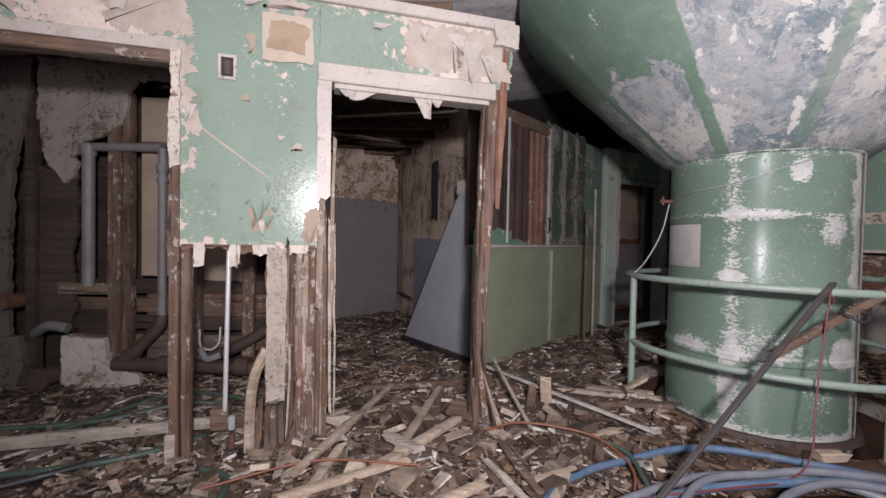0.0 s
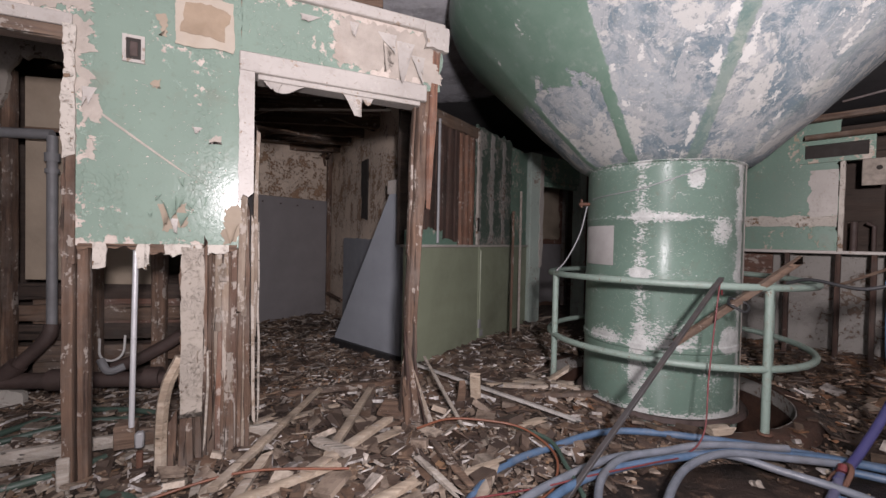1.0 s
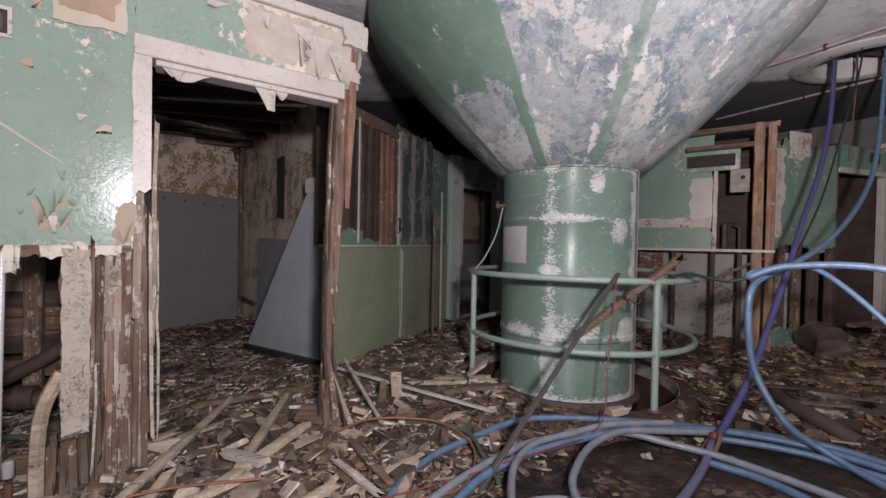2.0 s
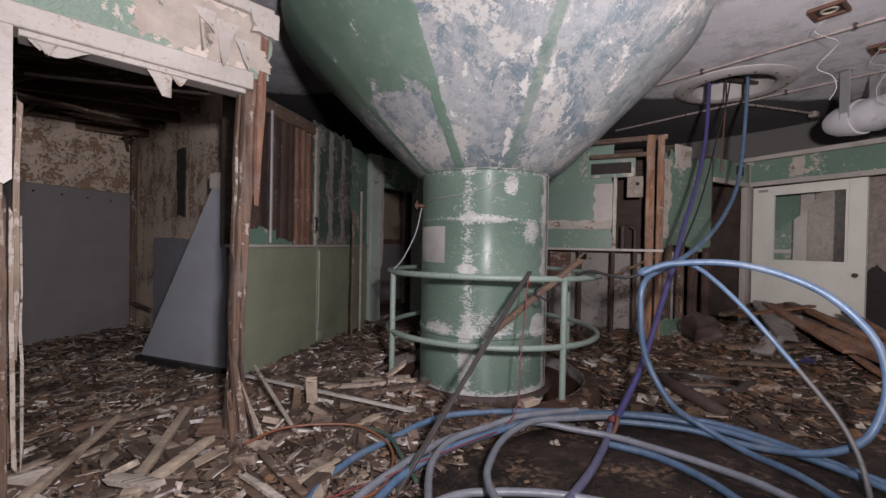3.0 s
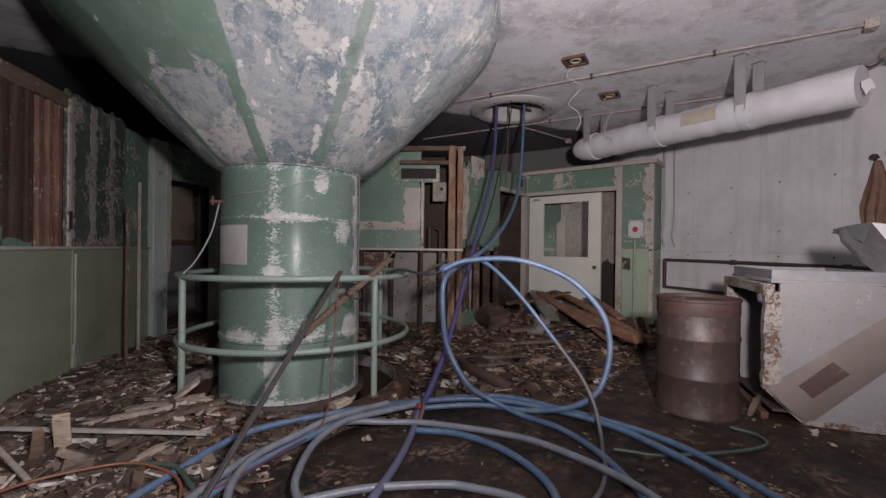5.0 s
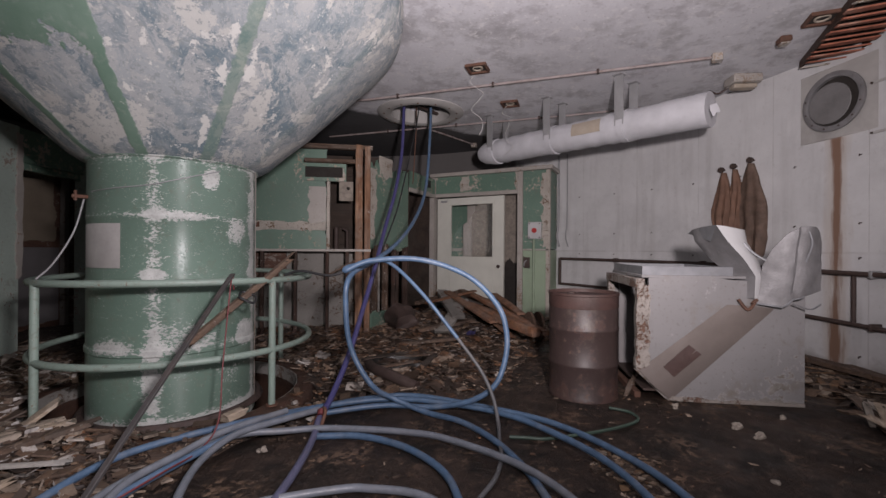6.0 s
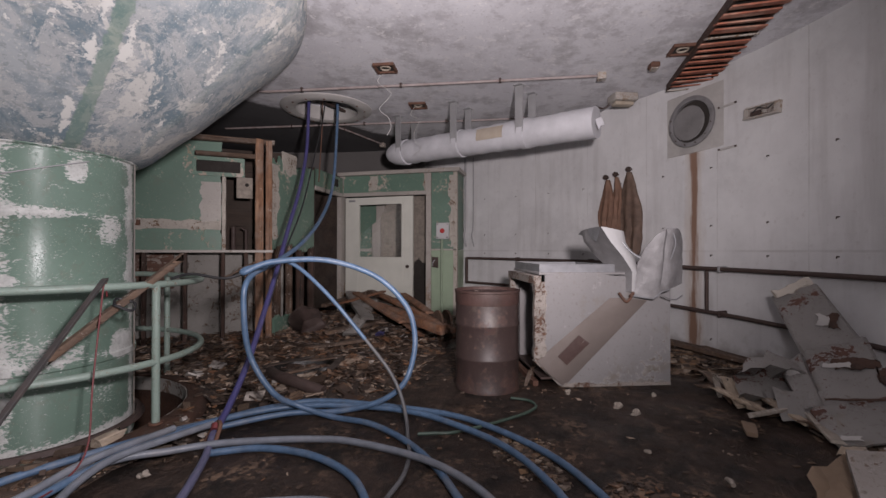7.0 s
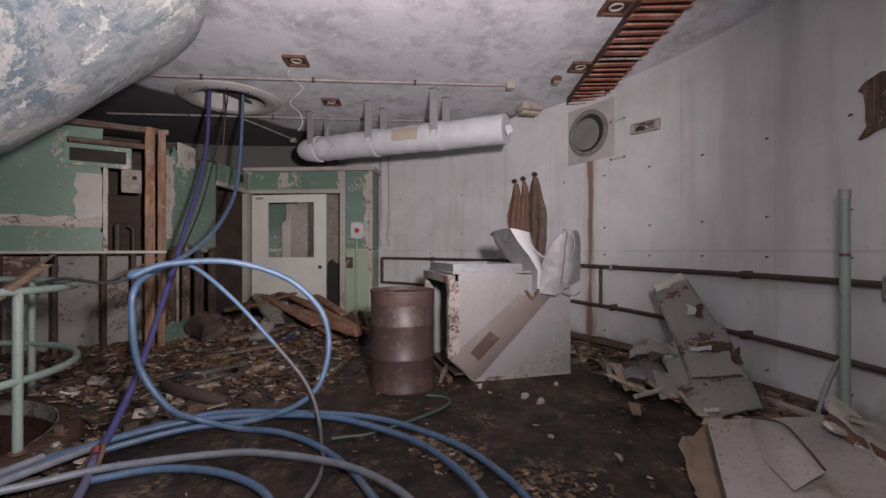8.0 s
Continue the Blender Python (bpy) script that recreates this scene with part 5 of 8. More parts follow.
door = tagged(thing("door_cabin", (8.03, 3.69, 0.17), "cream painted door with a broken glass pane, ajar", "door", turn=-94), kind="structure")
part("stile", box(0, 0, 0, 0.28, 0.05, 2.06), M["door_paint"], door)
part("stile", box(1.22, 0, 0, 1.41, 0.05, 2.06), M["door_paint"], door)
part("top_board", box(0.28, 0.001, 1.95, 1.22, 0.049, 2.06), M["door_paint"], door)
part("lower_board", box(0.28, 0.001, 0, 1.22, 0.049, 0.90), M["door_paint"], door)
bm = B()
for a in ((0.28, 0.9, 0.31, 1.95), (1.19, 0.9, 1.22, 1.95), (0.31, 0.9, 1.19, 0.93), (0.31, 1.92, 1.19, 1.95)):
    slab(bm, a[0], -0.008, a[1], a[2], 0.03, a[3])
window = part("window_frame", bm, M["door_paint"], door)
n = Nodes("window_glass")
glass = n.done((0.9, 0.93, 0.92), 0.08)
n.bsdf.inputs["Transmission Weight"].default_value = 0.96
bm = B()
bm.faces.new([bm.verts.new((x, 0.022, z)) for x, z in ((0.31, 0.93), (1.19, 0.93), (1.19, 1.9), (0.9, 1.92), (0.7, 1.62), (0.5, 1.5), (0.31, 1.3))])
pane = part("pane", bm, glass, window, "broken glass pane")
pane.visible_shadow = False
part("knob", tube(tube(B(), [(1.33, 0.0, 0.76), (1.33, -0.06, 0.76)], 0.012, 8), [(1.33, -0.045, 0.76), (1.33, -0.075, 0.76)], 0.03, 12), M["iron"], door, "dark door knob")
part("plate", box(0.08, -0.006, 1.98, 0.22, 0.0, 2.02, 0.001), M["conduit"], door)

fire = thing("alarm_box", (8.04, 1.73, 1.58), "white alarm box with a red button on the cabin", "alarm box")
case = part("body", box(-0.07, -0.12, -0.15, 0.0, 0.12, 0.15, 0.01), M["white_sheet"], fire)
part("button", tube(B(), [(-0.07, 0, 0), (-0.09, 0, 0)], 0.045, 14), M["alarm"], case, "red button")
for y in (-0.09, 0.09):
    for z in (-0.12, 0.12):
        part("screw", tube(B(), [(-0.07, y, z), (-0.075, y, z)], 0.012, 8), M["iron"], case)
part("riser", tube(B(), [(-0.03, 0.02, -1.57), (-0.03, 0.02, -0.15)], 0.022, 10), M["cabin_low"], fire, "green painted conduit riser")
latch = thing("door_latch", (8.03, 1.88, 1.0), "broken dark latch hanging from the cabin", "latch")
part("plate", ragged(-0.06, 0.06, -0.1, 0.12, 0.0, 0.02, 155, low=0.02, high=0.02), M["iron"], latch).matrix_basis = pose(0, 0, 0, 0, 0, 90)
part("lever", tube(B(), spline([(-0.02, 0.0, 0.05), (-0.06, 0.03, 0.0), (-0.03, 0.04, -0.06)], 5), 0.012, 8), M["conduit"], latch)

# ---- cross wall and the stripped corner behind the column ----
cross = tagged(thing("wall_cross", (5.55, 3.62, 0), "torn green partition with an open doorway", "wall", turn=3), kind="structure")
part("torn_board", ragged(0.14, 1.36, 1.28, 2.5, 0.0, 0.03, 160, low=0.06, high=0.07, left=0.02), M["far_paint"], cross, "torn green wallboard")
part("plaster", ragged(0.12, 0.3, 1.4, 2.45, -0.01, 0.0, 161, low=0.05, left=0.02, right=0.04), M["flaky"], cross)
part("plaster", ragged(0.42, 0.8, 2.38, 2.68, -0.01, 0.01, 162, low=0.05, left=0.02, right=0.04), M["flaky"], cross)
for k, (x, z0, z1, w) in enumerate(((0.35, 0.1, 1.4, 0.1), (1.0, 0.0, 1.35, 0.1), (0.68, 0.2, 1.3, 0.05), (1.36, 0.0, 2.6, 0.08))):
    part("stud", stick((x, 0.05, z0), (x, 0.05, z1), w, 0.1, 165 + k, 0.12, 0.003, up=(0, 1, 0)), M["dark_stud" if k % 2 else "wood"], cross)
part("head_board", box(1.38, 0.0, 2.32, 2.5, 0.04, 2.62), M["far_paint"], cross)
part("head_trim", box(1.38, -0.02, 2.25, 2.5, 0.05, 2.32), M["casing"], cross)
part("jamb", box(2.40, -0.01, 0, 2.47, 0.08, 2.25), M["casing"], cross)
# hole's shade as a near-black block on the board
part("opening_box", box(2.05, -0.02, 2.42, 2.25, 0.0, 2.56), M["dark"], cross, "near-black block standing in for a hole in the board")
part("base_board", ragged(0.2, 1.0, 0.0, 0.26, -0.02, 0.03, 170, high=0.03, low=0), M["far_paint"], cross)
# passage shade put into colour; the side boards are added to hide the bright wall
part("inner_wall", box(-0.4, 1.5, 0, 2.6, 1.55, 2.7), M["dark_wood"], cross, "passage wall in near-black boards, coloured for the shade there")
part("side_wall", box(2.5, 0.09, 0, 2.55, 1.5, 2.7), M["dark_wood"], cross, "added near-black boards standing in for the shaded passage")
post = thing("bare_posts", (5.53, 3.62, 0), "pair of bare brown timber posts under a broken beam", "post", turn=-50)
part("post", stick((-0.06, 0.0, 0), (-0.06, 0.0, 2.72), 0.11, 0.12, 171, 0.08, 0.002, up=(0, 1, 0)), M["orange_wood"], post)
part("post", stick((0.06, 0.0, 0), (0.06, 0.0, 2.70), 0.09, 0.12, 172, 0.08, 0.002, up=(0, 1, 0)), M["orange_wood"], post)
part("beam", stick((-1.0, 0.0, 2.68), (0.12, 0.0, 2.70), 0.12, 0.07, 173, 0.1), M["wood_x"], post)
part("beam", stick((-0.8, 0.0, 2.48), (-0.08, 0.0, 2.49), 0.1, 0.06, 174, 0.1), M["wood_x"], post)
def flip(bm):
    """Mirrors a shape along the corner wall, to count from its near end."""
    for v in bm.verts:
        v.co.x = 2.6 - v.co.x
    return bm


corner = tagged(thing("wall_corner", (3.972, 5.753, 0), "green wallboard over an open framed counter", "wall", turn=-54), kind="structure")
part("board", flip(ragged(0.48, 2.6, 1.22, 2.70, 0.0, 0.04, 175, low=0, left=0.015)), M["far_paint"], corner)
part("pale_patch", flip(ragged(0.48, 0.72, 1.6, 2.12, -0.008, 0.0, 176, low=0.03, right=0.02)), M["casing"], corner)
part("pale_band", flip(ragged(0.48, 1.5, 1.49, 1.61, -0.012, -0.002, 177, low=0.01, high=0.012, left=0.01, right=0.03)), M["flaky"], corner)
part("bracket_stub", flip(box(1.38, -0.06, 1.53, 1.46, -0.012, 1.60)), M["rust"], corner)
part("vent_frame", flip(slab(slab(slab(slab(B(), 0.2, -0.03, 2.2, 0.82, 0.05, 2.25), 0.2, -0.03, 2.4, 0.82, 0.05, 2.45), 0.2, -0.03, 2.25, 0.25, 0.05, 2.4), 0.77, -0.03, 2.25, 0.82, 0.05, 2.4)), M["far_paint"], corner)
# near-black box for the shade inside the vent
part("vent_dark", flip(box(0.25, -0.008, 2.25, 0.77, 0.045, 2.4)), M["dark"], corner)
part("counter", flip(box(-0.16, -0.06, 1.19, 1.5, 0.3, 1.225, 0.004)), M["casing"], corner, "white painted counter board")
# near-black sheet for the shaded space behind the gap
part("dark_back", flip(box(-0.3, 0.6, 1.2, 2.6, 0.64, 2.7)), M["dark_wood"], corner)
part("low_back", flip(box(-0.3, 0.45, 0, 2.6, 0.5, 1.19)), M["greymould"], corner, "dirty grey boards under the counter")
part("low_back", flip(box(1.1, 0.40, 0.7, 2.6, 0.45, 1.18)), M["red_board"], corner)
part("meter_plate", flip(box(0.1, -0.02, 1.92, 0.3, 0.0, 2.2, 0.006)), M["lump"], corner, "dirty pale plate with a round hole")
part("plate_hole", flip(tube(B(), [(0.17, -0.025, 2.1), (0.17, -0.018, 2.1)], 0.025, 12)), M["dark"], corner)
for k, (x, z1) in enumerate(((0.46, 1.19), (0.9, 1.19), (1.35, 1.19), (0.18, 1.19))):
    part("leg", flip(stick((x, 0.02, 0), (x, 0.02, z1), 0.05, 0.06, 180 + k, 0.1, 0.002, up=(0, 1, 0))), M["dark_stud"], corner)
part("brace", flip(stick((-0.1, -0.02, 1.15), (0.45, -0.04, 0.85), 0.04, 0.03, 185, 0.2)), M["wood_x"], corner)
part("gap_stud", flip(stick((0.45, 0.02, 1.22), (0.45, 0.02, 2.2), 0.05, 0.06, 186, 0.1, 0.002, up=(0, 1, 0))), M["flaky"], corner)
part("pipe_cluster", flip(tube(tube(B(), [(0.36, 0.3, 1.22), (0.36, 0.3, 1.55)], 0.035, 10), [(0.2, 0.32, 1.22), (0.2, 0.32, 1.5), (0.26, 0.32, 1.54)], 0.022, 10)), M["iron"], corner)

# ---- the drum ----
drum = thing("oil_drum", (4.33, 0.35, 0), "rusty brown steel oil drum on the floor", "drum")
prof = [(0.0, 0.012), (0.272, 0.012), (0.28, 0.0), (0.288, 0.0), (0.288, 0.02), (0.283, 0.03)]
for zc in (0.285, 0.575):
    prof += [(0.283, zc - 0.022), (0.291, zc - 0.008), (0.291, zc + 0.008), (0.283, zc + 0.022)]
prof += [(0.283, 0.75)]
part("body", lathe(B(), prof, 48), M["drum"], drum)
part("top_band", lathe(B(), [(0.284, 0.75), (0.287, 0.76), (0.287, 0.85), (0.294, 0.855), (0.294, 0.872), (0.286, 0.875), (0.279, 0.865), (0.279, 0.845), (0.0, 0.842)], 48), M["drum_band"], drum, "reddish rusted top band and lid")
part("bung", tube(B(), [(0.12, 0.12, 0.84), (0.12, 0.12, 0.855)], 0.035, 12), M["iron"], drum)

# ---- ceiling fittings ----
hatch = thing("ceiling_hatch", (HATCH[0], HATCH[1], HIGH), "round open steel hatch ring in the ceiling", "hatch")
part("ring", lathe(B(), [(0.46, 0.06), (0.45, -0.03), (0.50, -0.05), (0.60, -0.045), (0.66, -0.012), (0.66, 0.01)], 56), M["pale_plate"], hatch)
part("collar", lathe(B(), [(0.455, 0.0), (0.462, 0.24)], 48), M["pale_plate"], hatch, "pale concrete lip inside the hatch")
# shade of the upper shaft put into its colour
part("shaft", lathe(B(), [(0.463, 0.24), (0.48, 1.0), (0.0, 1.02)], 40), M["dark"], hatch, "hatch shaft coloured near-black for the shade above the lip")
for k in range(14):
    a = radians(k * 360 / 14)
    part("bolt", tube(B(), [(0.56 * math.cos(a), 0.56 * math.sin(a), -0.055), (0.56 * math.cos(a), 0.56 * math.sin(a), -0.04)], 0.014, 6), M["rust"], hatch)
part("cross_bar", stick((-0.45, 0.1, 0.1), (0.45, -0.05, 0.1), 0.05, 0.04, 201, 0.05), M["iron"], hatch)


def hang(name, points, r, material, label, category, group=""):
    return solo(name, tube(B(), spline(points, 8), r, 10), material, label, category, group)


Zc = HIGH - 0.03
for pts in ([(4.95, 4.6, Zc), (5.31, 3.36, Zc), (5.6, 1.2, Zc), (5.85, -0.79, Zc)], [(6.6, 5.2, Zc), (6.87, 3.23, Zc), (7.2, 1.0, Zc), (7.36, -0.72, Zc)], [(7.0, 3.3, Zc), (7.4, 3.2, Zc), (8.3, 3.02, Zc)]):
    c = thing("ceiling_conduit", pts[0], "thin grey conduit clipped under the ceiling", "conduit", "ceiling conduits")
    o = Vector(pts[0])
    part("pipe", tube(B(), [Vector(p) - o for p in pts], 0.016, 8), M["rusty_conduit"], c)
    for k in range(1, 5):
        s = k / 5 * (len(pts) - 1)
        i = int(s)
        p = Vector(pts[i]).lerp(Vector(pts[i + 1]), s - i) - o
        part("clip", slab(B(), -0.02, -0.012, -0.022, 0.02, 0.012, 0.03, Matrix.Translation(p)), M["iron"], c)
    e = Vector(pts[-1]) - o
    part("end_box", slab(B(), -0.05, -0.04, -0.05, 0.05, 0.06, 0.03, Matrix.Translation(e), 0.006), M["casing"], c)


def ceiling_box(x, y, turn):
    t = thing("junction_box", (x, y, HIGH), "rusty open square junction box in the ceiling", "junction box", "ceiling junction boxes", turn=turn)
    bm = B()
    for a in ((-0.12, -0.12, 0.12, -0.095), (-0.12, 0.095, 0.12, 0.12), (-0.12, -0.095, -0.095, 0.095), (0.095, -0.095, 0.12, 0.095)):
        slab(bm, a[0], a[1], -0.03, a[2], a[3], 0.0)
    part("frame", bm, M["rust"], t)
    # near-black plate in place of a shaded recess
    part("recess_shade", box(-0.095, -0.095, -0.008, 0.095, 0.095, 0.0, 0.001), M["dark"], t)
    part("ring", tube(B(), [(0.055 * math.cos(radians(a)), 0.055 * math.sin(radians(a)), -0.014) for a in range(0, 360, 30)], 0.01, 6, True), M["paper"], t)
    return t


for x, y, turn in ((5.05, 1.64, 8), (6.36, 1.67, 8), (5.4, -1.53, 5), (4.19, -1.52, 5)):
    ceiling_box(x, y, turn)
for k, (x, y, zl, seed) in enumerate(((5.2, 1.7, 0.75, 1), (6.4, 1.72, 0.72, 2))):
    rng = random.Random(seed)
    pts = [(x, y, HIGH)] + [(x + rng.uniform(-0.05, 0.05) + 0.05 * math.sin(i * 1.9), y + rng.uniform(-0.05, 0.05) + 0.05 * math.cos(i * 1.9), HIGH - zl * (i + 1) / 7) for i in range(7)]
    hang("spiral_cord", pts, 0.003, M["white_cord"], "curly white cord hanging from the ceiling", "cord", "hanging cords")

# insulated duct and its hangers
P, Q = Vector((7.09, 2.36, 2.805)), Vector((5.80, -0.72, 2.735))
duct = thing("insulated_duct", tuple(P), "white wrapped round duct slung under the ceiling", "duct")
axis = (Q - P)
pts, rad = [], []
for k in range(41):
    s = k / 40
    pts.append(axis * s)
    rad.append(0.183 + 0.005 * math.sin(k * 2.4) + (0.007 if k % 3 == 0 else 0))
rad[0], rad[1] = 0.13, 0.168
bm = tube(B(), pts, rad, 36)
for v in bm.verts:
    v.co += Vector((noise.noise(v.co * 5), noise.noise(v.co * 5 + Vector((7, 0, 0))), noise.noise(v.co * 5 + Vector((0, 9, 0))))) * 0.009
wrap = part("wrap", bm, M["wrap"], duct)
bm = ragged(-0.03, 0.03, -0.14, -0.02, -0.004, 0.004, 241, step=0.015, low=0.03, left=0.01, right=0.01)
part("torn_end", bm, M["wrap"], duct, "torn flap at the end of the wrapping").matrix_basis = Matrix.Translation(axis + Vector((-0.17, 0.0, 0.02))) @ Euler((0.1, 0.25, 1.3)).to_matrix().to_4x4()
side_v = Vector((-axis.y, axis.x, 0)).normalized()
toward = side_v if side_v.x < 0 else -side_v
bm = B()
grid = []
for s in (0.53, 0.65):
    row = []
    for a in range(-14, 46, 10):
        row.append(bm.verts.new(axis * s + 0.196 * (toward * math.cos(radians(a)) + Vector((0, 0, 1)) * math.sin(radians(a)))))
    grid.append(row)
for k in range(5):
    bm.faces.new((grid[0][k], grid[0][k + 1], grid[1][k + 1], grid[1][k]))
r = bmesh.ops.extrude_face_region(bm, geom=bm.faces[:])
bmesh.ops.translate(bm, vec=-toward * 0.01, verts=[v for v in r["geom"] if isinstance(v, bmesh.types.BMVert)])
part("label", bm, M["paper"], wrap, "yellowed paper label")
for s in (0.095, 0.415, 0.725):
    o = axis * s
    band = tube(B(), [axis * (s - 0.013), axis * (s - 0.012), axis * (s + 0.012), axis * (s + 0.013)], [0.18, 0.199, 0.199, 0.18], 36, False, False)
    part("strap", band, M["wrap"], duct, "flat strap round the wrapping")
    for d in (-1, 1):
        t = axis.normalized()
        base = o + side_v * 0.188 * d
        bm = B()
        for z0, z1 in ((-0.02, HIGH - P.z),):
            m = Matrix.Translation(base) @ Matrix.Rotation(math.atan2(axis.y, axis.x), 4, "Z")
            slab(bm, -0.055, -0.006, z0, 0.055, 0.006, z1 - o.z, m)
            slab(bm, -0.055, -0.06, z1 - o.z - 0.008, 0.055, 0.06, z1 - o.z, m)
        part("hanger", bm, M["conduit"], duct, "flat metal strap hanger")

# rusted louvre under the ceiling
grate = thing("ceiling_louvre", (6.44, -1.82, HIGH), "long rust-red slatted louvre hung under the ceiling", "louvre", turn=180.9)
for y in (-0.2, 0.2):
    part("side_rail", box(0, y - 0.012, -0.09, 4.2, y + 0.012, 0.0), M["kerb_rust"], grate)
# near-black sheet makes the gaps between slats read as shaded
part("backing", box(0.0, -0.188, -0.02, 4.2, 0.188, -0.004), M["dark"], grate, "near-black sheet standing in for the shaded space behind the slats")
for k in range(31):
    m = Matrix.Translation((0.05 + k * 0.136, 0.012 * math.sin(k * 1.9), -0.095)) @ Matrix.Rotation(radians(14 + 6 * math.sin(k * 2.7)), 4, "Y") @ Matrix.Rotation(radians(2.5 * math.sin(k * 1.3)), 4, "Z")
    part("slat", slab(B(), -0.057, -0.215, -0.008, 0.057, 0.215, 0.008, m, 0.004), M["flaky" if k in (0, 10) else "brick_red"], grate)

lampbox = thing("ceiling_lamp_box", (6.67, -1.13, HIGH), "small white broken lamp box on the ceiling", "lamp box", turn=20)
part("base", box(-0.12, -0.16, -0.1, 0.12, 0.16, 0, 0.012), M["casing"], lampbox)
part("holder", box(-0.06, -0.13, -0.15, 0.06, 0.13, -0.1, 0.01), M["paper"], lampbox)
part("bracket", tube(B(), spline([(0.1, 0.1, -0.08), (0.16, 0.2, -0.14), (0.12, 0.32, -0.12)], 5), 0.012, 6), M["iron"], lampbox)
small = thing("ceiling_socket", (5.71, -1.32, HIGH), "small rusty socket on the ceiling", "socket", turn=10)
part("body", box(-0.06, -0.05, -0.06, 0.06, 0.05, 0, 0.01), M["rust"], small)
part("cover", box(-0.05, -0.04, -0.075, 0.05, 0.04, -0.06, 0.004), M["casing"], small)


# ---- on the round wall ----
def at_wall(deg, z, inset=0.0):
    """A frame on the round wall: x along it, y out of the room, z up."""
    a = radians(deg)
    return Matrix.Translation((CX + (ROOM - inset) * math.cos(a), CY + (ROOM - inset) * math.sin(a), z)) @ Matrix.Rotation(a - math.pi / 2, 4, "Z")


def wall_thing(name, deg, z, label, category, group=""):
    ob = thing(name, (0, 0, 0), label, category, group)
    ob.matrix_basis = at_wall(deg, z)
    return ob


vent = wall_thing("round_vent", -54.3, 2.79, "round wall vent in a square plate above a rust run", "vent")
bm = box(-0.38, -0.014, -0.37, 0.38, 0.06, 0.38, 0.004)
part("plate", bm, M["pale_plate"], vent)
ring = lathe(B(), [(0.30, 0.02), (0.305, 0.05), (0.275, 0.055), (0.25, 0.05), (0.245, -0.02)], 40)
bmesh.ops.transform(ring, matrix=Matrix.Rotation(radians(90), 4, "X") @ Matrix.Translation((0, 0, 0.02)), verts=ring.verts)
vring = part("ring", ring, M["dull_metal"], vent)
disc = lathe(B(), [(0.246, 0.0), (0.0, -0.01)], 40)
bmesh.ops.transform(disc, matrix=Matrix.Rotation(radians(90), 4, "X") @ Matrix.Translation((0, 0, 0.034)), verts=disc.verts)
# near-black disc on the plate for the shaded mouth
part("recess_shade", disc, M["dark"], vent, "near-black disc standing in for the shaded vent mouth")
disc = lathe(B(), [(0.0, -0.008), (0.205, -0.006), (0.21, 0.0), (0.205, 0.006), (0.0, 0.008)], 36)
bmesh.ops.transform(disc, matrix=Matrix.Translation((-0.035, -0.055, -0.01)) @ Matrix.Rotation(radians(90), 4, "X"), verts=disc.verts)
part("flap", disc, M["vent_dark"], vent, "dark grey closing flap")
for k in range(12):
    a = radians(30 * k + 15)
    part("bolt", tube(B(), [(0.277 * math.cos(a), -0.07, 0.277 * math.sin(a)), (0.277 * math.cos(a), -0.081, 0.277 * math.sin(a))], 0.009, 6), M["dull_metal" if k < 5 else "iron"], vring)

wb = wall_thing("wall_socket_box", -62.0, 2.67, "small open steel box on the concrete wall", "wall box")
tip = Matrix.Rotation(radians(4), 4, "Y")
part("frame", slab(slab(slab(slab(B(), -0.185, -0.07, -0.065, 0.185, 0, -0.05, tip), -0.185, -0.05, 0.045, 0.185, 0, 0.06, tip), -0.185, -0.06, -0.05, -0.172, 0, 0.045, tip), 0.15, -0.07, -0.05, 0.185, 0, 0.045, tip), M["casing"], wb, "pale rusting steel rim")
part("back", slab(B(), -0.172, -0.015, -0.05, 0.15, -0.004, 0.045, tip), M["rust_frame"], wb)
part("terminal", slab(B(), -0.13, -0.04, -0.035, -0.02, -0.015, 0.01, tip, 0.004), M["iron"], wb, "dark terminal block")
part("terminal", slab(B(), 0.0, -0.045, -0.03, 0.045, -0.015, 0.025, tip, 0.004), M["casing"], wb)
part("wire", tube(B(), spline([(-0.1, -0.04, 0.0), (-0.02, -0.06, 0.03), (0.06, -0.05, 0.0), (0.12, -0.05, 0.02)], 5), 0.006, 6), M["black"], wb)

for deg, z in ((-58.2, 2.86), (-58.2, 2.38)):
    br = wall_thing("wall_bracket", deg, z, "short rusty bracket on the concrete wall", "bracket", "wall brackets")
    part("bar", box(-0.11, -0.012, -0.013, 0.11, -0.002, 0.013, 0.003), M["pale_plate"], br)
    for x in (-0.1, 0.1):
        part("bolt", tube(B(), [(x, -0.01, 0), (x, -0.024, 0)], 0.011, 6), M["iron"], br)

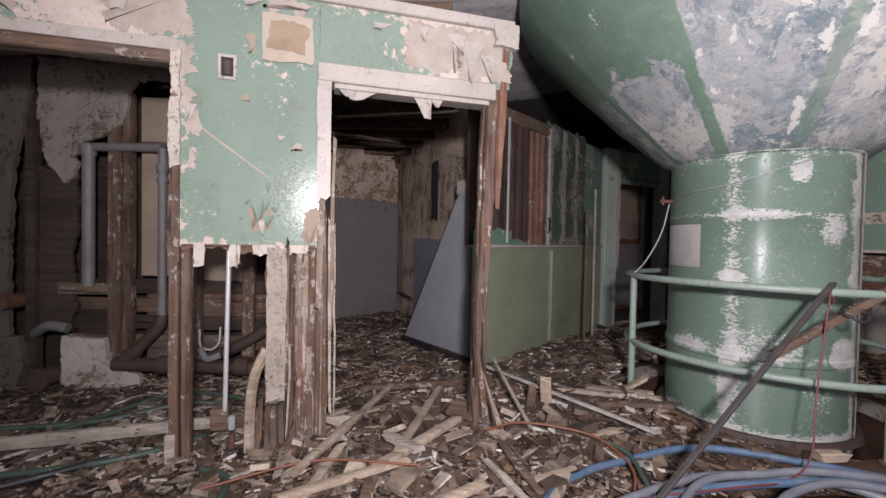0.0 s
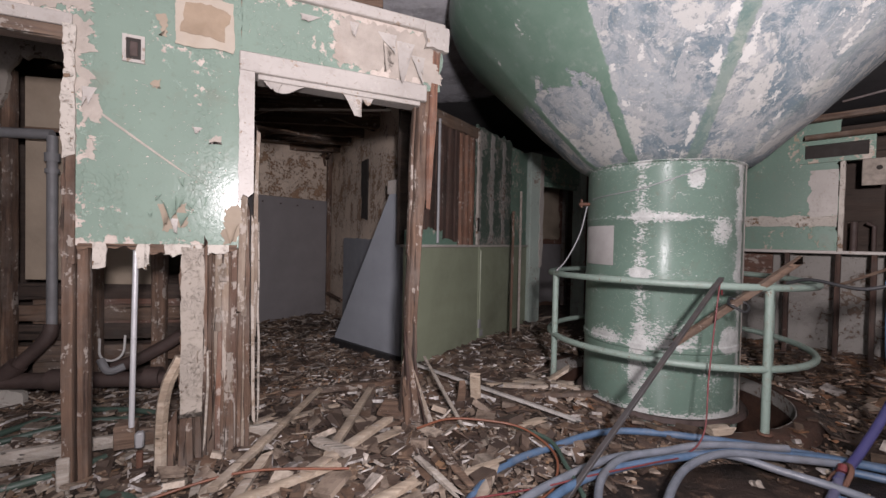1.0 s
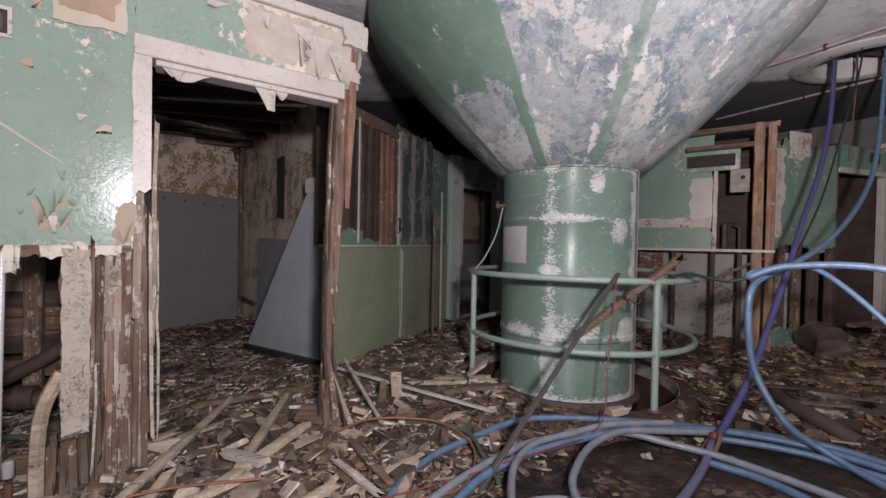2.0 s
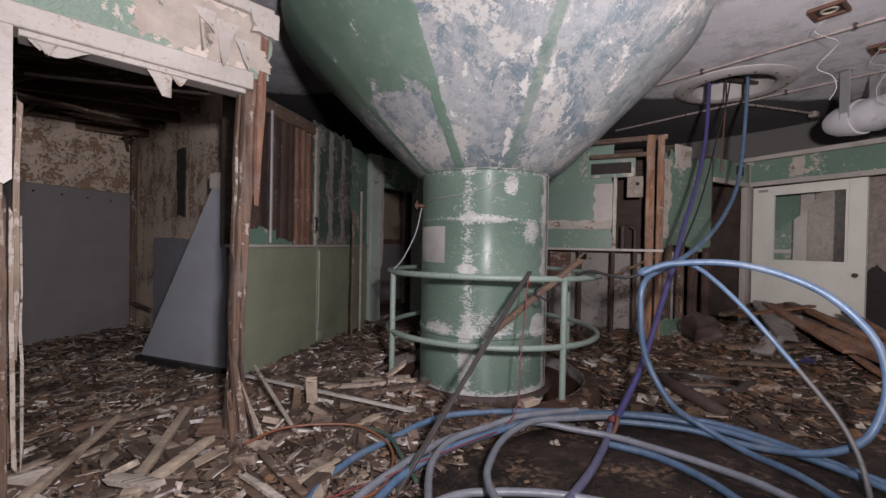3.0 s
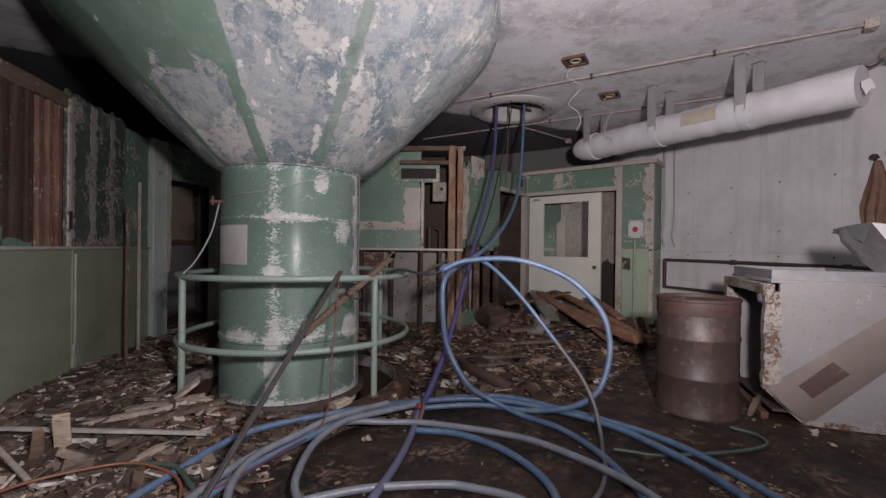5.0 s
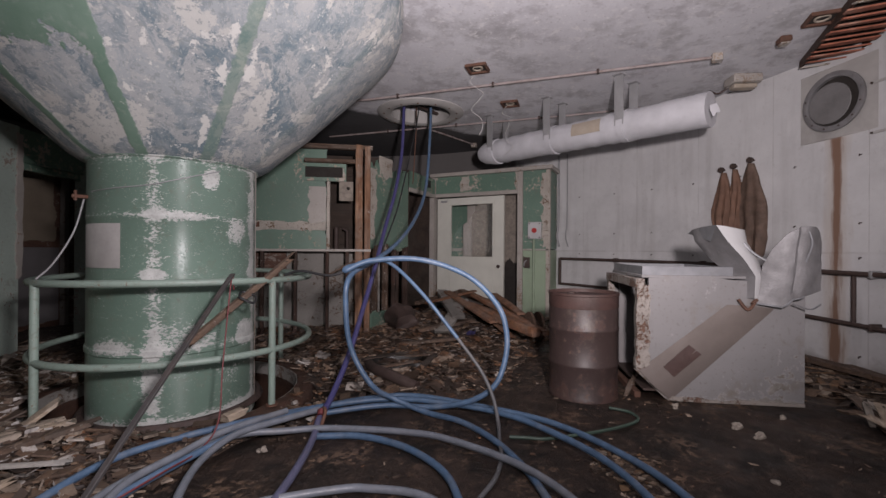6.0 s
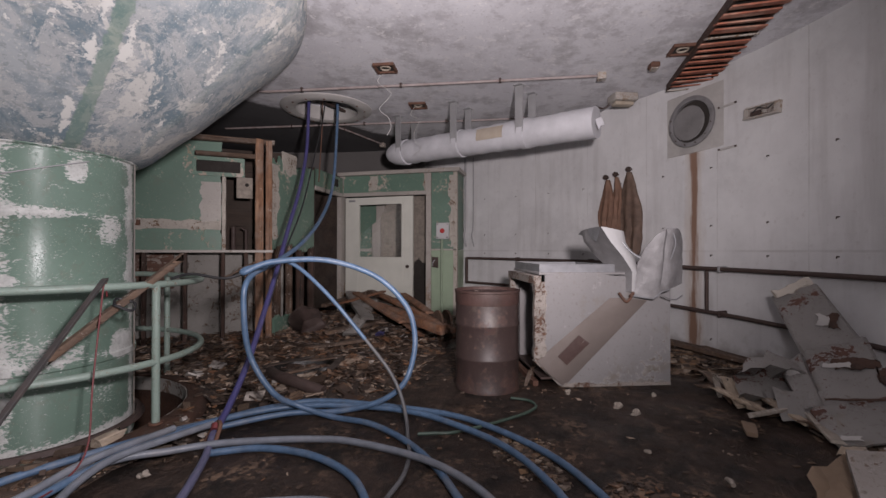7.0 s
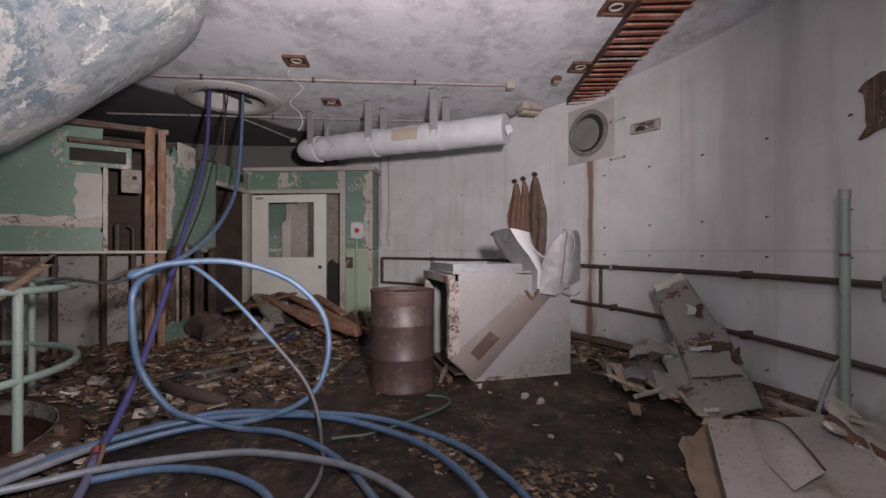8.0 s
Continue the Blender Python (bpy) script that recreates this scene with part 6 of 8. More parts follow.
for z, r, deg0, deg1 in ((1.04, 0.025, -17.2, -110), (0.50, 0.023, -17.2, -110)):
    t = thing("wall_pipe", (CX, CY, 0), "rusty dark pipe run along the round wall", "pipe", "wall pipes")
    t["kind"] = "structure"
    slope = (-110, -81, -55, -40, -17), ((1.0, 1.006, 1.02, 1.06, 1.08) if z > 1 else (0.40, 0.452, 0.525, 0.57, 0.62))
    pts = [((ROOM - 0.09) * math.cos(radians(a)), (ROOM - 0.09) * math.sin(radians(a)), np.interp(a, *slope)) for a in np.linspace(deg0, deg1, 70)]
    part("pipe", tube(B(), pts, r, 10), M["iron"], t)
    for a in (-27, -40, -58, -73, -88):
        q = Matrix.Translation((-CX, -CY, 0)) @ at_wall(a, np.interp(a, *slope))
        part("clamp", slab(B(), -0.014, -0.122, -0.036, 0.014, 0.0, 0.036, q, 0.004), M["conduit" if a == -58 and z > 1 else "iron"], t)
t = wall_thing("pipe_riser", -17.2, 0.52, "short rusty riser joining the wall pipes", "pipe")
part("pipe", tube(B(), [(0, -0.09, 0.08), (0, -0.09, 0.57)], 0.03, 10), M["iron"], t)
t = wall_thing("pipe_riser", -56.3, 0.5, "short dark riser joining the wall pipes", "pipe")
part("pipe", tube(B(), [(0, -0.07, 0.0), (0, -0.07, 0.54)], 0.02, 10), M["iron"], t)
for deg, r in ((-16.6, 0.02), (-18.2, 0.012)):
    t = wall_thing("wall_conduit", deg, 1.5, "thin painted conduit up the concrete wall", "conduit", "wall conduits")
    part("pipe", tube(B(), spline([(0, -0.03, 1.5), (0, -0.03, 0.3), (-0.03, -0.03, 0.0), (0.02, -0.03, -0.2)], 6), r, 8), M["conduit"], t)

# hides that hang from hooks
for deg, z, w, hgt, mat in ((-42.4, 2.31, 0.25, 0.95, "tan_hide"), (-43.9, 2.33, 0.19, 0.9, "tan_hide"), (-45.9, 2.37, 0.32, 1.12, "leather")):
    t = wall_thing("hanging_hide", deg, z, "dried brown hide hanging from a wall hook", "hide", "hanging hides")
    bm, rows = B(), []
    for i in range(13):
        s = i / 12
        half = w * (0.10 + 0.40 * min(1, s * 2.2) ** 0.8) * (1 - 0.12 * max(0, s - 0.8) * 5)
        row = []
        for k in range(13):
            u = k / 6 - 1
            row.append(bm.verts.new((u * half + 0.015 * math.sin(s * 5 + deg), -0.05 - 0.03 * math.cos(u * 7 + s * 3) * s - 0.03 * (1 - u * u), -0.04 - hgt * s - 0.05 * math.sin(u * 5 + deg) * s)))
            row[-1].co += Vector((noise.noise(row[-1].co * 7 + Vector((deg, 0, 0))), 0.8 * noise.noise(row[-1].co * 9), 0)) * 0.02 * min(1, s * 3)
        rows.append(row)
    for a, b in zip(rows, rows[1:]):
        for k in range(12):
            bm.faces.new((a[k], a[k + 1], b[k + 1], b[k]))
    r = bmesh.ops.extrude_face_region(bm, geom=bm.faces[:])
    bmesh.ops.translate(bm, vec=(0, 0.03, 0), verts=[v for v in r["geom"] if isinstance(v, bmesh.types.BMVert)])
    part("hide", bm, M[mat], t)
    part("hook", tube(tube(B(), [(0, 0.0, 0.0), (0, -0.07, 0.0)], 0.012, 8), [(0, -0.05, 0.0), (0, -0.09, 0.0)], 0.035, 10), M["iron"], t, "dark iron hook")

patch = wall_thing("wall_breach", -82.0, 2.0, "broken brown patch where the wall finish has gone", "wall patch")
part("patch", ragged(-0.12, 0.5, 0.02, 0.36, -0.03, 0.0, 210, step=0.05, low=0.05, high=0.05, left=0.05), M["wood"], patch)
ebox = wall_thing("electric_box", -83.6, 0.9, "grey electric box with a bent conduit", "electric box")
part("body", box(-0.07, -0.12, 0.0, 0.07, -0.02, 0.17, 0.01), M["conduit"], ebox)
part("lid", box(-0.055, -0.13, 0.015, 0.055, -0.12, 0.155, 0.004), M["dull_metal"], ebox)
part("tail", tube(B(), spline([(0.0, -0.08, 0.0), (0.04, -0.1, -0.3), (0.06, -0.1, -0.6), (0.05, -0.06, -0.86)], 6), 0.02, 10), M["conduit"], ebox)
part("tail", tube(B(), spline([(0.08, -0.08, 0.0), (0.1, -0.1, -0.25), (0.02, -0.11, -0.45)], 6), 0.016, 10), M["conduit"], ebox)

pole = thing("standing_pipe", (3.34, -2.67, 0), "pale green upright pipe with a capped end", "pipe")
part("pipe", tube(B(), [(0, 0, 0), (-0.01, 0.01, 1.58)], 0.028, 14), M["rail"], pole)
part("cap", tube(B(), [(-0.01, 0.01, 1.56), (-0.01, 0.01, 1.62)], 0.032, 14), M["conduit"], pole)
part("band", tube(B(), [(-0.007, 0.007, 1.19), (-0.007, 0.007, 1.21)], 0.030, 14), M["red_cord"], pole, "red tape band")
bend = thing("bent_pipe", (3.6, -2.72, 0), "thin curved white pipe by the wall", "pipe")
part("elbow", tube(B(), spline([(-0.05, 0.08, 0.0), (-0.06, 0.02, 0.25), (-0.09, -0.03, 0.44), (-0.12, -0.06, 0.5)], 6), 0.016, 10), M["conduit"], bend)

# ---- the grey box with the chute ----
BIN = pose(4.44, -0.31, 0, 0, 0, -70.8)
plenum = thing("grey_plenum_box", (4.44, -0.31, 0), "grey cement-board box with an open side and a slanting chute", "box", turn=-70.8)
bm = B()
front = [(-0.158, 0.30), (-0.158, 0.20), (0.0, 0.0), (1.012, 0.0), (1.012, 0.96), (0.45, 1.0), (0.28, 1.03), (-0.158, 1.005)]
f = bm.faces.new([bm.verts.new((x, 0.0, z)) for x, z in front])
r = bmesh.ops.extrude_face_region(bm, geom=[f])
bmesh.ops.translate(bm, vec=(0, 0.03, 0), verts=[v for v in r["geom"] if isinstance(v, bmesh.types.BMVert)])
part("front_board", bm, M["block"], plenum)
part("side_board", box(0.985, 0.032, 0, 1.01, 0.95, 0.955), M["block"], plenum)
part("back_board", box(-0.24, 0.95, 0, 0.98, 0.98, 0.98), M["block"], plenum)
bm = box(-0.21, 0.01, 1.006, 0.72, 0.93, 1.03)
part("top_board", bm, M["block"], plenum)
bm = B()
for x0, y0, x1, y1 in ((-0.2, 0.03, 0.5, 0.06), (-0.2, 0.88, 0.5, 0.91), (-0.2, 0.06, -0.17, 0.88), (0.47, 0.06, 0.5, 0.88)):
    slab(bm, x0, y0, 1.03, x1, y1, 1.10)
part("top_rim", bm, M["galv"], plenum, "upstand of folded sheet round the top")
part("rim_tray", box(-0.17, 0.06, 1.045, 0.47, 0.88, 1.055), M["iron"], plenum, "dark rusty tray inside the rim")
part("front_post", ragged(-0.255, -0.155, 0.26, 0.945, -0.012, 0.05, 230, low=0.012, left=0.006, right=0.012, step=0.015), M["rust_frame"], plenum, "flaking rusted front post")
part("far_post", box(-0.255, 0.90, 0.0, -0.19, 0.975, 0.95), M["rust_frame"], plenum)
part("head_rail", box(-0.262, -0.005, 0.925, -0.19, 0.98, 1.0), M["rust_frame"], plenum, "flaking head rail of the open side")
part("sill_rail", box(-0.25, 0.05, 0.0, -0.2, 0.9, 0.05), M["rust"], plenum)
part("foot_wedge", stick((-0.23, 0.03, 0.24), (-0.01, 0.03, 0.03), 0.05, 0.04, 233, 0.15), M["rust_frame"], plenum, "rusted lower edge")
part("base_strip", ragged(0.0, 1.01, 0.004, 0.03, -0.01, 0.0, 231, high=0.012, low=0.0, step=0.015), M["rust_frame"], plenum, "rust-spotted base strip")
part("inner_lining", box(-0.15, 0.90, 0.02, 0.9, 0.945, 0.9), M["greypanel"], plenum, "dull inner back")
part("inner_floor", box(-0.18, 0.05, 0.06, 0.95, 0.9, 0.08), M["iron"], plenum)
# near-black board darkens the inside of the box
part("inner_divider", box(0.22, 0.05, 0.08, 0.24, 0.895, 0.95), M["dark"], plenum)
for k in range(6):
    part("crumb", stick((-0.3 + 0.05 * k, 0.1 + 0.1 * k, 0.01), (-0.25 + 0.05 * k, 0.18 + 0.1 * k, 0.07), 0.05, 0.02, 240 + k, 0.5), M["wood_x"], plenum)
# chute: a shallow board let slantwise into the front
bm = B()
a, b, c, d, e, f = [bm.verts.new((x, y, z)) for x, y, z in ((-0.235, -0.006, 0.245), (-0.14, -0.055, 0.14), (0.015, -0.006, 0.01), (0.79, -0.006, 0.775), (0.60, -0.055, 0.80), (0.44, -0.006, 0.80))]
bm.faces.new((a, b, e, f)), bm.faces.new((b, c, d, e))
r = bmesh.ops.extrude_face_region(bm, geom=bm.faces[:])
bmesh.ops.translate(bm, vec=(0, 0.003, 0), verts=[v for v in r["geom"] if isinstance(v, bmesh.types.BMVert)])
chute = part("chute", bm, M["chute"], plenum, "dull brown slanting chute")
bm = B()
f = bm.faces.new([bm.verts.new((x, y, z)) for x, y, z in ((-0.06, -0.052, 0.29), (0.02, -0.060, 0.215), (0.225, -0.060, 0.405), (0.135, -0.045, 0.475))])
r = bmesh.ops.extrude_face_region(bm, geom=[f])
bmesh.ops.translate(bm, vec=(0, 0.003, 0), verts=[v for v in r["geom"] if isinstance(v, bmesh.types.BMVert)])
part("rust_plate", bm, M["drum_band"], chute, "rusty rectangular plate")


def curled(rows, thick=0.006):
    """A bent metal sheet: rows of equal length, each a list of places."""
    bm = B()
    grid = [[bm.verts.new(c) for c in r] for r in rows]
    for a, b in zip(grid, grid[1:]):
        for k in range(len(a) - 1):
            bm.faces.new((a[k], a[k + 1], b[k + 1], b[k]))
    bmesh.ops.recalc_face_normals(bm, faces=bm.faces)
    bm.normal_update()
    r = bmesh.ops.extrude_face_region(bm, geom=bm.faces[:])
    for v in [v for v in r["geom"] if isinstance(v, bmesh.types.BMVert)]:
        v.co += Vector((0.3, 1, 0.2)).normalized() * thick
    return bm


sheet1 = thing("curled_sheet", tuple(BIN @ Vector((0.5, 0.0, 0.8))), "curled white and grey metal sheet leaning from the grey box", "metal sheet", turn=-70.8)


def curl_edge(u, s):
    """Place on the curled sheet: u across from the grey edge to the white one, s from the top down."""
    steps = (0.0, 0.2, 0.45, 0.7, 1.0)
    x = [np.interp(s, steps, e) for e in ((0.14, 0.17, 0.30, 0.46, 0.53), (0.36, 0.44, 0.56, 0.65, 0.645), (0.57, 0.59, 0.67, 0.72, 0.68))]
    y = [0.40 - 0.36 * s, -0.06 - 0.02 * math.sin(3.1 * s), 0.06 - 0.05 * s]
    x = [a + 0.5 * b for a, b in zip(x, y)]
    share = (0.0, 0.45, 1.0)
    bow = 0.015 * math.sin(u * 6.28)
    return (np.interp(u, share, x) - 0.5, np.interp(u, share, y) + bow, 0.62 - 0.56 * s + 0.015 * math.sin(u * 4) * (1 - s) + 0.004 * math.sin(9 * s + 5 * u))


def curl_rows(u0, u1, n=6):
    return [[curl_edge(u0 + (u1 - u0) * k / (n - 1), i / 20) for k in range(n)] for i in range(21)]


part("grey_side", curled(curl_rows(0.0, 0.45)), M["dull_metal"], sheet1)
part("white_side", curled(curl_rows(0.45, 1.0)), M["white_sheet"], sheet1, "bright white inner face")
part("rolled_edge", tube(B(), spline([(0.06, 0.0, 0.50), (0.11, -0.02, 0.43), (0.2, -0.05, 0.36), (0.30, -0.08, 0.34)], 6), 0.009, 8), M["galv"], sheet1)
part("top_lip", curled([[curl_edge(0.45 * k / 5, 0.0) for k in range(6)], [tuple(Vector(curl_edge(0.45 * k / 5, 0.0)) + Vector((0.02, 0.13, -0.03 - 0.02 * k))) for k in range(6)]]), M["galv"], sheet1)
part("bent_tab", tube(B(), spline([(0.0, -0.05, 0.05), (0.06, -0.07, -0.03), (0.13, -0.06, 0.05), (0.09, -0.07, 0.02)], 5), 0.012, 6), M["rust"], sheet1)
sheet2 = thing("folded_sheet", tuple(BIN @ Vector((0.85, 0.0, 0.8))), "wide rounded grey metal cover standing on the grey box", "metal sheet", turn=-70.8)


def cover(u, s):
    """Place on the folded cover: u across, s from its foot up."""
    share = (0.0, 0.12, 0.3, 0.5, 0.8, 0.93, 1.0)
    crown = np.interp(u, share, (0.32, 0.46, 0.57, 0.62, 0.62, 0.59, 0.50))
    foot = np.interp(u, (0.0, 0.35, 0.5, 1.0), (0.02, 0.0, 0.06, 0.13))
    x = -0.22 + 0.46 * u + 0.05 * s * (1 - u)
    y = -0.04 - 0.13 * math.sin(math.pi * min(1.0, u * 0.95)) * (0.55 + 0.45 * s) + 0.05 * max(0.0, 0.5 - abs(u - 0.52) * 9)
    return (x, y + 0.012 * noise.noise((u * 5, s * 5, 2.0)), foot + (crown - foot) * s)


part("sheet", curled([[cover(k / 18, i / 14) for k in range(19)] for i in range(15)]), M["dull_metal"], sheet2)
part("seam_lip", tube(B(), [Vector(cover(k / 12, 0.0)) + Vector((0, -0.006, 0)) for k in range(9)], 0.008, 6), M["galv"], sheet2)
part("hasp", tube(B(), spline([cover(0.62, 0.93), tuple(Vector(cover(0.66, 0.75)) + Vector((0, -0.03, 0))), cover(0.64, 0.5)], 5), 0.006, 6), M["galv"], sheet2)
part("side_wire", tube(B(), spline([(0.0, -0.12, 0.03), (0.12, -0.12, -0.01), (0.24, -0.05, 0.02)], 5), 0.006, 6), M["galv"], sheet2)

# ---- junk by the wall ----
def duct_piece(corners, seed, label, tear):
    """A dented, rust-eaten duct plate between four corners, with folded rims and torn ends."""
    c = [Vector(q) for q in corners]
    o = Vector((sum(q.x for q in c) / 4, sum(q.y for q in c) / 4, min(q.z for q in c)))
    t = thing("duct_section", tuple(o), label, "duct section", "broken duct sections")
    out = (c[1] - c[0]).cross(c[3] - c[0]).normalized()
    out = out if out.z > 0 else -out
    n, rng, rows = 18, random.Random(seed), []
    for i in range(n + 1):
        f, row = i / n, []
        for k in range(n + 1):
            g = k / n
            q = c[0].lerp(c[1], g).lerp(c[3].lerp(c[2], g), f) - o
            rim = max(0.0, abs(2 * f - 1) - 0.93) / 0.07
            rag = 0.012 * noise.noise((g * 9 + seed, f * 3, 1.0)) * rim
            dent = 0.022 * noise.noise((g * 2.1 + seed, f * 2.3, seed * 3.1)) + 0.005 * noise.noise((g * 8, f * 8, seed)) - 0.02 * max(0.0, abs(2 * g - 1) - 0.9) / 0.1
            row.append(q + out * dent + (c[3] - c[0]).normalized() * rag)
        rows.append(row)
    bm = B()
    grid = [[bm.verts.new(q) for q in row] for row in rows]
    for a, b in zip(grid, grid[1:]):
        for k in range(n):
            bm.faces.new((a[k], a[k + 1], b[k + 1], b[k]))
    r = bmesh.ops.extrude_face_region(bm, geom=bm.faces[:])
    bmesh.ops.translate(bm, vec=-out * 0.014, verts=[v for v in r["geom"] if isinstance(v, bmesh.types.BMVert)])
    shell = part("shell", bm, M["duct_sheet"], t)
    u = (c[1] - c[0]).normalized()
    turn = Matrix((u, -out, u.cross(-out))).transposed().to_4x4()
    for k, (g, f, wide, tall, mat, name) in enumerate(tear):
        at = c[0].lerp(c[1], g).lerp(c[3].lerp(c[2], g), f) - o + out * (0.014 + 0.004 * k)
        patch_ = part(name, ragged(-wide / 2, wide / 2, -tall / 2, tall / 2, -0.003, 0.002, seed * 9 + k, step=0.012, low=tall * 0.22, high=tall * 0.22, left=0.015, right=0.015), M[mat], shell, {"rust_hole": "dark red rusted hole", "torn_lip": "pale torn lip"}[name])
        patch_.matrix_basis = Matrix.Translation(at) @ turn @ Matrix.Rotation(radians(18), 4, "Y")
    return t


duct_piece(((4.93, -2.12, 0.82), (4.85, -2.43, 0.95), (4.35, -2.47, 0.56), (4.40, -2.11, 0.41)), 1, "dented grey duct plate leaning on the wall pipe", ((0.78, 0.66, 0.07, 0.13, "kerb_rust", "rust_hole"), (0.62, 0.62, 0.07, 0.1, "pale_plate", "torn_lip")))
duct_piece(((4.36, -2.09, 0.45), (4.32, -2.47, 0.60), (3.85, -2.38, 0.29), (3.90, -2.01, 0.14)), 2, "dented grey duct plate with rust patches", ((0.66, 0.42, 0.24, 0.09, "kerb_rust", "rust_hole"), (0.95, 0.70, 0.06, 0.2, "kerb_rust", "rust_hole"), (0.40, 0.40, 0.14, 0.05, "pale_plate", "torn_lip")))
duct_piece(((3.92, -1.92, 0.16), (3.86, -2.39, 0.31), (3.60, -2.33, 0.13), (3.55, -1.90, 0.05)), 3, "crushed grey duct plate on the rubble", ((0.55, 0.04, 0.34, 0.02, "kerb_rust", "rust_hole"), (0.2, 0.9, 0.1, 0.03, "pale_plate", "torn_lip")))
duct_piece(((4.36, -1.92, 0.33), (4.36, -2.08, 0.44), (3.92, -2.01, 0.17), (3.95, -1.90, 0.14)), 4, "narrow bent flange of a broken duct", ((0.4, 0.3, 0.06, 0.12, "pale_plate", "torn_lip"),))
roll = thing("torn_roll", (4.88, -2.28, 0.87), "rolled torn white end of the duct", "duct end")
part("roll", ragged(-0.17, 0.17, 0.0, 0.06, -0.014, 0.014, 236, step=0.015, low=0.01, high=0.016), M["flaky"], roll).matrix_basis = pose(0.0, 0.0, 0.0, -20, -22, -76)
crumple = thing("crumpled_sheet", (4.2, -1.78, 0), "crumpled grey metal sheet standing in the rubble", "metal sheet")
rng = random.Random(31)
rows = []
for i in range(8):
    s = i / 7
    fold = 0.10 * abs((i % 4) - 2) - 0.1
    rows.append([(fold + 0.10 * s + rng.uniform(-0.03, 0.03) + 0.04 * (k % 2), 0.20 - 0.062 * k + rng.uniform(-0.02, 0.02) - 0.08 * s, 0.03 + 0.40 * s * (1 - 0.05 * abs(k - 3)) + rng.uniform(-0.02, 0.02)) for k in range(8)])
part("sheet", curled(rows), M["duct_sheet"], crumple)
rows = [[(-0.16 - 0.05 * i + rng.uniform(-0.015, 0.015), 0.02 - 0.06 * k, 0.05 + 0.06 * (3 - i) + rng.uniform(-0.025, 0.025)) for k in range(6)] for i in range(4)]
part("bent_skirt", curled(rows), M["duct_sheet"], crumple)
board = thing("tilted_board", (2.62, -1.55, 0.0), "large worn white board tilted over the rubble", "board")
o = Vector((2.62, -1.55, 0))
c4 = [Vector(p) - o for p in ((2.33, -1.36, 0.13), (2.95, -1.60, 0.27), (2.98, -2.41, 0.30), (2.2, -1.98, 0.17))]
rows = []
for i in range(9):
    a, b = c4[0].lerp(c4[3], i / 8), c4[1].lerp(c4[2], i / 8)
    rows.append([tuple(a.lerp(b, k / 8) + Vector((0, 0, 0.015 * noise.noise((i * 0.5, k * 0.5, 3))))) for k in range(9)])
bm = B()
grid = [[bm.verts.new(c) for c in r] for r in rows]
for a, b in zip(grid, grid[1:]):
    for k in range(8):
        bm.faces.new((a[k], a[k + 1], b[k + 1], b[k]))
r = bmesh.ops.extrude_face_region(bm, geom=bm.faces[:])
bmesh.ops.translate(bm, vec=(0, 0, -0.03), verts=[v for v in r["geom"] if isinstance(v, bmesh.types.BMVert)])
part("face", bm, M["board_white"], board)
rows = []
for i in range(9):
    s = i / 8
    top = Vector((0.39 - 0.23 * min(1, s * 2) - 0.37 * max(0, s * 2 - 1), -0.30 - 0.05 * min(1, s * 2) + 0.09 * max(0, s * 2 - 1), 0.26 + 0.05 * math.sin(s * 3.14)))
    low = Vector((0.10 - 0.33 * s, -0.16 + 0.04 * s, 0.215 - 0.03 * s))
    rows.append([tuple(top.lerp(low, k / 7) + Vector((0, 0, 0.05 * math.sin(k / 7 * 3.14) * math.sin(s * 3.14)))) for k in range(8)])
part("torn_flap", curled(rows, 0.008), M["board_white"], board, "torn curling layer of the board")
part("bent_strip", tube(B(), spline([Vector(r[0]) + Vector((0, 0, 0.008)) for r in rows[::2]], 5), 0.006, 6), M["iron"], board)
part("rust_tear", ragged(-0.36, 0.0, -0.06, 0.06, -0.006, 0.004, 238, step=0.012, low=0.035, high=0.04), M["rust_frame"], board, "rusted torn edge").matrix_basis = pose(0.33, -0.80, 0.30, -84, 0, 35)
panel2 = thing("broken_panel", (2.55, -2.45, 0.0), "broken panel with rusted torn edge lying on the junk", "panel")
part("sheet", ragged(-0.3, 0.3, 0.1, 0.42, 0, 0.02, 220, high=0.03, low=0.03, left=0.05, right=0.03), M["flaky"], panel2).matrix_basis = pose(0.2, -0.1, 0.1, -55, 0, -40)
part("rust_edge", ragged(-0.1, 0.0, 0.05, 0.4, -0.01, 0.025, 221, left=0.03, right=0.03), M["rust"], panel2).matrix_basis = pose(0.1, 0.02, 0.12, -55, 0, -40)


def plank(p, q, w, d, material, label, category="plank", seed=0, splinter=0.1, group="loose planks"):
    """A loose length of wood with its own place."""
    o = Vector(p)
    t = thing("loose_plank", (o.x, o.y, 0), label, category, group)
    o.z = 0
    part("wood", stick(Vector(p) - o, Vector(q) - o, w, d, seed, splinter, 0.002), M[material], t)
    return t


rng = random.Random(77)
for k in range(16):
    x, y = rng.uniform(3.3, 4.6), 0
    y = -1.45 - 0.22 * rng.random() - (4.6 - x) * 0.35
    a, ln = rng.uniform(-0.6, 1.4), rng.uniform(0.2, 0.5)
    plank((x, y, 0.03 + 0.05 * rng.random()), (x + ln * math.cos(a), y - ln * math.sin(a) * 0.6, 0.05 + 0.12 * rng.random()), rng.uniform(0.04, 0.1), 0.02, ("wood_x", "pale_wood", "white_wood")[k % 3], "short broken board in the junk by the wall", "board", 300 + k, 0.3, "broken boards")
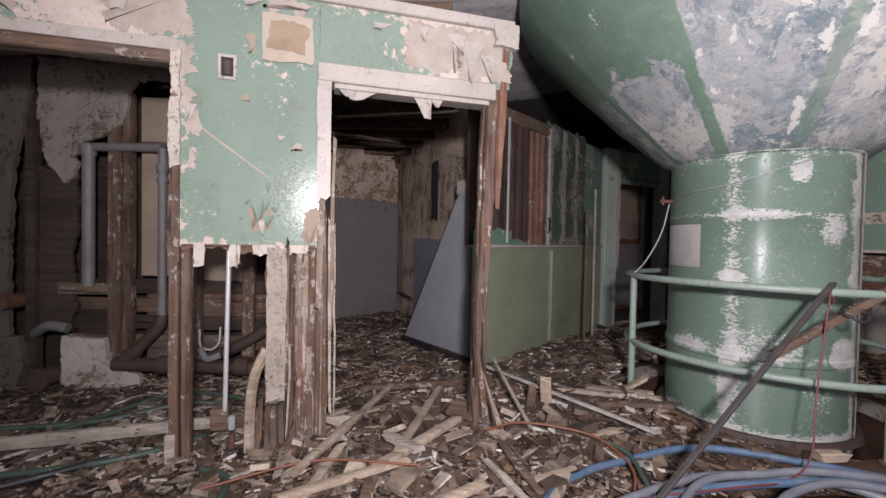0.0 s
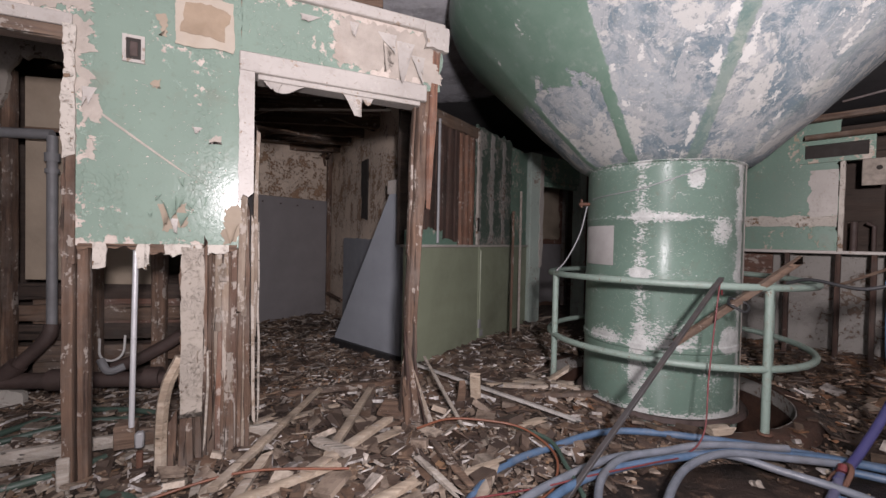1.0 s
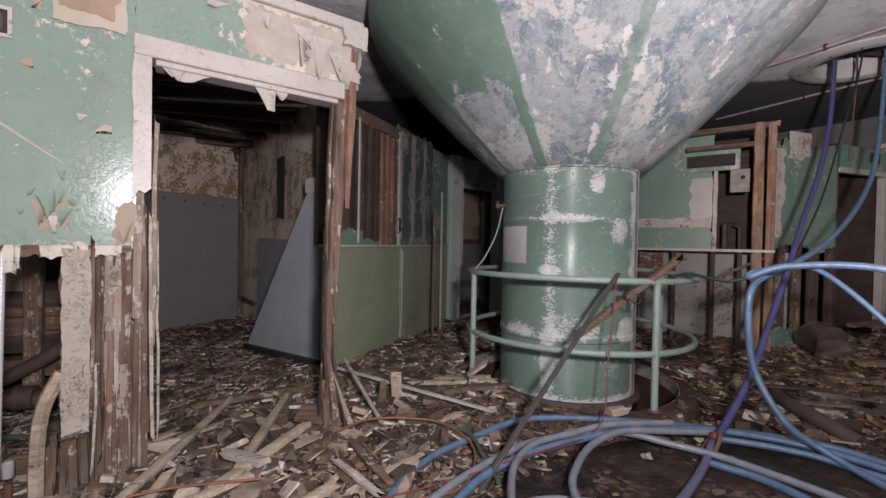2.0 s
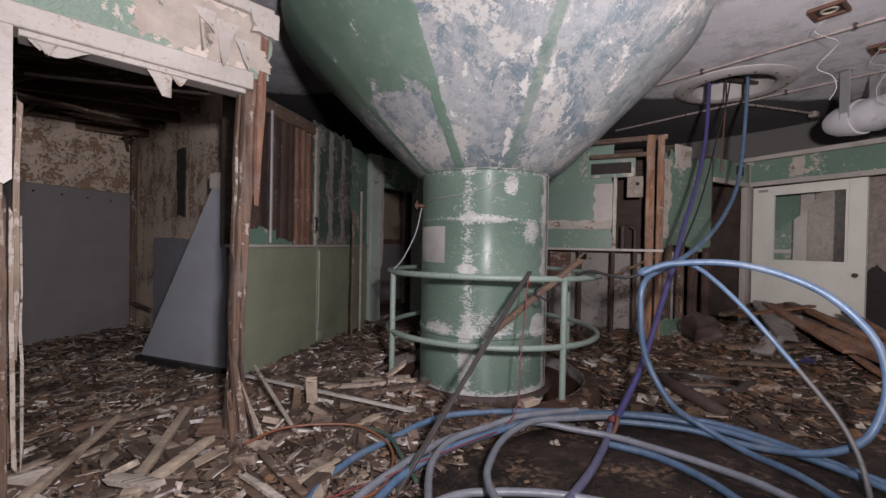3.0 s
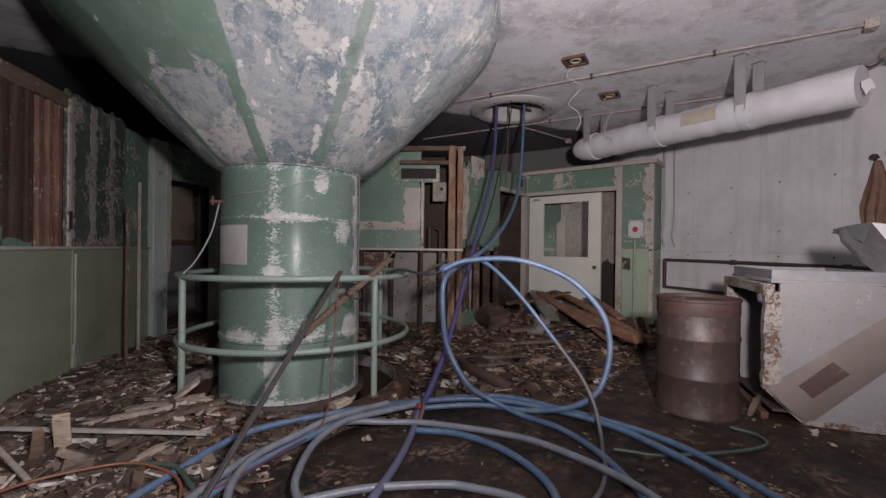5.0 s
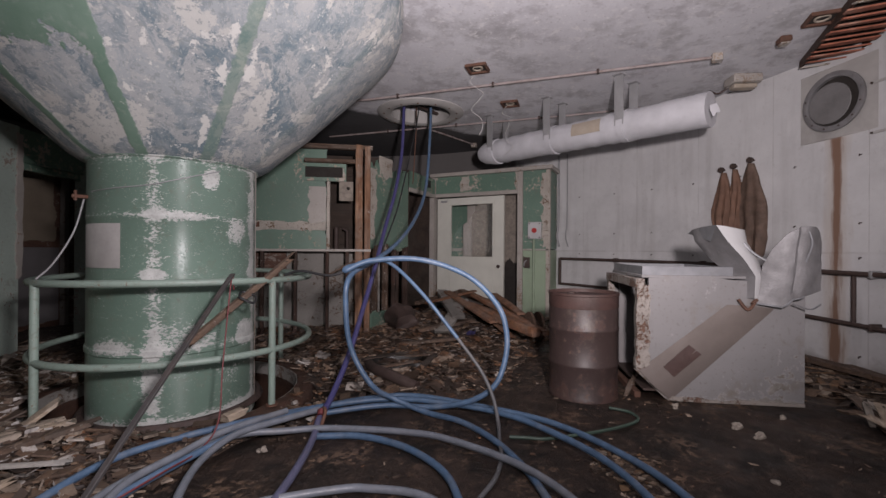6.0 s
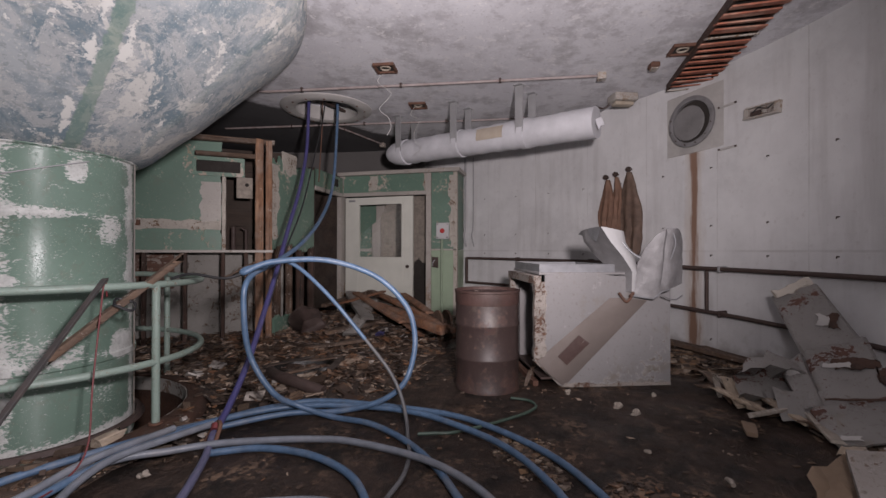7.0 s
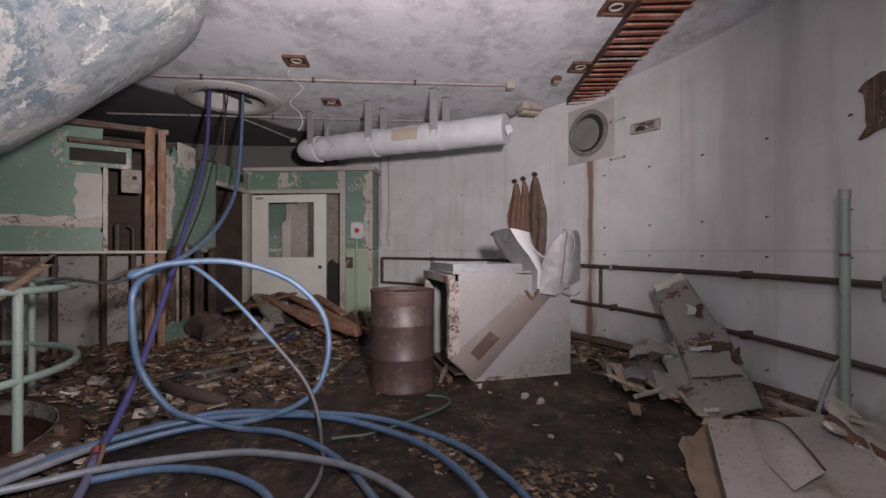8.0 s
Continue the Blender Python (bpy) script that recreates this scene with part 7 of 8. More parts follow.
for p, q, w, m in (((3.9, -2.9, 0.05), (6.1, -1.95, 0.08), 0.12, "wood_x"), ((5.2, -2.35, 0.1), (6.5, -1.5, 0.1), 0.16, "wood_x"), ((3.3, -2.6, 0.12), (3.95, -2.6, 0.05), 0.05, "white_wood")):
    plank(p, q, w, 0.05, m, "long dirty board lying along the wall foot", seed=int(p[0] * 100), splinter=0.2)

# ---- rubble ----
def weight(x, y):
    """How thickly the floor is covered: 0 bare, 1 deep."""
    left = max(0.0, min(1.0, (1.25 - 0.9 * x + 1.4 * (y - 1.75)) / 0.9)) * max(0.0, min(1.0, (2.6 - x + 0.35 * (y - 2)) / 0.9)) if y > 0.8 else 0.0
    mid = max(0.0, min(1.0, (x - 3.3) / 0.8)) * max(0.0, min(1.0, (y - 0.95) / 0.7))
    rim = max(0.0, min(1.0, (math.hypot(x - CX, y - CY) - 5.25) / 0.5)) if y < 1 else 0.0
    n = noise.noise((x * 1.1, y * 1.1, 0.3)) * 0.35 + 0.75
    return max(left, mid * 0.9, rim * 0.9) * max(0.0, min(1.0, n))


def inside(x, y):
    d = math.hypot(x - CX, y - CY)
    return d < ROOM - 0.12 and math.hypot(x - CX, y - CY) > 0.95


def height(x, y):
    w = weight(x, y)
    heap = 0.30 * max(0.0, 1 - math.hypot((x - 6.9) / 1.5, (y - 2.5) / 1.0)) + 0.06 * max(0.0, 1 - math.hypot((x + 0.1) / 0.9, (y - 2.2) / 0.7))
    d = math.hypot(x - RX, y - RY)
    heap += 0.085 * max(0.0, 1 - abs(d - 1.0) / 0.35) * max(0.0, min(1.0, (0.75 if x < 2.9 else 0.3) + 1.5 * noise.noise((x * 3, y * 3, 6.0)))) if d > 0.99 else 0.0
    if math.hypot(x - CX, y - CY) < 1.04:
        heap = max(heap, 0.095)
    return w * (0.015 + 0.05 * (noise.noise((x * 2.1, y * 2.1, 1.7)) * 0.5 + 0.5) + 0.02 * noise.noise((x * 7, y * 7, 4.0))) + heap


bm = B()
cells, size = {}, 0.09
for i in range(-55, 95):
    for j in range(5, 90):
        x, y = i * size, j * size
        if inside(x, y) and (weight(x, y) > 0.08 or height(x, y) > 0.02):
            cells[i, j] = bm.verts.new((x, y, max(0.002, height(x, y) - 0.01)))
for (i, j), v in list(cells.items()):
    q = [cells.get((i, j)), cells.get((i + 1, j)), cells.get((i + 1, j + 1)), cells.get((i, j + 1))]
    if all(q):
        bm.faces.new(q)
solo("rubble_bed", bm, M["crushed"], "dirt and crushed debris heaped on the floor", "rubble", kind="stuff")


def scatter(name, count, region, long, material, label, seed, lift=0.02, slim=(0.15, 0.9), thick=0.006, floor_weight=0.0, tilt=0.22, rim=None):
    """Very many loose flakes and slivers on the floor, as one mesh."""
    rng = np.random.default_rng(seed)
    verts, faces, made = [], [], 0
    x0, y0, x1, y1 = region
    quad = ((0, 3, 2, 1), (4, 5, 6, 7), (0, 1, 5, 4), (1, 2, 6, 5), (2, 3, 7, 6), (3, 0, 4, 7))
    while made < count:
        x, y = rng.uniform(x0, x1), rng.uniform(y0, y1)
        if not inside(x, y):
            made += 0.02
            continue
        w = weight(x, y)
        clump = max(0.03, min(1.0, 0.3 + 3.2 * noise.noise((x * 1.7, y * 1.7, 9.0)) + 1.2 * noise.noise((x * 6, y * 6, 3.0))))
        if rng.random() > max(w, floor_weight * clump):
            made += 0.02
            continue
        made += 1
        ln = rng.uniform(*long) * (0.5 + rng.random())
        wd = min(ln, max(0.008, ln * rng.uniform(*slim)))
        a = rng.uniform(0, 2 * math.pi)
        m = Euler((rng.normal(0, tilt), rng.normal(0, tilt), a)).to_matrix()
        z = height(x, y) + rng.uniform(0, lift) * w + 0.5 * thick + 0.003
        k = len(verts)
        j = rng.uniform(0.55, 1.0, 8)
        t = thick * rng.uniform(0.5, 2.2)
        skew = rng.uniform(-0.35, 0.35)
        base = ((-1, -1), (1, -1), (1, 1), (-1, 1))
        for zz in (-0.5, 0.5):
            for n_, (u, v) in enumerate(base):
                p = m @ Vector(((u * j[n_] + v * skew * 0.4) * ln / 2, v * j[n_ + 4] * wd / 2, zz * t + 0.04 * ln * skew * u * v))
                verts.append((x + p.x, y + p.y, max(0.001, z + p.z)))
        faces += [tuple(k + i for i in q) for q in quad]
    me = bpy.data.meshes.new(name)
    me.from_pydata(verts, [], faces)
    me.materials.append(material)
    if rim is not None:
        me.materials.append(rim)
        me.polygons.foreach_set("material_index", [0, 0, 1, 0, 1, 0] * (len(faces) // 6))
    ob = new(name, me)
    return tagged(ob, label, "debris", kind="stuff")


scatter("paint_chips", 4200, (-3.4, 1.1, 2.6, 5.2), (0.025, 0.09), M["chips"], "pale paint and plaster chips strewn over rubble", 11)
scatter("lath_slivers", 3000, (-3.0, 1.1, 2.8, 5.4), (0.08, 0.22), M["chips"], "broken lath slivers strewn over rubble", 12, slim=(0.05, 0.14), thick=0.005, lift=0.04)
scatter("white_edged_flakes", 1500, (0.1, 2.9, 2.0, 4.9), (0.07, 0.15), M["grey_flakes"], "brown flakes with white painted edges by the panelled wall", 31, lift=0.06, slim=(0.4, 0.8), thick=0.012, rim=M["white_edge"])
scatter("white_edged_flakes", 560, (-1.1, 1.3, 1.6, 3.1), (0.05, 0.13), M["grey_flakes"], "brown flakes with white painted edges before the doorway", 32, lift=0.05, slim=(0.4, 0.9), thick=0.008, rim=M["white_edge"])
scatter("white_edged_flakes", 380, (-2.4, 1.9, -0.9, 3.1), (0.05, 0.12), M["pale_flakes"], "pale flakes strewn before the washroom", 33, lift=0.05, slim=(0.3, 0.8), thick=0.008, rim=M["white_edge"])
scatter("white_edged_flakes", 1300, (-1.3, 3.1, 0.9, 5.4), (0.035, 0.085), M["wet_chips"], "reddish flakes with white painted edges on the back room floor", 37, lift=0.03, slim=(0.3, 0.8), thick=0.007, rim=M["white_edge"])
scatter("plaster_pieces", 80, (-0.9, 1.4, 1.3, 2.9), (0.09, 0.17), M["pale_flakes"], "broken pale plaster and board pieces on the rubble", 34, lift=0.06, slim=(0.5, 0.9), thick=0.02, tilt=0.3)
scatter("brown_scraps", 300, (3.3, 1.0, 7.6, 4.2), (0.06, 0.16), M["wet_chips"], "brown paper and board scraps in the mud", 35, lift=0.04, slim=(0.4, 0.9), thick=0.008)
scatter("far_slivers", 3600, (-2.6, 4.0, 2.8, 7.6), (0.08, 0.26), M["chips"], "broken slivers on the back room floor", 13, slim=(0.06, 0.3))
scatter("muddy_debris", 6500, (3.2, 0.9, 8.3, 5.2), (0.03, 0.14), M["wet_chips"], "muddy brown wood and paper debris", 14, lift=0.03)
scatter("brown_crumbs", 9000, (-2.6, 1.1, 2.7, 4.6), (0.015, 0.05), M["mud_chips"], "fine brown crumbs of wood and dirt", 22, lift=0.015)
scatter("wood_chunks", 70, (-1.0, 1.5, 1.4, 3.3), (0.07, 0.15), M["chips"], "broken chunks of board on the rubble", 23, lift=0.04, slim=(0.25, 0.6), thick=0.018)
scatter("pale_debris", 160, (3.2, 0.9, 8.0, 4.0), (0.05, 0.16), M["chips"], "scattered pale chips in the muddy debris", 15, lift=0.03)
scatter("floor_flakes", 2600, (0.4, -2.6, 5.6, 3.0), (0.01, 0.042), M["wet_chips"], "thin scatter of brown flakes on the wet floor", 16, floor_weight=0.3, thick=0.003, tilt=0.08)
scatter("floor_bits", 40, (0.8, -2.3, 5.6, 2.4), (0.02, 0.06), M["chips"], "few pale bits on the wet floor", 17, floor_weight=0.3, thick=0.012)
scatter("wall_foot_debris", 1800, (3.0, -3.1, 8.4, 1.0), (0.05, 0.18), M["mud_chips"], "brown debris along the foot of the wall", 18, lift=0.05)
scatter("column_debris", 500, (1.4, 1.9, 4.0, 4.4), (0.05, 0.14), M["chips"], "wood scraps about the column foot", 19, floor_weight=0.35, lift=0.02, thick=0.012)

scatter("kerb_scraps", 700, (1.5, 2.1, 3.75, 3.6), (0.02, 0.07), M["wet_chips"], "reddish wet scraps lying about the pit kerb", 36, floor_weight=0.5, thick=0.006, tilt=0.15)
scatter("flake_patch", 260, (2.75, -0.35, 3.3, 0.1), (0.015, 0.06), M["mud_chips"], "patch of brown flakes on the wet floor", 20, floor_weight=0.8, thick=0.006, tilt=0.1)
scatter("flake_patch", 240, (2.3, -1.0, 2.9, -0.45), (0.012, 0.05), M["wet_chips"], "patch of brown flakes on the wet floor", 21, floor_weight=0.6, thick=0.005, tilt=0.1)
# ---- single pieces of wood in front of the doorway ----
WOOD = (
    ((-0.14, 3.2, 0.10), (-0.36, 1.85, 0.16), 0.065, 0.025, "pale_wood", "long pale board lying on the rubble"),
    ((0.24, 3.1, 0.13), (0.08, 2.15, 0.13), 0.07, 0.025, "pale_wood", "pale board lying on the rubble"),
    ((0.37, 2.5, 0.15), (0.02, 1.98, 0.14), 0.09, 0.03, "pale_wood", "wide pale board lying on the rubble"),
    ((0.10, 2.03, 0.13), (-0.36, 1.72, 0.12), 0.08, 0.028, "pale_wood", "pale board end on the rubble"),
    ((0.02, 2.25, 0.15), (0.16, 2.12, 0.16), 0.07, 0.03, "white_wood", "short whitewashed board scrap"),
    ((0.50, 1.92, 0.09), (0.24, 1.70, 0.1), 0.08, 0.03, "pale_wood", "pale board end on the rubble"),
    ((0.64, 3.55, 0.17), (1.57, 2.50, 0.12), 0.04, 0.018, "white_strip", "long white painted strip on the rubble"),
    ((0.52, 3.4, 0.1), (-0.35, 3.2, 0.08), 0.07, 0.04, "wood_x", "brown timber length behind the boards"),
    ((0.67, 3.3, 0.3), (0.84, 2.56, 0.05), 0.025, 0.015, "white_wood", "thin pale lath leaning on the post"),
    ((-2.4, 1.93, 0.12), (-1.05, 2.38, 0.14), 0.035, 0.07, "white_wood", "long whitewashed board across the opening"),
    ((-1.0, 2.35, 0.16), (-0.62, 2.48, 0.15), 0.03, 0.09, "wood_x", "brown board end by the studs"),
    ((-1.02, 2.42, 0.08), (-0.3, 2.55, 0.08), 0.03, 0.07, "white_wood", "whitewashed board under the pipe"),
    ((1.02, 2.98, 0.05), (1.00, 2.92, 0.26), 0.075, 0.03, "pale_wood", "short board standing on end in rubble"),
    ((0.9, 2.95, 0.03), (0.9, 2.9, 0.2), 0.06, 0.03, "wood_x", "short board standing on end in rubble"),
    ((1.45, 3.35, 0.05), (1.72, 3.0, 0.16), 0.12, 0.03, "pale_wood", "splintered board piled at the rail post"),
    ((1.5, 3.2, 0.05), (1.78, 3.15, 0.24), 0.09, 0.025, "pale_wood", "splintered board piled at the rail post"),
    ((1.4, 3.0, 0.05), (1.8, 2.75, 0.1), 0.08, 0.03, "wood_x", "brown board scrap at the rail post"),
    ((1.2, 3.3, 0.06), (1.75, 2.9, 0.08), 0.06, 0.03, "pale_wood", "pale board scrap at the rail post"),
    ((7.4, 3.3, 0.42), (5.95, 1.25, 0.20), 0.14, 0.1, "orange_beam", "long reddish timber on the rubbish heap"),
    ((7.7, 3.0, 0.45), (6.3, 1.3, 0.26), 0.12, 0.1, "wood_x", "split brown timber on the rubbish heap"),
    ((6.9, 2.9, 0.52), (5.75, 1.7, 0.3), 0.13, 0.04, "orange_beam", "split orange-brown board on the rubbish heap" ),
    ((7.2, 2.2, 0.50), (6.2, 1.45, 0.36), 0.14, 0.03, "orange_beam", "split orange-brown board on the rubbish heap" ),
    ((6.2, 2.9, 0.42), (7.3, 2.6, 0.52), 0.1, 0.03, "orange_beam", "split orange-brown board on the rubbish heap" ),
    ((6.6, 3.3, 0.35), (8.0, 3.1, 0.45), 0.1, 0.06, "wood_x", "brown board across the rubbish heap"),
    ((5.6, 2.7, 0.12), (6.2, 2.2, 0.2), 0.14, 0.05, "wood_x", "brown board on the muddy floor"),
    ((5.0, 2.6, 0.06), (5.5, 2.0, 0.1), 0.1, 0.04, "wood_x", "brown board on the muddy floor"),
    ((2.36, 2.27, 0.125), (2.43, 2.27, 0.13), 0.07, 0.05, "pale_wood", "small pale wood block by the column"),
)
for k, (p, q, w, d, m, label) in enumerate(WOOD):
    if p[0] < 2 and len(label) and q[2] - p[2] < 0.15:
        p = (p[0], p[1], max(p[2], height(p[0], p[1]) + 0.05))
        q = (q[0], q[1], max(q[2], height(q[0], q[1]) + 0.05))
    plank(p, q, w * (0.72 if m == "pale_wood" and p[0] < 0.6 else 1.0), d, m, label, seed=400 + k, splinter=0.2)
rng = random.Random(9)
for k in range(22):
    x, y = rng.uniform(-0.75, 1.3), rng.uniform(1.75, 3.1)
    if x > 0.9 and y < 2.4:
        continue
    a, ln = rng.uniform(0.3, 2.6), rng.uniform(0.15, 0.5)
    z = height(x, y) + 0.02
    dx, dy = ln / 2 * math.cos(a), ln / 2 * math.sin(a)
    plank((x - dx, y - dy, z + rng.uniform(0, 0.03)), (x + dx, y + dy, z + rng.uniform(0, 0.06)), rng.uniform(0.03, 0.08), rng.uniform(0.012, 0.025), ("pale_wood", "wood_x", "pale_wood", "white_wood")[k % 4], "short broken board on the rubble before the doorway", "board", 600 + k, 0.3, "short broken boards")
tri = thing("board_offcut", (0.45, 2.62, 0.1), "three-cornered grey board offcut on the rubble", "board", "board offcuts", turn=-12)
bm = B()
f = bm.faces.new([bm.verts.new(c) for c in ((-0.14, -0.02, 0.05), (0.16, -0.06, 0.03), (-0.1, 0.16, 0.12))])
r = bmesh.ops.extrude_face_region(bm, geom=[f])
bmesh.ops.translate(bm, vec=(0, 0.004, -0.02), verts=[v for v in r["geom"] if isinstance(v, bmesh.types.BMVert)])
part("board", bm, M["wood_x"], tri)
sack = thing("dark_bucket", (5.75, 3.05, 0), "dark crushed bucket lying by the posts", "bucket")
bk = lathe(B(), [(0.0, 0.0), (0.15, 0.0), (0.19, 0.34), (0.2, 0.35), (0.185, 0.34), (0.14, 0.02)], 24)
bmesh.ops.subdivide_edges(bk, edges=bk.edges[:], cuts=2, use_grid_fill=True)
for v in bk.verts:
    v.co += Vector((noise.noise(v.co * 5), noise.noise(v.co * 5 + Vector((4, 0, 0))), noise.noise(v.co * 6))) * 0.07
bmesh.ops.transform(bk, matrix=pose(0.1, 0, 0.14, 80, 10, 140), verts=bk.verts)
part("shell", bk, M["iron"], sack)
wheel = thing("cable_reel", (6.05, 1.22, 0), "old brown wooden reel half sunk in the heap", "reel", turn=35)
for y in (-0.06, 0.06):
    dsk = lathe(B(), [(0.0, -0.015), (0.2, -0.015), (0.2, 0.015), (0.0, 0.015)], 28)
    bmesh.ops.transform(dsk, matrix=pose(0, y, 0.22, 90, 0, 0), verts=dsk.verts)
    part("flange", dsk, M["wood"], wheel)
part("core", tube(B(), [(0, -0.05, 0.22), (0, 0.05, 0.22)], 0.08, 16), M["wood"], wheel)
trough = thing("curved_pipe_piece", (3.8, 2.0, 0), "curved brown pipe piece half buried in debris", "pipe")
part("bend", tube(B(), spline([(0.36, 0.5, 0.03), (0.07, 0.22, 0.08), (-0.07, -0.05, 0.09), (-0.1, -0.36, 0.03)], 8), 0.05, 14), M["iron"], trough)
# shallow black dish stands in for a shaded hole under broken boards
hollow = thing("floor_hollow", (4.2, 2.1, 0), "shallow dish coloured black for the shade of a hole in the debris", "tray", turn=-62)
bm = lathe(B(), [(0.0, 0.015), (0.8, 0.02), (0.95, 0.07), (1.0, 0.10), (1.06, 0.09), (1.08, 0.0)], 36)
for v in bm.verts:
    v.co.x *= 0.29 * (1 + 0.25 * noise.noise(v.co * 1.7))
    v.co.y *= 0.17 * (1 + 0.3 * noise.noise(v.co * 2.1))
part("tray", bm, M["hole_shade"], hollow)
for k, (x, y, a, ln) in enumerate(((-0.2, 0.14, 20, 0.34), (0.12, 0.17, -14, 0.3), (0.26, -0.05, 70, 0.26), (-0.05, -0.2, 6, 0.22))):
    dx, dy = ln / 2 * math.cos(radians(a)), ln / 2 * math.sin(radians(a))
    part("broken_rim", stick((x - dx, y - dy, 0.09), (x + dx, y + dy, 0.12), 0.07, 0.018, 760 + k, 0.4, 0.006), M["wood_x" if k % 2 else "dark_wood"], hollow)
sign = thing("crumpled_wrapper", (5.75, 2.0, 0.12), "small crumpled purple and white wrapper", "litter")
part("wrapper", curled([[(0.03 * i - 0.06, 0.03 * k - 0.05, 0.03 * math.sin(i * 2 + k)) for k in range(4)] for i in range(5)], 0.003), M["purple"], sign)
cup = thing("crushed_can", (2.99, -1.13, 0.0), "small crushed white can on the wet floor", "can")
part("can", tube(B(), [(-0.03, 0, 0.025), (0.0, 0.0, 0.03), (0.035, 0.01, 0.024)], [0.012, 0.015, 0.010], 12), M["lump"], cup)
for x, y, s in ((4.05, -0.72, 0.042), (3.93, -0.83, 0.04), (3.3, -0.8, 0.026), (2.3, 1.9, 0.034), (4.3, -0.35, 0.034), (4.4, -1.05, 0.026)):
    t = thing("plaster_lump", (x, y, 0), "pale lump of plaster on the wet floor", "plaster lump", "plaster lumps")
    bm = B()
    bmesh.ops.create_icosphere(bm, subdivisions=2, radius=s * 0.8, matrix=Matrix.Translation((0, 0, s * 0.3)))
    for v in bm.verts:
        v.co *= 1 + 1.3 * noise.noise(v.co * 30 + Vector((x, y, 0)))
        v.co.z = max(v.co.z * 0.75, 0)
    part("lump", bm, M["lump"], t, smooth=False)

# ---- hoses and cables ----
def hose(points, r, mat, label, category="hose", group="hoses on the floor", name="hose", lift=0.0):
    pts = [(p[0], p[1], p[2] if len(p) > 2 else r + 0.004 + lift + height(p[0], p[1])) for p in points]
    return solo(name, tube(B(), spline(pts, 9), r, 12), M[mat], label, category, group)


hose([(0.55, 1.5), (0.82, 1.9), (1.03, 2.12), (1.28, 2.26), (1.77, 2.38), (2.35, 2.21), (2.94, 2.05), (3.29, 1.81), (3.47, 1.53), (3.52, 1.0), (3.45, 0.4), (3.1, -0.15), (2.69, -0.46), (2.3, -0.6)], 0.0205, "blue", "blue hose coiled across the floor", lift=0.012)
hose([(0.9, 1.55), (1.23, 1.83), (1.62, 2.0), (2.17, 2.05), (2.49, 2.04), (2.84, 1.96), (3.16, 1.72), (3.31, 1.44), (3.37, 1.1), (3.37, 0.8), (3.28, 0.5), (3.0, 0.05), (2.6, -0.25), (2.2, -0.4)], 0.0205, "blue", "blue hose coiled across the floor", lift=0.05)
hose([(0.9, 1.7), (1.16, 1.88), (1.61, 2.11), (1.93, 2.12), (2.24, 2.05), (2.46, 1.9), (2.61, 1.73), (2.72, 1.49), (2.81, 1.23), (2.85, 0.95), (2.75, 0.46), (2.53, 0.11), (2.2, -0.15)], 0.0205, "pale_blue", "grey-blue hose coiled across the floor", lift=0.035)
hose([(1.2, 1.45), (1.34, 1.74), (1.46, 1.91), (1.65, 2.05), (1.92, 2.1), (2.18, 2.09), (2.6, 2.02)], 0.02, "pale_blue", "grey hose crossing the blue hoses", lift=0.07)
hose([(1.5, 1.3), (1.57, 1.56), (1.69, 1.73), (1.94, 1.94), (2.21, 2.01), (2.51, 1.95), (2.76, 1.88)], 0.02, "pale_blue", "grey hose crossing the blue hoses", lift=0.075)
hose([(1.1, 1.6), (1.44, 1.66), (1.66, 1.59), (1.86, 1.48), (1.99, 1.37), (2.16, 1.19), (2.23, 1.07), (2.3, 0.8), (2.2, 0.5)], 0.0205, "pale_blue", "pale grey hose lying on the dark floor")
hose([(2.55, 1.75), (2.69, 1.5), (2.71, 1.22), (2.64, 0.97), (2.5, 0.75), (2.25, 0.55)], 0.021, "blue", "short blue hose end on the floor")
hose([(2.2, 0.0), (2.5, 0.21), (2.76, 0.4), (3.03, 0.68), (3.21, 1.0), (3.25, 1.3), (3.2, 1.55, 0.1), (3.08, 1.67, 0.22), (3.03, 1.82, 0.48), (3.0, 1.85, 0.79), (3.06, 1.86, 1.02), (3.49, 1.94, 1.13), (4.18, 2.16, 1.29), (4.87, 2.38, 1.55), (5.45, 2.57, 1.9), (5.83, 2.72, 2.28), (6.08, 2.82, 2.87), (6.16, 2.85, 3.4), (6.17, 2.9, 4.0)], 0.0205, "blue", "blue hose rising in a loop to the ceiling hatch", group="hanging hoses")
hose([(2.84, 1.98, 0.03), (3.16, 1.62, 0.05), (3.3, 1.28, 0.05), (3.36, 1.0, 0.12), (3.42, 0.83, 0.24), (3.48, 0.77, 0.42), (3.51, 0.77, 0.62), (3.5, 0.84, 0.82), (3.43, 1.05, 1.03), (3.28, 1.37, 1.15), (3.09, 1.69, 1.14), (2.98, 1.83, 1.07), (3.02, 1.84, 1.09), (3.12, 1.75, 1.12)], 0.0205, "blue", "blue hose standing in a large upright loop", group="hanging hoses")
hose([(3.02, 1.84, 1.08), (3.12, 1.72, 1.13), (3.2, 1.59, 1.12), (3.25, 1.34, 0.90), (3.32, 1.08, 0.58)], 0.0145, "blue", "blue hose slanting down through the standing loop", group="hanging hoses")
hose([(3.315, 1.10, 0.605), (3.32, 1.08, 0.58), (3.34, 0.91, 0.37), (3.32, 0.81, 0.21), (3.25, 0.74, 0.06), (3.05, 0.66, 0.025), (2.85, 0.58, 0.022), (2.62, 0.535, 0.022), (2.4, 0.54, 0.022)], 0.013, "grey_hose", "thin grey hose trailing from the standing loop", group="hanging hoses")
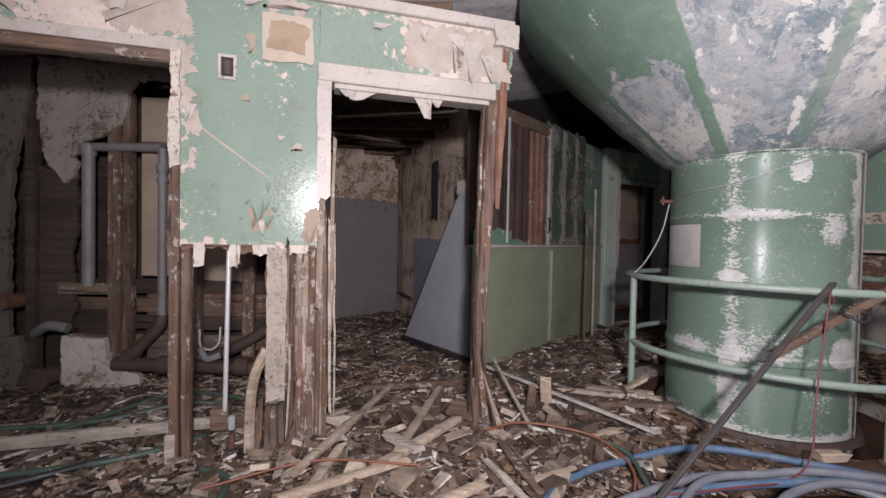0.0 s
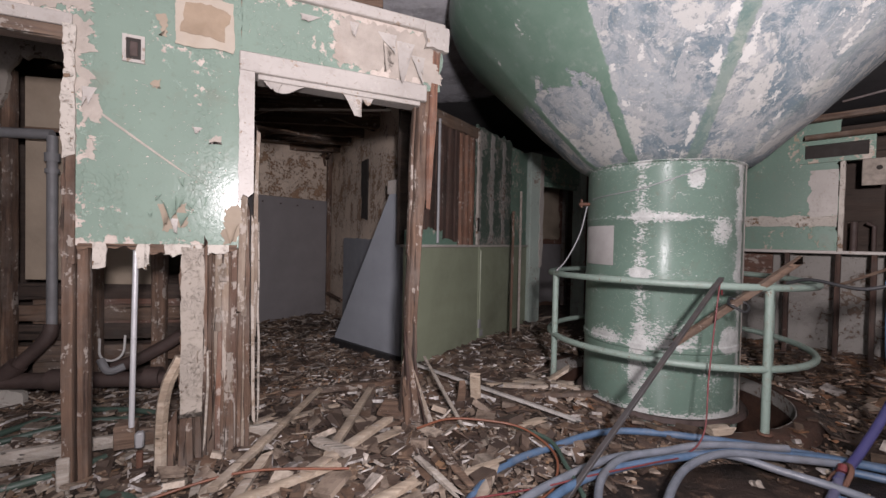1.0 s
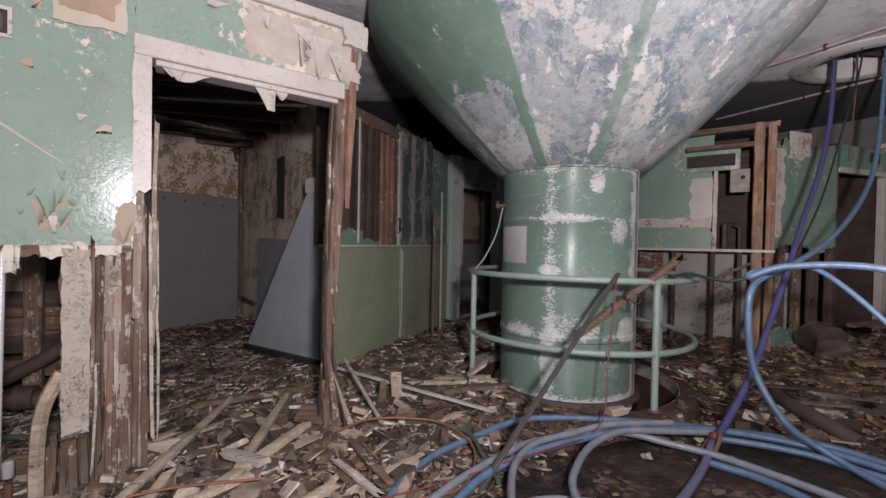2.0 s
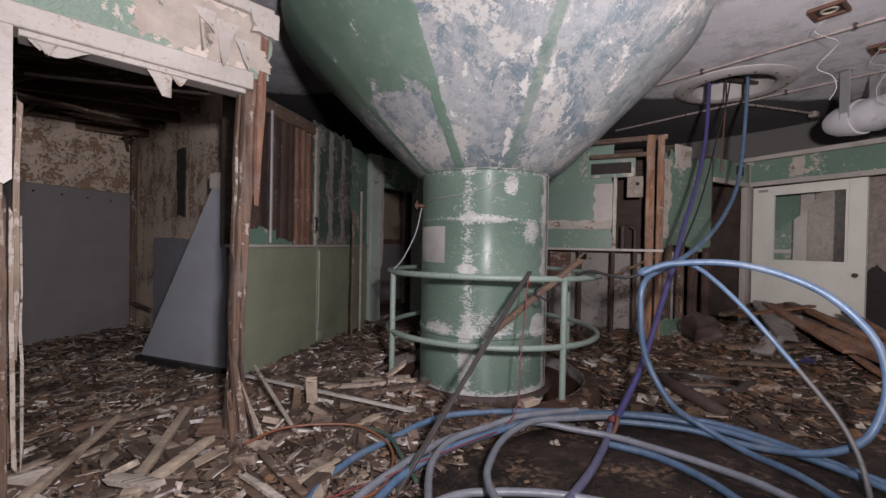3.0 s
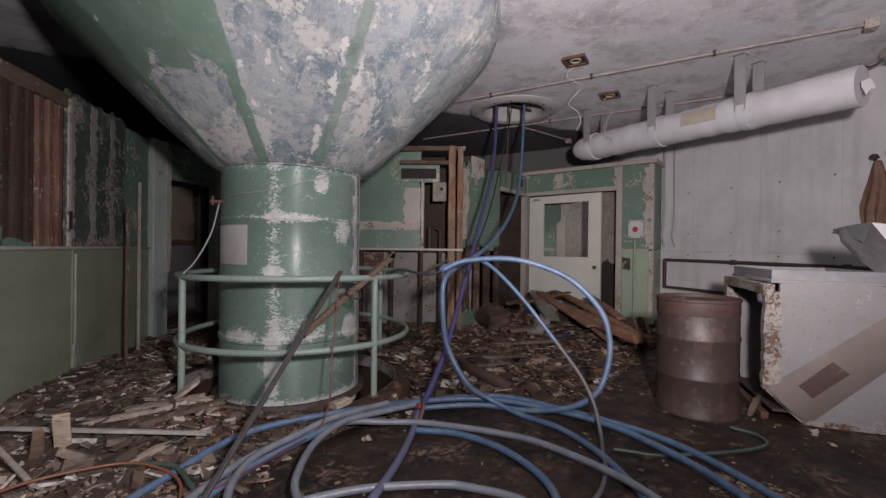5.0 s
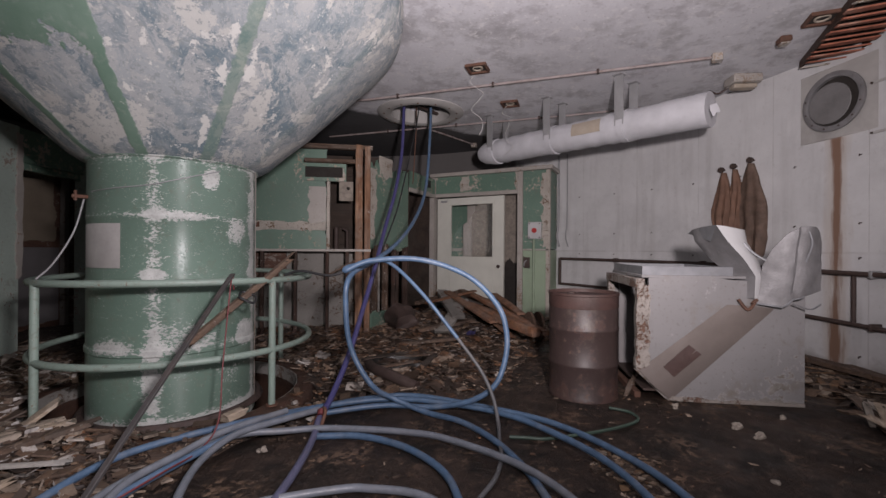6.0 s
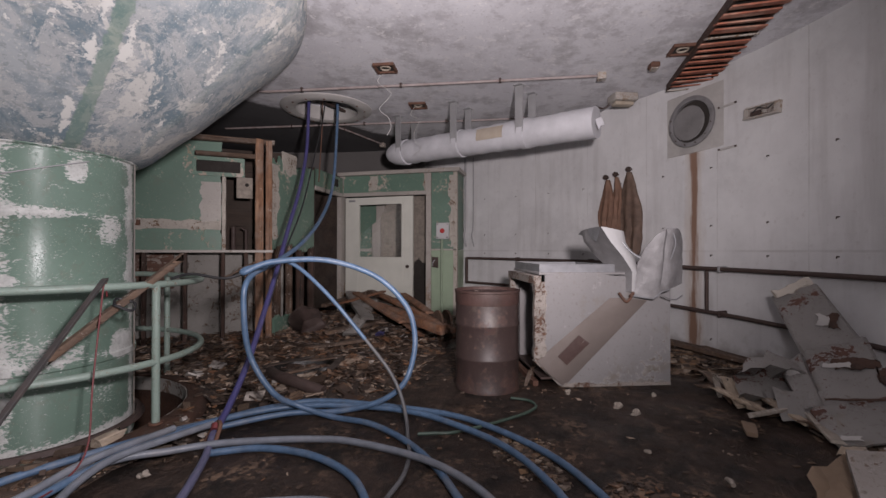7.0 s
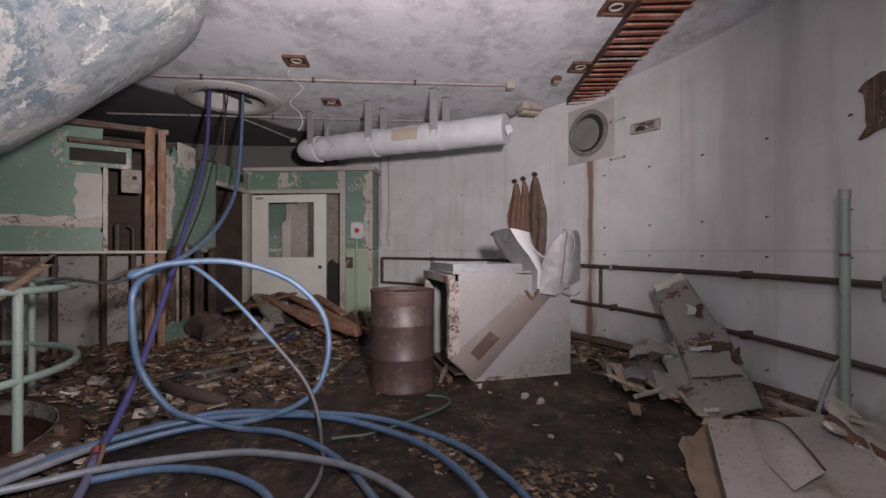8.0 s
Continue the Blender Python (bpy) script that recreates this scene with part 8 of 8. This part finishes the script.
hose([(1.5, 1.2), (1.83, 1.35), (2.17, 1.51), (2.5, 1.7), (2.68, 1.81, 0.07), (2.71, 1.823, 0.08)], 0.0225, "dull_purple", "dirty grey-purple hose end lying over the coils")
hose([(2.66, 1.80, 0.065), (2.7, 1.82, 0.075), (2.95, 1.92, 0.16), (3.3, 2.04, 0.4), (3.86, 2.29, 0.8), (4.24, 2.45, 1.12), (4.7, 2.66, 1.49), (5.27, 2.89, 2.02), (5.72, 3.08, 2.63), (5.9, 3.16, 3.37), (5.95, 3.16, 4.0)], 0.023, "purple", "purple hose slung from the ceiling hatch", group="hanging hoses")
hose([(6.05, 3.0, 4.0), (6.05, 3.0, 3.3), (5.7, 2.95, 2.5), (5.1, 2.75, 1.75), (4.4, 2.5, 1.2), (3.8, 2.25, 0.72)], 0.009, "black", "thin black cable hanging from the hatch", "cable", "hanging cables", "cable")
hose([(6.15, 3.12, 4.0), (6.2, 3.12, 3.3), (6.12, 3.1, 2.7), (5.9, 3.0, 2.2)], 0.008, "rust", "thin brown rope hanging from the hatch", "rope", "hanging cables", "rope")
hose([(3.13, 0.62), (3.17, 0.52), (3.23, 0.38), (3.54, 0.07), (3.8, -0.1), (3.95, -0.05), (3.98, 0.1)], 0.011, "green_hose", "thin green hose trailing to the drum", lift=0.01)
tie = thing("hose_tie", (2.68, 1.81, 0), "rusty wire tie with red tape round the hoses", "tie")
part("wire", tube(B(), spline([(-0.05, -0.05, 0.02), (0.02, -0.04, 0.13), (0.06, 0.03, 0.12), (0.0, 0.06, 0.02)], 6), 0.012, 8), M["rust"], tie)
part("tape", tube(B(), [(0.025, 0.005, 0.095), (0.05, 0.018, 0.12)], 0.028, 10), M["red_cord"], tie, "red tape")
for pts, m, label in (([(-2.6, 1.62), (-1.9, 1.85), (-1.45, 2.0), (-1.2, 2.2), (-1.1, 2.35)], "green_hose", "dirty green hose lying on the rubble"),
                      ([(-2.4, 2.3), (-1.9, 2.5), (-1.5, 2.75), (-1.2, 2.85)], "green_hose", "dirty green hose lying on the rubble"),
                      ([(-2.0, 2.35), (-1.72, 2.9), (-1.4, 2.95), (-1.1, 2.9)], "green_hose", "dirty green hose lying on the rubble"),
                      ([(-1.9, 1.6), (-1.6, 1.85), (-1.4, 2.1)], "black", "dark hose lying on the rubble"),
                      ([(-0.9, 2.0), (-0.75, 1.95), (-0.68, 1.8), (-0.66, 1.6)], "green_hose", "green hose end sticking from rubble")):
    hose([(x, y, height(x, y) + 0.035) for x, y in pts], 0.018, m, label, group="hoses in the rubble")
hose([(0.55, 2.4, 0.14), (0.75, 2.52, 0.14), (1.0, 2.5, 0.13), (1.2, 2.42, 0.11), (1.3, 2.2, 0.08), (1.25, 2.0, 0.06), (1.1, 1.8, 0.06), (0.8, 1.7, 0.1)], 0.007, "orange", "orange cord curled on the rubble", "cord", "floor cords", "cord")
hose([(-0.75, 1.75, 0.12), (-0.3, 1.95, 0.16), (0.2, 1.95, 0.16)], 0.006, "orange", "orange cord curled on the rubble", "cord", "floor cords", "cord")
hose([(1.15, 2.5, 0.1), (1.32, 2.3, 0.09), (1.32, 2.05, 0.07), (1.3, 1.8, 0.06)], 0.012, "green_hose", "green cord on the rubble", "cord", "floor cords", "cord")
hose([(0.7, 1.75, 0.1), (1.1, 1.85, 0.08), (1.4, 1.9, 0.1), (1.75, 1.95, 0.12), (2.0, 2.05, 0.1), (2.15, 2.1, 0.2), (2.25, 2.2, 0.5), (2.36, 2.27, 1.03), (2.4, 2.3, 0.95)], 0.0045, "red_cord", "thin red cord hanging from the guard rail", "cord", "floor cords", "cord")
hose([(1.73, 3.27, 1.02), (1.83, 3.3, 1.12), (1.95, 3.33, 1.33), (2.02, 3.36, 1.56)], 0.006, "conduit", "thin pale cord from the tap to the rail", "cord", "floor cords", "cord")
hose([(2.98, 1.84, 1.06), (2.92, 1.95, 1.03), (2.85, 2.15, 1.06), (2.8, 2.26, 1.03)], 0.01, "black", "short black cable tied to the rail", "cable", "hanging cables", "cable")
bar = thing("leaning_bar", (1.3, 1.92, 0), "dark flat metal bar leaning on the guard rail", "bar")
part("bar", stick((-0.09, -0.10, 0.02), (1.045, 0.335, 1.045), 0.028, 0.018, 500, 0.03), M["dark_bar"], bar)
part("hooked_end", stick((1.04, 0.333, 1.04), (1.075, 0.36, 1.05), 0.028, 0.018, 502, 0.03), M["dark_bar"], bar)
st = thing("leaning_stick", (2.2, 2.3, 0), "broken brown stick wedged in the guard rail", "stick")
part("stick", stick((-0.035, 0.05, 0.665), (0.58, -0.075, 1.13), 0.05, 0.045, 501, 0.35, 0.004), M["wood_x"], st)
part("tie", tube(B(), spline([(0.20, -0.06, 0.9), (0.27, -0.1, 0.86), (0.32, -0.06, 0.9), (0.26, 0.0, 0.93), (0.2, -0.05, 0.9)], 5), 0.008, 6), M["black"], st, "black cord binding")

pole = thing("leaning_pole", (1.86, 5.05, 0), "thin grey-brown pole leaning on the panelled wall", "pole")
part("pole", stick((0.02, 0.03, 0.02), (0.05, 0.12, 1.62), 0.03, 0.03, 505, 0.1, 0.003, up=(0, 1, 0)), M["wood"], pole)
card = thing("torn_cardboard", (2.8, -1.45, 0), "torn brown cardboard sheet in the junk by the wall", "cardboard")
rows = []
for i in range(8):
    s = i / 7
    rows.append([(0.2 - 0.47 * s + 0.03 * k * (1 - s) + 0.02 * math.sin(i * 2.3 + k), -0.02 + 0.12 * s - 0.045 * k - 0.015 * math.sin(3.1 * i), 0.10 - 0.07 * s + 0.012 * k + 0.02 * math.sin(k * 1.7 + i)) for k in range(6)])
part("sheet", curled(rows, 0.004), M["brown_card"], card)
for k, (p, q, w, m) in enumerate((((4.33, -1.51, 0.12), (4.05, -1.68, 0.08), 0.07, "pale_wood"), ((3.88, -1.61, 0.1), (4.06, -2.01, 0.14), 0.04, "white_wood"), ((3.75, -1.5, 0.06), (3.5, -1.42, 0.1), 0.08, "brown_card"))):
    plank(p, q, w, 0.025, m, "broken pale board in the junk by the wall", "board", 700 + k, 0.35, "broken boards")

# slabs and timbers of the heap before the cabin
for k, (p, q, w, d, m, label) in enumerate((((7.0, 2.95, 0.42), (5.62, 1.12, 0.24), 0.15, 0.12, "orange_beam", "heavy orange-brown timber across the heap"),
                                            ((7.1, 3.1, 0.5), (6.0, 2.3, 0.28), 0.22, 0.06, "greymould", "grey slab of wallboard on the heap"),
                                            ((6.6, 2.5, 0.42), (5.6, 2.35, 0.14), 0.2, 0.05, "greymould", "grey slab of wallboard on the heap"),
                                            ((6.9, 2.45, 0.5), (5.75, 1.02, 0.22), 0.1, 0.06, "orange_beam", "split orange-brown board on the heap"),
                                            ((6.9, 1.9, 0.34), (6.2, 1.75, 0.22), 0.09, 0.03, "pale_wood", "pale split board on the heap"),
                                            ((6.4, 2.1, 0.3), (5.8, 1.45, 0.12), 0.09, 0.03, "orange_beam", "split orange-brown board on the heap"))):
    plank(p, q, w, d, m, label, "timber", 800 + k, 0.25, "timbers of the heap")
